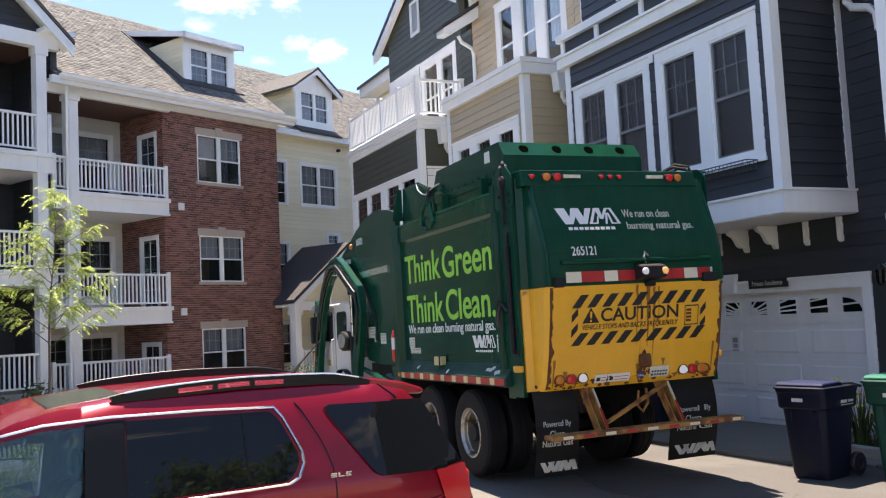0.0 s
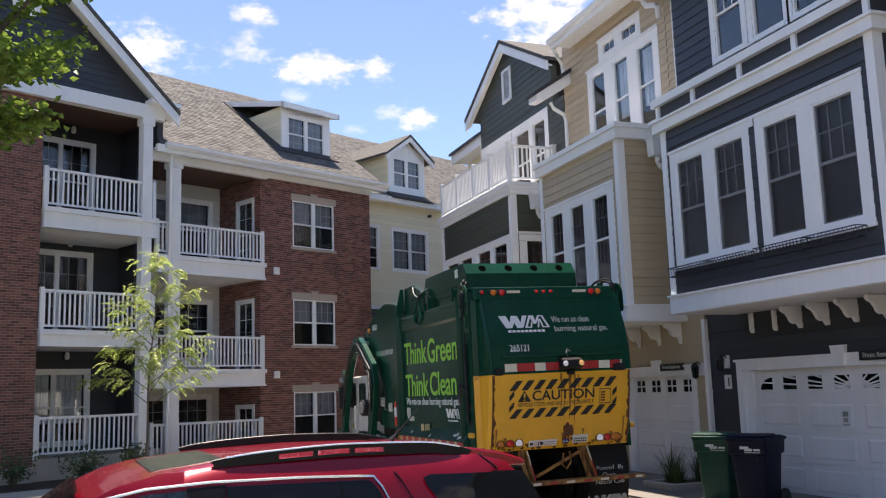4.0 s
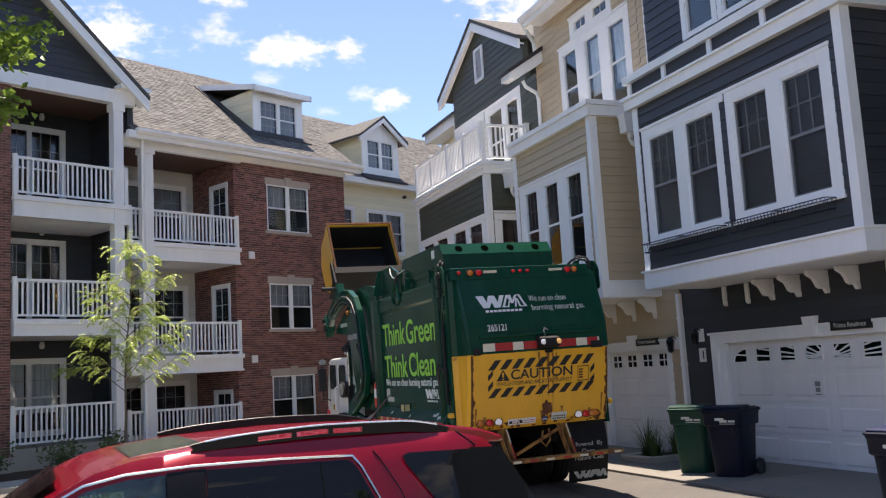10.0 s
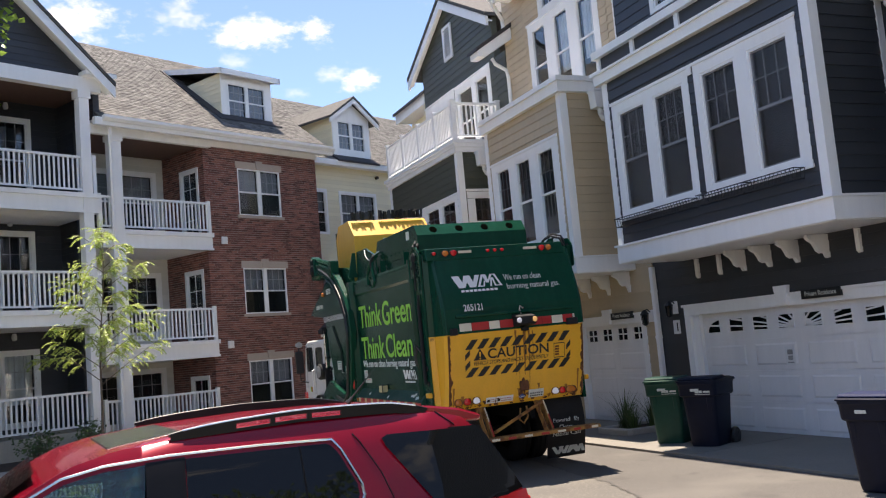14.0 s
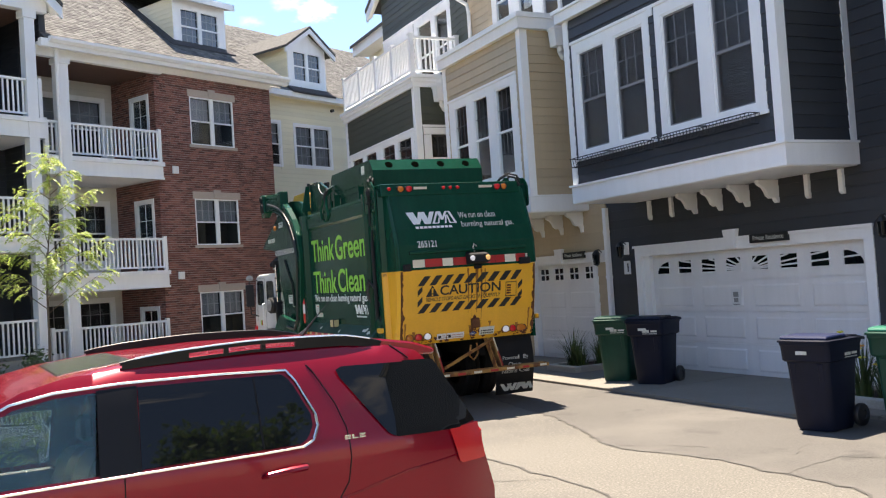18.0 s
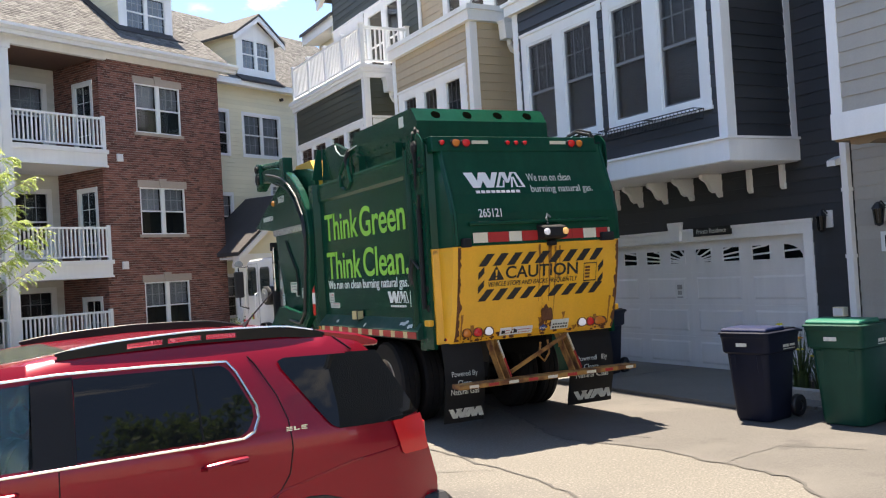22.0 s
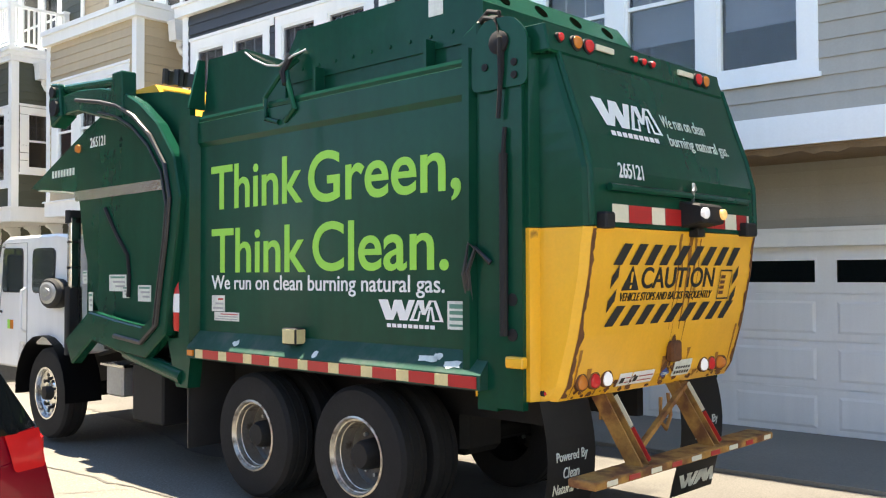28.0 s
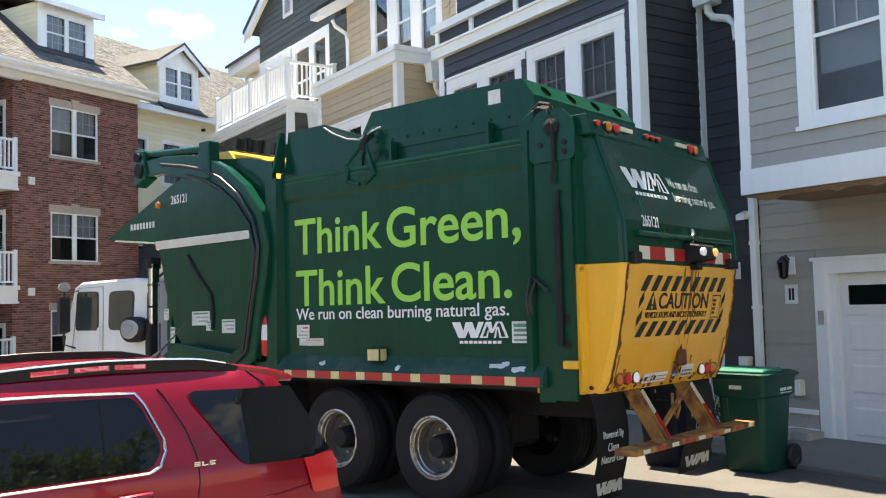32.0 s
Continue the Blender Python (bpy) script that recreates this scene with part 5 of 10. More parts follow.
def shingle_slope(parent, x0, x1, y0, z0, y1, z1, course=0.14, tab=0.2, seed=0):
    """A roof slope in overlapping courses of shingles with uneven tabs."""
    rng = random.Random(seed)
    d = Vector((0, y1 - y0, z1 - z0))
    n = int(d.length / course)
    verts, faces = [], []
    for i in range(n):
        a, b = i / n, min(1.0, (i + 1.15) / n)
        ya, yb = y0 + d.y * a, y0 + d.y * b
        za, zb = z0 + d.z * a, z0 + d.z * b
        x = x0 - rng.random() * tab
        while x < x1:
            w = tab * rng.uniform(0.55, 1.25)
            p, q = max(x, x0), min(x + w, x1)
            x += w
            if q - p < 0.01:
                continue
            h = 0.010 + 0.010 * rng.random()
            o = len(verts)
            verts += [(p, ya, za + h), (q, ya, za + h), (q, yb, zb + 0.004), (p, yb, zb + 0.004), (p, ya, za), (q, ya, za)]
            faces += [(o, o + 3, o + 2, o + 1), (o + 4, o, o + 1, o + 5)]
    me = bpy.data.meshes.new("shingles")
    me.from_pydata(verts, [], faces)
    me.materials.append(M["shingle"])
    ob = new("shingles", me)
    ob.parent = parent
    ob["kind"] = "stuff"
    bm = bmesh.new()
    v = [bm.verts.new(p) for p in ((x0, y0, z0 - 0.01), (x1, y0, z0 - 0.01), (x1, y1, z1 - 0.01), (x0, y1, z1 - 0.01))]
    w = [bm.verts.new((q.co.x, q.co.y, q.co.z - 0.15)) for q in v]
    bm.faces.new(v[::-1])
    bm.faces.new(w)
    for i in range(4):
        bm.faces.new((v[i], v[(i + 1) % 4], w[(i + 1) % 4], w[i]))
    bmesh.ops.recalc_face_normals(bm, faces=bm.faces[:])
    part("roof_deck", bm, "shingle", parent)


# main roof, gutter, dormers
shingle_slope(apt, -0.35, 8.05, 0.45, 8.95, -5.2, 13.16, seed=1)
bm = bmesh.new()
box(bm, -0.4, 8.2, 0.35, 0.5, 8.72, 8.93)
box(bm, -0.4, 8.2, 0.0, 0.35, 8.8, 8.86)
part("fascia", bm, "white", apt)
bm = bmesh.new()
prism(bm, [(0.5, 8.98), (0.64, 8.98), (0.64, 8.9), (0.57, 8.83), (0.5, 8.83)], -0.42, 8.0, "x")
part("gutter", bm, "white", apt)
bm = bmesh.new()
box(bm, -0.05, 4.55, 0.0, 0.06, 8.62, 8.84)
part("frieze", bm, "white", apt)


def dormer(x0, x1, yf, z0, z1, gabled, depth=4.4, side=0.22, low=0.13, high=0.30, zr=9.95):
    m = outward(yf)
    siding(apt, "cream", Matrix.Translation((x1, 0, 0)) @ Matrix.Rotation(radians(-90), 4, "Z"), -yf + 0.02, -yf + depth, z0 - 0.1, z1, course=0.15)
    siding(apt, "cream", Matrix.Translation((x0, 0, 0)) @ Matrix.Rotation(radians(90), 4, "Z"), yf - depth, yf - 0.02, z0 - 0.1, z1, course=0.15)
    wx0, wx1 = x0 + side, x1 - side
    bm = bmesh.new()
    for u, v, a, b in ((x0, wx0, z0, z1), (wx1, x1, z0, z1), (wx0, wx1, z0, z0 + low), (wx0, wx1, z1 - high, z1)):
        box(bm, u, v, -0.12, 0.02, a, b, m)
    part("dormer_front", bm, "white", apt)
    twin_window(apt, m, wx0, wx1, z0 + low, z1 - high, lintel=False, back="paleblind", lower=True)
    mid = (x0 + x1) / 2
    if gabled:
        h = 0.66
        bm = bmesh.new()
        prism(bm, [(x0, z1), (x1, z1), (mid, z1 + h - 0.1)], -0.1, 0.02, "y", m)
        part("dormer_gable", bm, "white", apt)
        for s in (-1, 1):
            e = mid + s * ((x1 - x0) / 2 + 0.3)
            ze = z1 - 0.3 * h / ((x1 - x0) / 2)
            bm = bmesh.new()
            prism(bm, [(e, ze), (mid, z1 + h), (mid, z1 + h - 0.17), (e, ze - 0.17)], 0.2, 0.28, "y", m)
            part("bargeboard", bm, "white", apt)
            bm = bmesh.new()
            prism(bm, [(e, ze + 0.01), (mid, z1 + h + 0.01), (mid, z1 + h + 0.1), (e, ze + 0.1)], -depth, 0.3, "y", m)
            part("roof", bm, "shingle", apt)
    else:
        bm = bmesh.new()
        prism(bm, [(0.3, z1 + 0.05), (-depth, z1 + 1.14), (-depth, z1 + 1.04), (0.3, z1 - 0.05)], x0 - 0.1, x1 + 0.16, "x", m)
        part("roof", bm, "shingle", apt)
        bm = bmesh.new()
        prism(bm, [(0.36, z1 + 0.06), (-depth, z1 + 1.16), (-depth, z1 + 0.98), (0.36, z1 - 0.12)], x1 + 0.16, x1 + 0.22, "x", m)
        prism(bm, [(0.36, z1 + 0.06), (-depth, z1 + 1.16), (-depth, z1 + 0.98), (0.36, z1 - 0.12)], x0 - 0.16, x0 - 0.1, "x", m)
        box(bm, x0 - 0.16, x1 + 0.22, 0.3, 0.36, z1 - 0.12, z1 + 0.06, m)
        part("dormer_fascia", bm, "white", apt)
    bm = bmesh.new()
    prism(bm, [(0.02, zr + 0.07), (0.36, zr - 0.17), (0.36, zr - 0.25), (0.02, zr - 0.02)], x0 - 0.12, x1 + 0.12, "x", m)
    part("flashing", bm, "darkshingle", apt)
    if not gabled:
        bm = bmesh.new()
        on = lambda y: 8.95 + (0.45 - y - yf) * 0.745
        prism(bm, [(0.36, on(0.36) + 0.02), (-2.9, on(-2.9) + 0.02), (-2.9, on(-2.9) + 0.05), (0.36, on(0.36) + 0.05)], x1, x1 + 0.33, "x", m)
        part("flashing", bm, "darkshingle", apt)


dormer(0.90, 2.94, -0.98, 9.84, 11.42, False, side=0.26, low=0.15, high=0.29, zr=9.98)

# cream wing, set back to the right
CREAM = outward(-1.4)
CW = [(-4.17, -2.40, 6.42, 7.88), (-1.64, -0.75, 6.38, 7.9), (-1.64, -0.75, 3.45, 4.95), (-1.64, -0.75, 0.7, 2.1), (-4.2, -3.65, 4.7, 5.35)]
siding(apt, "cream", CREAM, -12.0, -0.05, 0.1, 8.95, CW, course=0.15)
for k, o in enumerate(CW):
    if k == 0:
        twin_window(apt, CREAM, *o, lintel=False, trim=0.09, back="paleblind", lower=True)
    else:
        window(apt, CREAM, *o, trim=0.09, lower_grid=True, grid=(2, 2), back="halfblind")
bm = bmesh.new()
box(bm, -12.0, -0.05, -1.4, -1.0, 8.85, 8.9)
box(bm, -12.0, -0.05, -1.02, -0.9, 8.8, 9.0)
part("fascia", bm, "white", apt)
shingle_slope(apt, -12.0, -0.2, -0.95, 9.02, -6.6, 13.0, seed=2)
dormer(-3.95, -2.06, -1.2, 9.16, 10.77, True, 4.0, 0.26, 0.33, 0.19, zr=9.196)
bm = bmesh.new()
lathe(bm, [(0.0, 0.0), (0.06, 0.0), (0.06, 0.12), (0.0, 0.12)], "y", 12, Matrix.Translation((-4.32, -1.38, 8.6)))
part("wall_outlet", bm, "black", apt)
# entrance porch
for s in (-1, 1):
    xe = -2.3 + s * 2.7
    bm = bmesh.new()
    prism(bm, [(xe, 2.72), (-2.3, 4.72), (-2.3, 4.82), (xe, 2.84)], -1.38, 1.0, "y")
    part("porch_roof", bm, "darkshingle", apt)
    bm = bmesh.new()
    prism(bm, [(xe, 2.70), (-2.3, 4.70), (-2.3, 4.48), (xe, 2.50)], 0.95, 1.03, "y")
    part("porch_bargeboard", bm, "white", apt)
bm = bmesh.new()
prism(bm, [(-4.7, 2.7), (0.1, 2.7), (-2.3, 4.5)], 0.7, 0.8, "y")
part("porch_gable", bm, "cream", apt)
bm = bmesh.new()
box(bm, -4.6, 0.3, 0.62, 0.86, 2.5, 2.78)
box(bm, -4.6, 0.3, -1.4, 0.62, 2.62, 2.7)
part("porch_beam", bm, "white", apt)
for x in (-4.3, -1.95, 0.05):
    bm = bmesh.new()
    box(bm, x - 0.13, x + 0.13, 0.55, 0.81, 0.25, 2.5)
    box(bm, x - 0.18, x + 0.18, 0.5, 0.86, 0.25, 0.5)
    box(bm, x - 0.18, x + 0.18, 0.5, 0.86, 2.35, 2.5)
    part("porch_column", bm, "white", apt)
bm = bmesh.new()
box(bm, -4.6, 0.3, -1.4, 0.9, 0.1, 0.25)
part("porch_floor", bm, "kerb", apt)
bm = bmesh.new()
box(bm, -3.6, -2.7, -1.38, -1.34, 0.25, 2.3)
part("porch_door", bm, "white", apt)
railing(apt, outward(0.75), -1.8, -0.1, 0.25, 0.95)
# foundation and body behind
bm = bmesh.new()
box(bm, 0.0, 4.49, 0.0, 0.04, 0.0, 0.1)
box(bm, 11.25, 15.6, GB, GB + 0.04, 0.0, 0.45)
part("foundation", bm, "kerb", apt)
bm = bmesh.new()
box(bm, -12.0, 16.0, -12.2, -12.0, 0.0, 9.0)
part("rear_wall", bm, "cream", apt)
# pavement and planting strip before it
strip = thing("pavement", APT, "pale concrete path and mulched bed along the apartment front", "pavement", kind="structure")
bm = bmesh.new()
box(bm, -1.0, 17.0, 2.4, 3.9, -0.05, 0.1)
part("path", bm, "kerb", strip)
bm = bmesh.new()
box(bm, -0.2, 16.5, 0.06, 2.4, -0.05, 0.09)
part("bed", bm, "mulch", strip)


# ---- plants ----
def leaf_mesh(points, size, seed, mat, name, parent, spread=(1, 1, 0.5)):
    """Many small leaves, each a folded four-sided blade, at the given points."""
    rng = random.Random(seed)
    verts, faces = [], []
    for p in points:
        p = Vector(p)
        d = Vector((rng.gauss(0, 1) * spread[0], rng.gauss(0, 1) * spread[1], rng.gauss(0, 1) * spread[2] - 0.2)).normalized()
        s = d.cross(Vector((rng.random(), rng.random(), rng.random() + 0.2))).normalized()
        l = size * rng.uniform(0.6, 1.3)
        w = l * rng.uniform(0.22, 0.36)
        up = d.cross(s) * 0.12 * l
        o = len(verts)
        verts += [p[:], (p + d * l * 0.45 + s * w + up)[:], (p + d * l)[:], (p + d * l * 0.45 - s * w + up)[:]]
        faces += [(o, o + 1, o + 2), (o, o + 2, o + 3)]
    me = bpy.data.meshes.new(name)
    me.from_pydata(verts, [], faces)
    me.materials.append(M[mat])
    ob = new(name, me)
    ob.parent = parent
    return ob


def tree(name, m, height, crown0, width, leaves, size, mat, label, seed, limbs=26, trunk_r=0.06, airy=0.17):
    rng = random.Random(seed)
    t = thing(name, m, label, "tree")
    bm = bmesh.new()
    pts = [(0.03 * math.sin(i * 1.1), 0.03 * math.cos(i * 0.9), height * 0.95 * i / 9) for i in range(10)]
    tube(bm, pts, [trunk_r * (1 - 0.09 * i) for i in range(10)], 8)
    part("trunk", bm, "bark", t, smooth=True)
    tips = []
    for k in range(limbs):
        f = (k + 0.5) / limbs
        z = crown0 + (height - crown0) * f * 0.97
        w = k * 2.4 + rng.uniform(-0.4, 0.4)
        reach = width * (0.30 + 0.70 * math.sin(math.pi * f ** 0.62)) * rng.uniform(0.55, 1.1)
        a = Vector((0.03 * math.sin(z), 0.03 * math.cos(z), z))
        b = a + Vector((math.cos(w) * reach * 0.55, math.sin(w) * reach * 0.55, reach * 0.55))
        c = a + Vector((math.cos(w + 0.2) * reach, math.sin(w + 0.2) * reach, reach * rng.uniform(0.55, 0.95)))
        bm = bmesh.new()
        tube(bm, [a, b, c], [trunk_r * 0.32, trunk_r * 0.2, trunk_r * 0.08], 5)
        part("limb", bm, "bark", t)
        tips.append((a, b, c))
    pts = []
    for _ in range(leaves):
        a, b, c = rng.choice(tips)
        s = rng.random() ** 0.6
        p = a.lerp(b, s * 2) if s < 0.5 else b.lerp(c, s * 2 - 1)
        r = 0.04 + airy * s
        pts.append(p + Vector((rng.gauss(0, r), rng.gauss(0, r), rng.gauss(0, r * 0.7) - 0.03)))
    leaf_mesh(pts, size, seed + 1, mat, "crown", t)
    return t


def feathery_tree(m, seed):
    """A thin stem with rising limbs that carry drooping sprays of small paired leaflets."""
    rng = random.Random(seed)
    t = thing("young_tree", m, "slender young tree with feathery yellow-green leaves before the balconies", "tree")
    stem = lambda z: Vector((0.05 * z + 0.03 * math.sin(z * 1.9), 0.02 * math.cos(z * 1.3), z))
    bm = bmesh.new()
    tube(bm, [stem(5.2 * i / 14) for i in range(15)], [0.034 - 0.0021 * i for i in range(15)], 8)
    part("trunk", bm, "bark", t, smooth=True)
    verts, faces = [], []

    def leaflet(p, d, l):
        side = d.cross(Vector((rng.uniform(-0.4, 0.4), rng.uniform(-0.4, 0.4), 1))).normalized() * l * 0.24
        o = len(verts)
        verts.extend([p[:], (p + d * l * 0.45 + side)[:], (p + d * l)[:], (p + d * l * 0.45 - side)[:]])
        faces.append((o, o + 1, o + 2, o + 3))

    def spray(p, out):
        d = (out + Vector((rng.gauss(0, 0.5), rng.gauss(0, 0.5), rng.gauss(0.1, 0.35)))).normalized()
        step = rng.uniform(0.030, 0.042)
        for _ in range(9):
            p = p + d * step
            d = (d + Vector((0, 0, -0.13))).normalized()
            across = d.cross(Vector((0, 0, 1))).normalized()
            for s in (-1, 1):
                leaflet(p, (across * s + d * 0.5 + Vector((rng.gauss(0, 0.2), rng.gauss(0, 0.2), rng.gauss(-0.25, 0.25)))).normalized(), rng.uniform(0.055, 0.085))

    limbs = 34
    for k in range(limbs):
        f = k / (limbs - 1)
        a = stem(1.75 + 3.3 * f)
        w = k * 2.4 + rng.uniform(-0.5, 0.5)
        reach = (1.45 - 1.0 * f) * rng.uniform(0.55, 1.1)
        out = Vector((math.cos(w), math.sin(w), 0))
        b = a + out * reach * 0.5 + Vector((0, 0, reach * 0.38))
        c = a + out * reach + Vector((0, 0, reach * rng.uniform(0.35, 0.75)))
        bm = bmesh.new()
        tube(bm, [a, b, c], [0.011, 0.008, 0.003], 5)
        part("limb", bm, "bark", t)
        n = max(3, int(reach / 0.115))
        for i in range(n):
            q = 0.3 + 0.7 * (i + rng.random()) / n
            p = a.lerp(b, q * 2) if q < 0.5 else b.lerp(c, q * 2 - 1)
            for _ in range(2 if q < 0.6 else 3):
                spray(p, out)
    for _ in range(7):
        spray(stem(rng.uniform(4.7, 5.2)), Vector((rng.uniform(-1, 1), rng.uniform(-1, 1), 0.4)))
    me = bpy.data.meshes.new("crown")
    me.from_pydata(verts, [], faces)
    me.materials.append(M["leaf"])
    new("crown", me).parent = t


feathery_tree(pose(0.62, 21.9, 0.02), 11)
tree("maple_tree", pose(-2.4, 15.4, 0.0), 11.0, 5.4, 3.1, 16000, 0.17, "leafdark", "leafy maple tree reaching in at the edge of the view", 21, 44, 0.16)


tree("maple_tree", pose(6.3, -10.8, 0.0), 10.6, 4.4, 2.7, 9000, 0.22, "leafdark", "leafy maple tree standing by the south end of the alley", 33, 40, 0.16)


def shrub(m, r, h, n, seed, label="low green shrub in the mulched bed"):
    rng = random.Random(seed)
    t = thing("shrub", m, label, "shrub", "shrubs before the apartments")
    stems = bmesh.new()
    pts = []
    for k in range(14):
        w = rng.uniform(0, 6.28)
        e = Vector((math.cos(w) * r * rng.random(), math.sin(w) * r * rng.random(), h * rng.uniform(0.5, 1)))
        tube(stems, [(0, 0, 0), (e.x * 0.5, e.y * 0.5, e.z * 0.6), e], [0.012, 0.009, 0.004], 4)
        for _ in range(n // 14):
            f = rng.uniform(0.35, 1.05)
            pts.append(e * f + Vector((rng.gauss(0, 0.09), rng.gauss(0, 0.09), rng.gauss(0, 0.07))))
    part("stems", stems, "bark", t)
    leaf_mesh(pts, 0.09, seed, "shrub", "foliage", t)


for k, (x, y, r, h) in enumerate(((10.6, 1.6, 0.6, 0.9), (9.3, 1.3, 0.5, 0.8), (12.2, 1.5, 0.7, 0.9), (7.0, 1.2, 0.5, 0.75), (5.8, 1.1, 0.45, 0.7), (13.6, 1.6, 0.6, 0.8), (-2.3, 2.0, 0.6, 0.8), (-3.6, 1.9, 0.6, 0.9), (0.9, 1.6, 0.5, 0.7))):
    shrub(APT @ Matrix.Translation((x, y, 0.09)), r, h, 420, 40 + k)


def grass_clump(m, n, h, seed, label, flowers=None):
    rng = random.Random(seed)
    t = thing("grass_clump", m, label, "plant", "plants between the garages")
    verts, faces = [], []
    heads = []
    for _ in range(n):
        w = rng.uniform(0, 6.28)
        r0 = rng.random() * 0.12
        lean = rng.uniform(0.1, 0.75)
        l = h * rng.uniform(0.6, 1.15)
        c, s = math.cos(w), math.sin(w)
        o = len(verts)
        for i in range(5):
            f = i / 4
            x = r0 + lean * l * f * f
            z = l * f * (1 - 0.35 * lean * f)
            wd = 0.011 * (1 - f) + 0.001
            verts += [(c * x - s * wd, s * x + c * wd, z), (c * x + s * wd, s * x - c * wd, z)]
            if i:
                faces.append((o + 2 * i - 2, o + 2 * i - 1, o + 2 * i + 1, o + 2 * i))
        heads.append(verts[-1])
    me = bpy.data.meshes.new("blades")
    me.from_pydata(verts, [], faces)
    me.materials.append(M["shrub"])
    ob = new("foliage", me)
    ob["kind"] = "stuff"
    ob.parent = t
    if flowers:
        for k in range(9):
            bm = bmesh.new()
            p = Vector(rng.choice(heads)) + Vector((0, 0, 0.02))
            for j in range(6):
                w = j * math.pi / 3
                tube(bm, [p, p + Vector((0.03 * math.cos(w), 0.03 * math.sin(w), 0.02)), p + Vector((0.05 * math.cos(w), 0.05 * math.sin(w), 0.01))], [0.004, 0.013, 0.003], 4)
            part("flower", bm, flowers[k % len(flowers)], t)


def planter_bed(x0, x1, y0, y1):
    t = thing("planting_bed", I4, "mulched planting bed with a concrete kerb by the garage", "planter", "planting beds")
    bm = bmesh.new()
    for r in ((x0, x0 + 0.12, y0, y1), (x0 + 0.12, x1, y0, y0 + 0.12), (x0 + 0.12, x1, y1 - 0.12, y1)):
        box(bm, *r, -0.02, 0.17)
    part("kerb", bm, "kerb", t, bevel=0.015)
    bm = bmesh.new()
    box(bm, x0 + 0.12, x1, y0 + 0.12, y1 - 0.12, 0.0, 0.13)
    part("mulch", bm, "mulch", t)


planter_bed(9.35, 10.72, 14.55, 15.55)
planter_bed(9.3, 10.72, 7.65, 8.75)
for k, (x, y, h, fl) in enumerate(((9.75, 15.2, 0.75, None), (10.2, 14.95, 0.6, None), (9.7, 14.85, 0.5, None), (9.6, 8.35, 0.85, ("petal", "petaly")), (9.95, 8.1, 0.75, ("petaly",)), (9.6, 8.0, 0.6, ("petaly", "petal")))):
    grass_clump(pose(x, y, 0.12, 0, 0, 40 * k), 90, h, 70 + k, "clump of green blades with orange and yellow flowers" if fl else "clump of long green grass blades in the bed", fl)


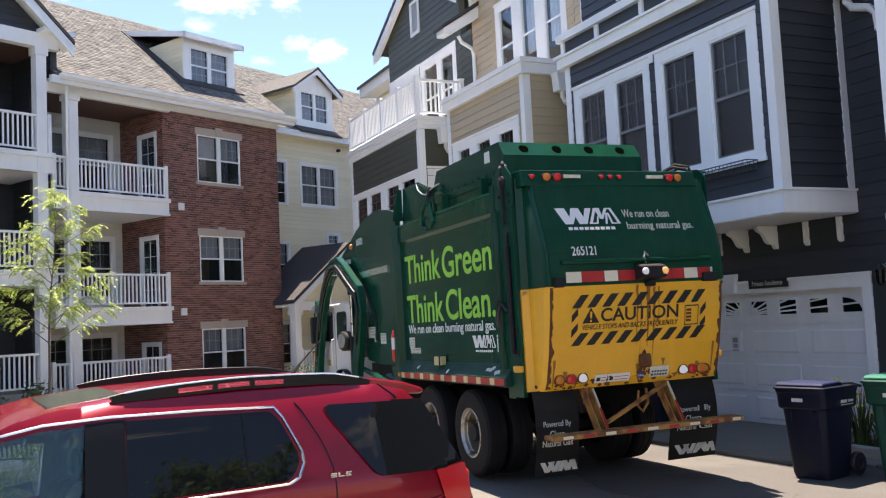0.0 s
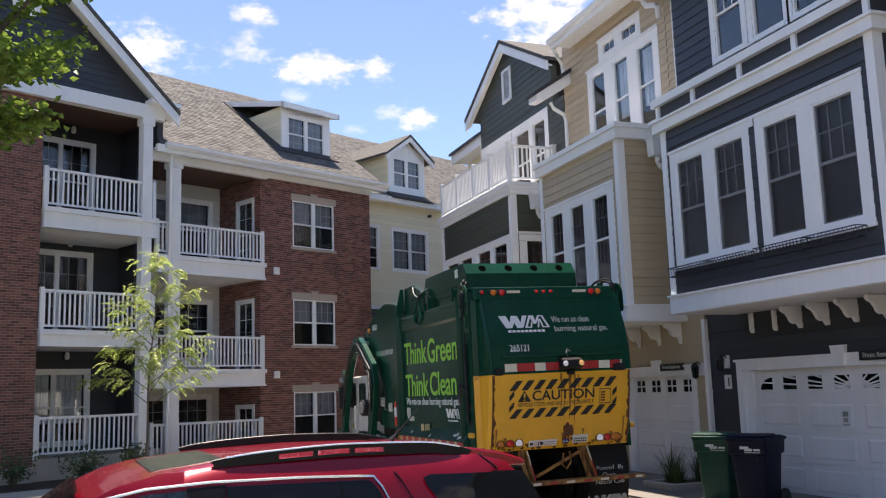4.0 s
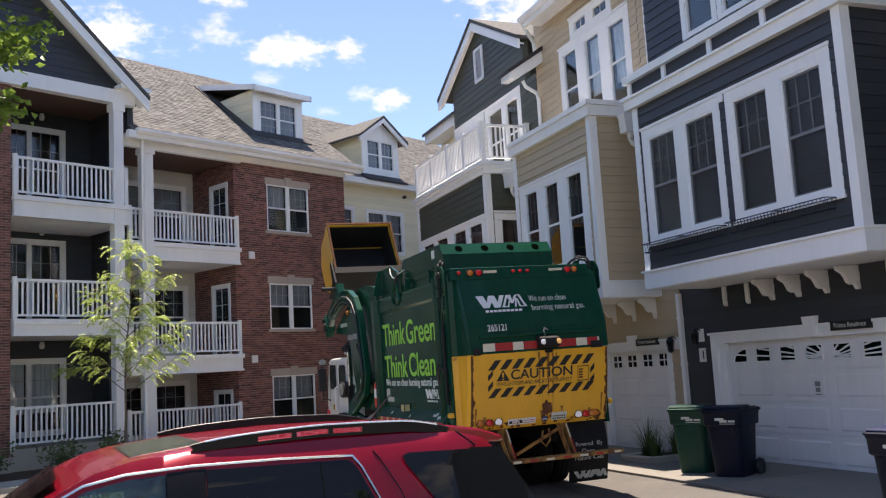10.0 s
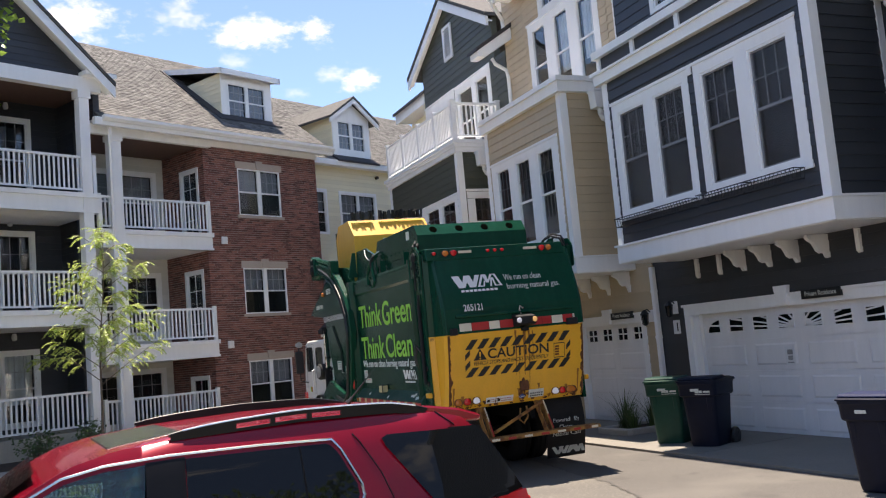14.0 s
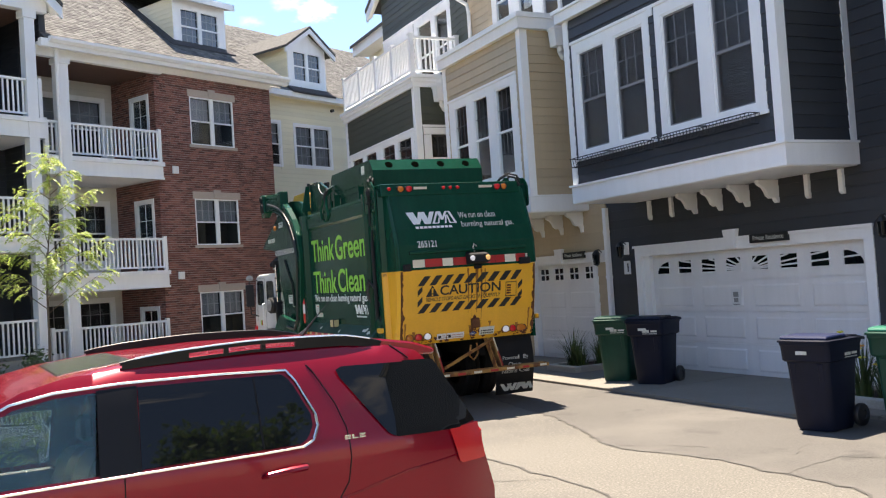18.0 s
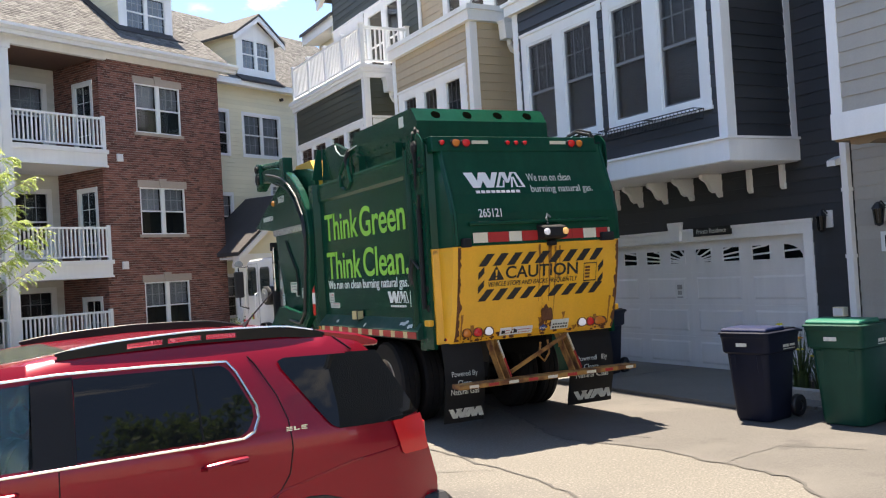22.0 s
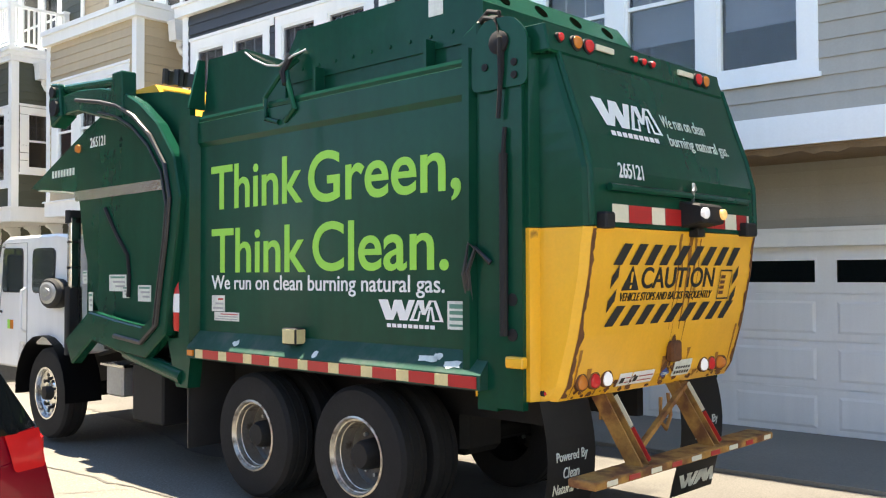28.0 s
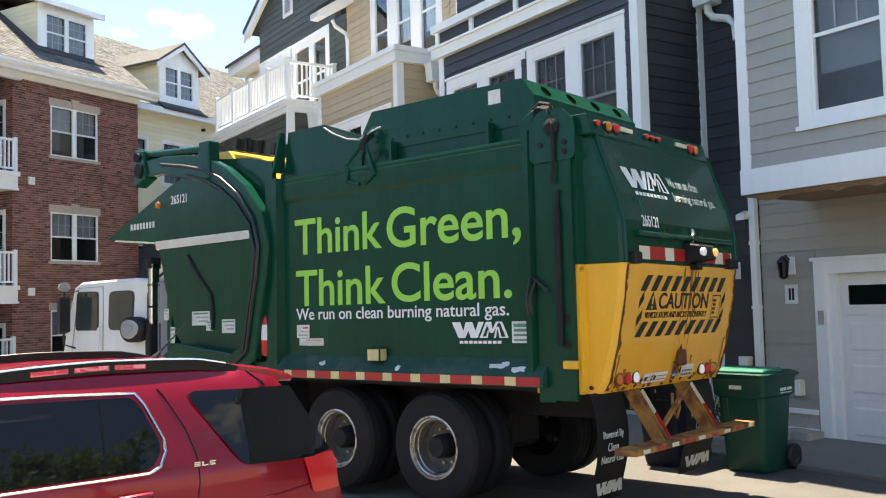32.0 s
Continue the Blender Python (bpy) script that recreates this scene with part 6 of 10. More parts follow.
# ---- wheeled bins ----
def wheelie_bin(m, mat, lid_mat, label, W=0.66, D=0.74, side=False):
    t = thing("wheelie_bin", m, label, "bin", "wheeled bins")
    rows = [(0.004, 0.45, 0.49), (0.06, 0.475, 0.515), (0.70, 0.55, 0.60), (0.90, 0.585, 0.635)]
    bm = bmesh.new()

    def ring(z, w, d, r=0.07):
        pts = []
        for cx, cy, a0 in ((1, 1, 0), (-1, 1, 90), (-1, -1, 180), (1, -1, 270)):
            for a in (0, 30, 60, 90):
                g = radians(a0 + a)
                pts.append(((w / 2 - r) * cx + r * math.cos(g), (d / 2 - r) * cy + r * math.sin(g), z))
        return pts
    rings = [[bm.verts.new(p) for p in ring(*q)] for q in rows]
    n = len(rings[0])
    for a, b in zip(rings, rings[1:]):
        for i in range(n):
            bm.faces.new((a[i], a[(i + 1) % n], b[(i + 1) % n], b[i]))
    bm.faces.new(rings[0][::-1])
    bm.faces.new(rings[-1])
    body = part("body", bm, mat, t, smooth=True)
    bm = bmesh.new()
    prev = None
    for z, w, d in ((0.80, 0.60, 0.65), (0.82, 0.635, 0.69), (0.98, 0.65, 0.71), (1.0, W, D), (1.03, W, D)):
        cur = [bm.verts.new(p) for p in ring(z, w, d)]
        if prev:
            for i in range(n):
                bm.faces.new((prev[i], prev[(i + 1) % n], cur[(i + 1) % n], cur[i]))
        prev = cur
    bm.faces.new(prev)
    part("rim", bm, mat, body, smooth=True)
    bm = bmesh.new()
    for x in (-0.18, 0.18):
        prism(bm, [(-0.256, 0.25), (-0.318, 0.79), (-0.28, 0.79), (-0.22, 0.25)], x - 0.04, x + 0.04, "x")
    part("front_rib", bm, mat, body, bevel=0.01)
    bm = bmesh.new()
    prev = None
    for z, w, d in ((1.031, W + 0.03, D + 0.03), (1.05, W + 0.03, D + 0.03), (1.062, W - 0.02, D - 0.02)):
        cur = [bm.verts.new(p) for p in ring(z, w, d)]
        if prev:
            for i in range(n):
                bm.faces.new((prev[i], prev[(i + 1) % n], cur[(i + 1) % n], cur[i]))
        else:
            bm.faces.new(cur[::-1])
        prev = cur
    bm.faces.new(prev)
    lid = part("lid", bm, mat, t, smooth=True)
    bm = bmesh.new()
    prism(bm, [(-0.345, 1.063), (-0.335, 1.095), (-0.31, 1.105), (0.04, 1.112), (0.07, 1.063)], -W / 2 + 0.02, W / 2 - 0.02, "x")
    part("lid_panel", bm, lid_mat, lid, "raised front half of the lid", bevel=0.012)
    for x in (-0.16, 0.16):
        bm = bmesh.new()
        prism(bm, [(0.075, 1.063), (0.09, 1.08), (0.33, 1.075), (0.345, 1.063)], x - 0.12, x + 0.12, "x")
        part("lid_rib", bm, mat, lid, bevel=0.006)
    bm = bmesh.new()
    tube(bm, [(-0.3, D / 2, 1.03), (-0.28, D / 2 + 0.1, 1.02), (0.28, D / 2 + 0.1, 1.02), (0.3, D / 2, 1.03)], 0.016, 8)
    part("handle", bm, mat, t)
    for s in (-1, 1):
        bm = bmesh.new()
        lathe(bm, [(0.0, -0.025), (0.06, -0.025), (0.065, -0.035), (0.125, -0.035), (0.135, -0.02), (0.135, 0.02), (0.125, 0.035), (0.065, 0.035), (0.06, 0.025), (0.0, 0.025)], "x", 22, Matrix.Translation((s * 0.27, 0.3, 0.135)))
        part("wheel", bm, "black", t, smooth=True)
    bm = bmesh.new()
    tube(bm, [(-0.27, 0.3, 0.135), (0.27, 0.3, 0.135)], 0.012, 6)
    part("axle", bm, "steel", t)
    f = -0.345
    turn = Matrix.Translation((-0.03, 0, 0)) @ RY if side else I4
    for r in ((-0.12, -0.055, 0.86, 0.90), (-0.05, 0.0, 0.86, 0.90), (0.02, 0.13, 0.865, 0.893), (-0.12, 0.13, 0.835, 0.845)):
        bm = bmesh.new()
        box(bm, r[0] + 0.1, r[1] + 0.1, f - 0.006, f, r[2], r[3], turn)
        part("mark", bm, "decal_old", body)
    bm = bmesh.new()
    box(bm, -0.09, 0.05, -0.362, -0.352, 0.89, 0.93)
    part("stencil", bm, "decal_old", body)
    return t


wheelie_bin(pose(8.16, 7.66, 0.012, 0, 0, -80) @ Matrix.Scale(0.95, 4), "binblue", "lidblue", "navy wheeled bin with a blue lid on the apron edge", side=True)
wheelie_bin(pose(8.60, 6.80, 0.012, 0, 0, -81) @ Matrix.Scale(1.02, 4), "bingreen", "lidgreen", "large green wheeled bin beside the navy one", side=True)
wheelie_bin(pose(9.32, 13.05, 0.03, 0, 0, -58), "bingreen", "bingreen", "green wheeled bin standing before the tan garage")
wheelie_bin(pose(9.38, 12.2, 0.03, 0, 0, -64), "binblue", "binblue", "navy wheeled bin beside the navy garage door")


# ---- clouds ----
def cloud(az, el, w, h, dense, seed, dist=1500.0):
    a, e = radians(az), radians(el)
    eye = Vector((0, 0, 1.95))
    p = eye + Vector((math.sin(a) * math.cos(e), math.cos(a) * math.cos(e), math.sin(e))) * dist
    bm = bmesh.new()
    sw, sh = dist * math.tan(radians(w) / 2), dist * math.tan(radians(h) / 2)
    vs = [bm.verts.new(q) for q in ((-1, -1, 0), (1, -1, 0), (1, 1, 0), (-1, 1, 0))]
    bm.faces.new(vs)
    mat = bpy.data.materials.new("cloud_vapour")
    mat.use_nodes = True
    n, l = mat.node_tree.nodes, mat.node_tree.links
    n.remove(n["Principled BSDF"])
    co = n.new("ShaderNodeTexCoord")
    mp = n.new("ShaderNodeMapping")
    mp.inputs["Location"].default_value = (seed * 3.7, seed * 1.3, seed * 0.7)
    mp.inputs["Scale"].default_value = (w / 7.5, h / 4.5, 1)
    l.new(co.outputs["Object"], mp.inputs[0])
    tx = n.new("ShaderNodeTexNoise")
    tx.inputs["Scale"].default_value, tx.inputs["Detail"].default_value, tx.inputs["Roughness"].default_value = 2.6, 8.0, 0.62
    l.new(mp.outputs[0], tx.inputs["Vector"])
    ln = n.new("ShaderNodeVectorMath")
    ln.operation = "LENGTH"
    l.new(co.outputs["Object"], ln.inputs[0])
    fall = n.new("ShaderNodeMapRange")
    fall.inputs["From Min"].default_value, fall.inputs["From Max"].default_value = 0.1, 1.0
    fall.inputs["To Min"].default_value, fall.inputs["To Max"].default_value = 0.17, -0.40
    l.new(ln.outputs["Value"], fall.inputs["Value"])
    add = n.new("ShaderNodeMath")
    l.new(tx.outputs["Fac"], add.inputs[0])
    l.new(fall.outputs[0], add.inputs[1])
    ramp = n.new("ShaderNodeMapRange")
    ramp.inputs["From Min"].default_value, ramp.inputs["From Max"].default_value = 0.38, 0.78
    ramp.inputs["To Max"].default_value = dense
    ramp.interpolation_type = "SMOOTHSTEP"
    l.new(add.outputs[0], ramp.inputs["Value"])
    em, tr, mx, out = n.new("ShaderNodeEmission"), n.new("ShaderNodeBsdfTransparent"), n.new("ShaderNodeMixShader"), n["Material Output"]
    em.inputs[0].default_value, em.inputs[1].default_value = (1, 1, 1, 1), 0.54
    l.new(ramp.outputs[0], mx.inputs[0])
    l.new(tr.outputs[0], mx.inputs[1])
    l.new(em.outputs[0], mx.inputs[2])
    l.new(mx.outputs[0], out.inputs[0])
    ob = part("cloud", bm, mat, None)
    ob.matrix_world = look(p, eye) @ Matrix.Diagonal((sw, sh, 1, 1))
    tagged(ob, "small white fair-weather cloud in the blue sky", "cloud", "clouds", "structure")


for k, (az, el, w, h, dense) in enumerate(((11.6, 19.9, 10.0, 4.6, 1.0), (15.9, 19.7, 4.2, 3.4, 0.85), (1.4, 20.5, 13.0, 6.5, 0.85), (18.2, 16.8, 4.2, 3.4, 0.9), (16.6, 17.1, 3.4, 2.0, 0.5), (27.0, 22.6, 15.0, 8.0, 1.0), (7.9, 22.9, 5.4, 3.0, 0.7), (7.3, 20.9, 5.0, 4.0, 0.6), (10.8, 18.2, 5.0, 2.4, 0.35), (14.2, 16.2, 3.4, 1.8, 0.35), (166.0, 35.0, 16.0, 6.0, 0.8), (149.0, 30.0, 12.0, 7.0, 0.8))):
    cloud(az, el, w, h, dense, k + 1)


# ---- parked red car: local x to its rear, y to its far side, z up; origin under the middle of the near side ----
M["paletint"] = material("light_car_glass", (0.030, 0.034, 0.030), 0.22, big=0.3, big_s=1.2, fine=0.0, bump=0.0, spec=0.3)
M["pillar"] = material("gloss_black_trim", (0.008, 0.008, 0.009), 0.35, big=0.1, fine=0.0, bump=0.0, spec=0.2)


def suv():
    t = thing("parked_car", pose(-0.10, 4.62, 0.0, 0, 0, 3.0), "metallic red sport utility car with tinted glass and roof rails", "car")
    R, F, WID = 2.65, -2.05, 1.85
    # outline of the body seen from the side: upper edge of the painted body at each station
    roof = [(-2.05, 0.70), (-1.9, 0.86), (-1.6, 0.95), (-1.1, 1.0), (-0.74, 1.04), (-0.06, 1.475), (0.08, 1.545), (0.3, 1.597), (0.6, 1.63), (1.24, 1.65), (1.75, 1.64), (1.95, 1.615), (2.2, 1.55), (2.48, 1.14), (2.55, 0.95), (2.65, 0.7)]

    def top(x):
        for (a, za), (b, zb) in zip(roof, roof[1:]):
            if x <= b:
                return za + (zb - za) * (x - a) / (b - a)
        return roof[-1][1]

    def near(x, z):
        """How far in from the near side the skin lies at station x, height z."""
        y = 0.0
        if z > 1.12:
            y += (z - 1.12) * 0.36 + max(0, z - 1.48) ** 2 * 2.6
        elif z > 0.8:
            y += -0.012 + 0.012 * ((z - 0.8) / 0.32 * 2 - 1) ** 2
        else:
            y += (0.8 - z) * 0.05
        e = max(0, (x - 1.9) / 0.75)
        y += 0.2 * e ** 2.2
        e = max(0, (-1.15 - x) / 0.9)
        y += 0.22 * e ** 2.2
        return y

    # skin: rings across the car at stations
    bm = bmesh.new()
    stations = sorted({round(x, 3) for x in np.linspace(F, R, 60)})
    rings = []
    for x in stations:
        zt = top(x)
        zs = [0.32, 0.5, 0.66, 0.8, 0.88, 0.96, 1.06, 1.12, 1.17, 1.26, 1.36, 1.46, 1.54, 1.60]
        col = [(near(x, min(z, zt)), min(z, zt)) for z in zs]
        y_edge = col[-1][0]
        cr = 0.003 if x > -0.1 else 0.03
        crown = [(y_edge + (WID / 2 - y_edge) * f, zt + cr * (1 - (1 - f) ** 2.2)) for f in (0.06, 0.2, 0.45, 0.75, 1.0)]
        half = col + crown
        ring = half + [(WID - y, z) for y, z in half[-2::-1]]
        rings.append([bm.verts.new((x, y, z)) for y, z in ring])
    for a, b in zip(rings, rings[1:]):
        for i in range(len(a) - 1):
            bm.faces.new((a[i], a[i + 1], b[i + 1], b[i]))
    bm.faces.new(rings[0])
    bm.faces.new(rings[-1][::-1])
    bmesh.ops.recalc_face_normals(bm, faces=bm.faces[:])
    # front door windows are cut through the skin on both sides
    front = [(-0.46, 1.135), (-0.36, 1.235), (-0.12, 1.39), (0.06, 1.475), (0.24, 1.508), (0.43, 1.516), (0.42, 1.14)]
    for (ax, az), (bx, bz) in zip(front, front[1:] + front[:1]):
        near_it = [f for f in bm.faces if -0.75 < f.calc_center_median().x < 0.75 and f.calc_center_median().z > 1.0]
        geom = near_it + list({e for f in near_it for e in f.edges}) + list({v for f in near_it for v in f.verts})
        bmesh.ops.bisect_plane(bm, geom=geom, dist=1e-5, plane_co=(ax, 0, az), plane_no=Vector((az - bz, 0, bx - ax)).normalized())
    inside = []
    for f in bm.faces:
        c = f.calc_center_median()
        if abs(c.y - WID / 2) > 0.5 and all((bx - ax) * (c.z - az) - (bz - az) * (c.x - ax) < 0 for (ax, az), (bx, bz) in zip(front, front[1:] + front[:1])):
            inside.append(f)
    bmesh.ops.delete(bm, geom=inside, context="FACES")
    body = part("body", bm, "suvred", t, smooth=True)

    def patch(name, outline, mat, off=0.006, parent=t, far=False, label="", n=10, thick=0.0):
        """A panel cut to an outline of (x, z), laid on the side skin."""
        bm2 = bmesh.new()
        xs = [p[0] for p in outline]
        cols = []
        x0, x1 = min(xs), max(xs)
        k = max(4, n)
        for i in range(k + 1):
            x = x0 + (x1 - x0) * i / k
            x = min(max(x, x0 + 1e-4), x1 - 1e-4)
            zs = []
            for (ax, az), (bx, bz) in zip(outline, outline[1:] + outline[:1]):
                if (ax - x) * (bx - x) <= 0 and abs(ax - bx) > 1e-6:
                    zs.append(az + (bz - az) * (x - ax) / (bx - ax))
            lo, hi = min(zs), max(zs)
            cols.append([(x, near(x, lo + (hi - lo) * j / 8) - off, lo + (hi - lo) * j / 8) for j in range(9)])
        vs = [[bm2.verts.new((p[0], WID - p[1] if far else p[1], p[2])) for p in c] for c in cols]
        for a, b in zip(vs, vs[1:]):
            for j in range(8):
                f = (a[j], b[j], b[j + 1], a[j + 1])
                bm2.faces.new(f if not far else f[::-1])
        if thick:
            bmesh.ops.solidify(bm2, geom=bm2.faces[:], thickness=thick)
        return part(name, bm2, mat, parent, label, smooth=True)

    def line(name, pts, r, mat, off=0.004, parent=t, closed=False):
        bm2 = bmesh.new()
        fine = []
        q = pts + [pts[0]] if closed else pts
        for a, b in zip(q, q[1:]):
            for i in range(5):
                fine.append((a[0] + (b[0] - a[0]) * i / 5, a[1] + (b[1] - a[1]) * i / 5))
        fine.append(q[-1])
        tube(bm2, [(x, near(x, z) - off, z) for x, z in fine], r, 6)
        return part(name, bm2, mat, parent, smooth=True)

    # glass: front door, rear door with quarter light, wrap-round rear light
    rear = [(0.60, 1.142), (0.61, 1.522), (1.355, 1.508), (1.40, 1.46), (1.475, 1.29), (1.475, 1.235), (1.44, 1.175), (1.39, 1.15)]
    wrap = [(1.655, 1.50), (1.69, 1.515), (2.05, 1.505), (2.09, 1.495), (2.375, 1.115), (2.36, 1.105), (1.94, 1.118), (1.90, 1.135), (1.87, 1.17), (1.66, 1.47)]
    for far in (False, True):
        pane = patch("side_window", front, "carglass", 0.002, far=far, n=24, thick=0.004)
        pane.visible_shadow = False
        patch("side_window", rear, "tint", 0.005, far=far, n=40)
        patch("rear_quarter_window", wrap, "tint", 0.013, far=far, n=60)
        patch("rear_pillar_cover", [(2.06, 1.510), (2.27, 1.50), (2.49, 1.125), (2.345, 1.107)], "tint", 0.006, far=far, n=40)
        patch("door_pillar", [(0.41, 1.13), (0.42, 1.525), (0.62, 1.53), (0.61, 1.135)], "pillar", 0.0045, far=far)
    line("window_trim", [(-0.53, 1.11), (-0.40, 1.235), (-0.14, 1.41), (0.05, 1.50), (0.24, 1.532), (0.55, 1.545), (1.0, 1.54), (1.38, 1.525), (1.42, 1.47), (1.50, 1.29), (1.502, 1.23), (1.465, 1.16), (1.41, 1.135)], 0.0085, "chrome", 0.004)
    line("belt_trim", [(-0.53, 1.11), (0.1, 1.118), (0.5, 1.122), (1.2, 1.130), (1.41, 1.135)], 0.0075, "chrome", 0.004)
    line("quarter_bar", [(1.20, 1.155), (1.20, 1.505)], 0.006, "pillar", 0.004)
    # cabin seen through the front door windows
    for name, rows, mt in (("cabin_floor", [(-0.7, 0.9, 0.16, WID - 0.16, 0.45, 0.5)], "plastic"), ("door_lining", [(-0.7, 0.9, 0.06, 0.11, 0.5, 1.11)], "plastic"), ("door_lining", [(-0.7, 0.9, WID - 0.11, WID - 0.06, 0.5, 1.11)], "plastic"), ("cabin_bulkhead", [(0.86, 0.9, 0.14, WID - 0.14, 0.5, 1.1), (0.86, 0.9, 0.3, WID - 0.3, 1.1, 1.5)], "plastic"), ("dashboard", [(-0.66, -0.38, 0.16, WID - 0.16, 0.8, 1.1)], "plastic")):
        boxes(name, rows, mt, t, bevel=0.015)
    for y0 in (0.28, 1.04):
        bm2 = bmesh.new()
        prism(bm2, [(0.22, 0.6), (0.40, 0.6), (0.62, 1.22), (0.52, 1.26), (0.44, 1.2)], y0, y0 + 0.5, "y")
        box(bm2, -0.2, 0.3, y0, y0 + 0.5, 0.5, 0.68)
        part("front_seat", bm2, "plastic", t, bevel=0.03)
        boxes("head_rest", [(0.53, 0.63, y0 + 0.12, y0 + 0.38, 1.27, 1.44)], "plastic", t, bevel=0.03)
    # seams and handles
    line("door_seam", [(0.50, 0.42), (0.52, 1.12)], 0.0035, "pillar", 0.0)
    line("door_seam", [(1.50, 1.54), (1.53, 1.50), (1.62, 1.33), (1.66, 1.2), (1.665, 1.05), (1.64, 0.92), (1.56, 0.80), (1.42, 0.60), (1.38, 0.5)], 0.0035, "pillar", 0.0)
    line("door_seam", [(-0.62, 0.45), (-0.60, 1.1)], 0.0035, "pillar", 0.0)
    line("tailgate_seam", [(2.02, 1.60), (2.11, 1.52)], 0.004, "pillar", 0.001)
    for x in (1.30, 0.22):
        bm2 = bmesh.new()
        y = near(x, 1.02)
        tube(bm2, [(x - 0.12, y + 0.01, 1.015), (x - 0.1, y - 0.035, 1.025), (x, y - 0.045, 1.035), (x + 0.1, y - 0.035, 1.04), (x + 0.12, y + 0.01, 1.04)], [0.012, 0.017, 0.019, 0.017, 0.012], 8)
        part("door_handle", bm2, "suvred", t, smooth=True)
        patch("handle_cup", [(x - 0.08, 0.99), (x - 0.08, 1.04), (x + 0.08, 1.05), (x + 0.08, 0.995)], "plastic", -0.002, n=4)
    line("body_crease", [(1.3, 0.70), (1.6, 0.84), (2.0, 0.93), (2.5, 0.97)], 0.006, "suvred", 0.0)
    # tail lamp round the corner
    lamp = [(2.285, 1.103), (2.30, 1.108), (2.51, 1.115), (2.555, 0.91), (2.545, 0.90), (2.36, 0.905), (2.34, 0.92)]
    patch("tail_lamp", lamp, "suvlamp", 0.010, n=30)
    patch("tail_lamp", lamp, "suvlamp", 0.010, far=True, n=30)
    for y0 in (0.17, WID - 0.47):
        bm2 = bmesh.new()
        box(bm2, 2.46, 2.60, y0 + 0.04, y0 + 0.3, 0.88, 1.06)
        part("tail_lamp_inner", bm2, "suvlamp", t, bevel=0.02)
    # tailgate glass, spoiler, bumper, badge
    bm2 = bmesh.new()
    v = [bm2.verts.new(p) for p in ((2.25, 0.34, 1.505), (2.25, WID - 0.34, 1.505), (2.49, WID - 0.26, 1.14), (2.49, 0.26, 1.14))]
    bm2.faces.new(v)
    bmesh.ops.solidify(bm2, geom=bm2.faces[:], thickness=0.012)
    part("tailgate_window", bm2, "tint", t)
    bm2 = bmesh.new()
    prism(bm2, [(1.80, 1.64), (2.02, 1.632), (2.2, 1.60), (2.33, 1.555), (2.35, 1.535), (2.33, 1.515), (2.1, 1.53)], 0.27, WID - 0.27, "y")
    part("spoiler", bm2, "suvred", t, smooth=True, bevel=0.012)
    bm2 = bmesh.new()
    box(bm2, 2.3, 2.72, 0.10, WID - 0.06, 0.36, 0.62)
    part("rear_bumper", bm2, "plastic", t, bevel=0.05)
    for k in range(3):
        bm2 = bmesh.new()
        x = 1.638 + 0.042 * k
        y = near(x, 1.15)
        for r in (((0, 1, 0, 0.25), (0, 1, 0.75, 1), (0, 1, 0.38, 0.62)), ((0, 0.3, 0, 1), (0.3, 1, 0, 0.25)), ((0, 1, 0, 0.25), (0, 1, 0.75, 1), (0, 0.8, 0.38, 0.62)))[k]:
            box(bm2, x + 0.034 * r[0], x + 0.034 * r[1], y - 0.008, y + 0.004, 1.140 + 0.022 * r[2], 1.140 + 0.022 * r[3])
        part("badge_letter", bm2, "chrome", t)
    # roof rails with slots, sunroof, antenna
    crest = [(0.56, 0.0), (0.64, 0.009), (0.74, 0.018), (0.88, 0.024), (1.05, 0.027), (1.5, 0.027), (1.70, 0.023), (1.82, 0.017), (1.91, 0.009), (1.98, 0.0)]
    for s in (0, 1):
        def rail_y(x):
            y = near(x, 1.58) + 0.04
            return WID - y if s else y

        def rail_z(x):
            return top(x) + (0.016 if s else 0.010) + float(np.interp(x, [p[0] for p in crest], [p[1] for p in crest]))
        xs = [0.56 + 1.42 * k / 20 for k in range(21)]
        slots = ((0.90, 1.47, 0.0, 1.0),) if s else ((0.90, 1.47, 0.0, 0.28), (0.90, 1.47, 0.72, 1.0), (1.08, 1.105, 0.28, 0.72), (1.28, 1.305, 0.28, 0.72))
        bm2 = bmesh.new()
        tube(bm2, [(x, rail_y(x), rail_z(x)) for x in xs], 0.010, 8)
        rail = part("roof_rail", bm2, "pillar", t, smooth=True)
        bm2 = bmesh.new()
        tube(bm2, [(x, rail_y(x) + (0.008 if s else -0.008), rail_z(x) + (0.002 if s else 0.006)) for x in xs[1:-1]], 0.006, 6)
        part("rail_trim", bm2, "chrome", rail, smooth=True)
        for a, b, f0, f1 in ((0.57, 0.90, 0.0, 1.0), (1.47, 1.97, 0.0, 1.0)) + slots:
            bm2 = bmesh.new()
            n = max(1, int((b - a) / 0.08))
            prev = None
            for k in range(n + 1):
                x = a + (b - a) * k / n
                z0, z1 = top(x) - 0.02, rail_z(x)
                q = [bm2.verts.new((x, rail_y(x) + dy, z0 + (z1 - z0) * f)) for dy, f in ((-0.010, f0), (0.010, f0), (0.010, f1), (-0.010, f1))]
                if prev:
                    for i in range(4):
                        bm2.faces.new((prev[i], prev[(i + 1) % 4], q[(i + 1) % 4], q[i]))
                else:
                    bm2.faces.new(q[::-1])
                prev = q
            bm2.faces.new(prev)
            bmesh.ops.recalc_face_normals(bm2, faces=bm2.faces[:])
            part("rail_foot", bm2, "pillar", rail)
    bm2 = bmesh.new()
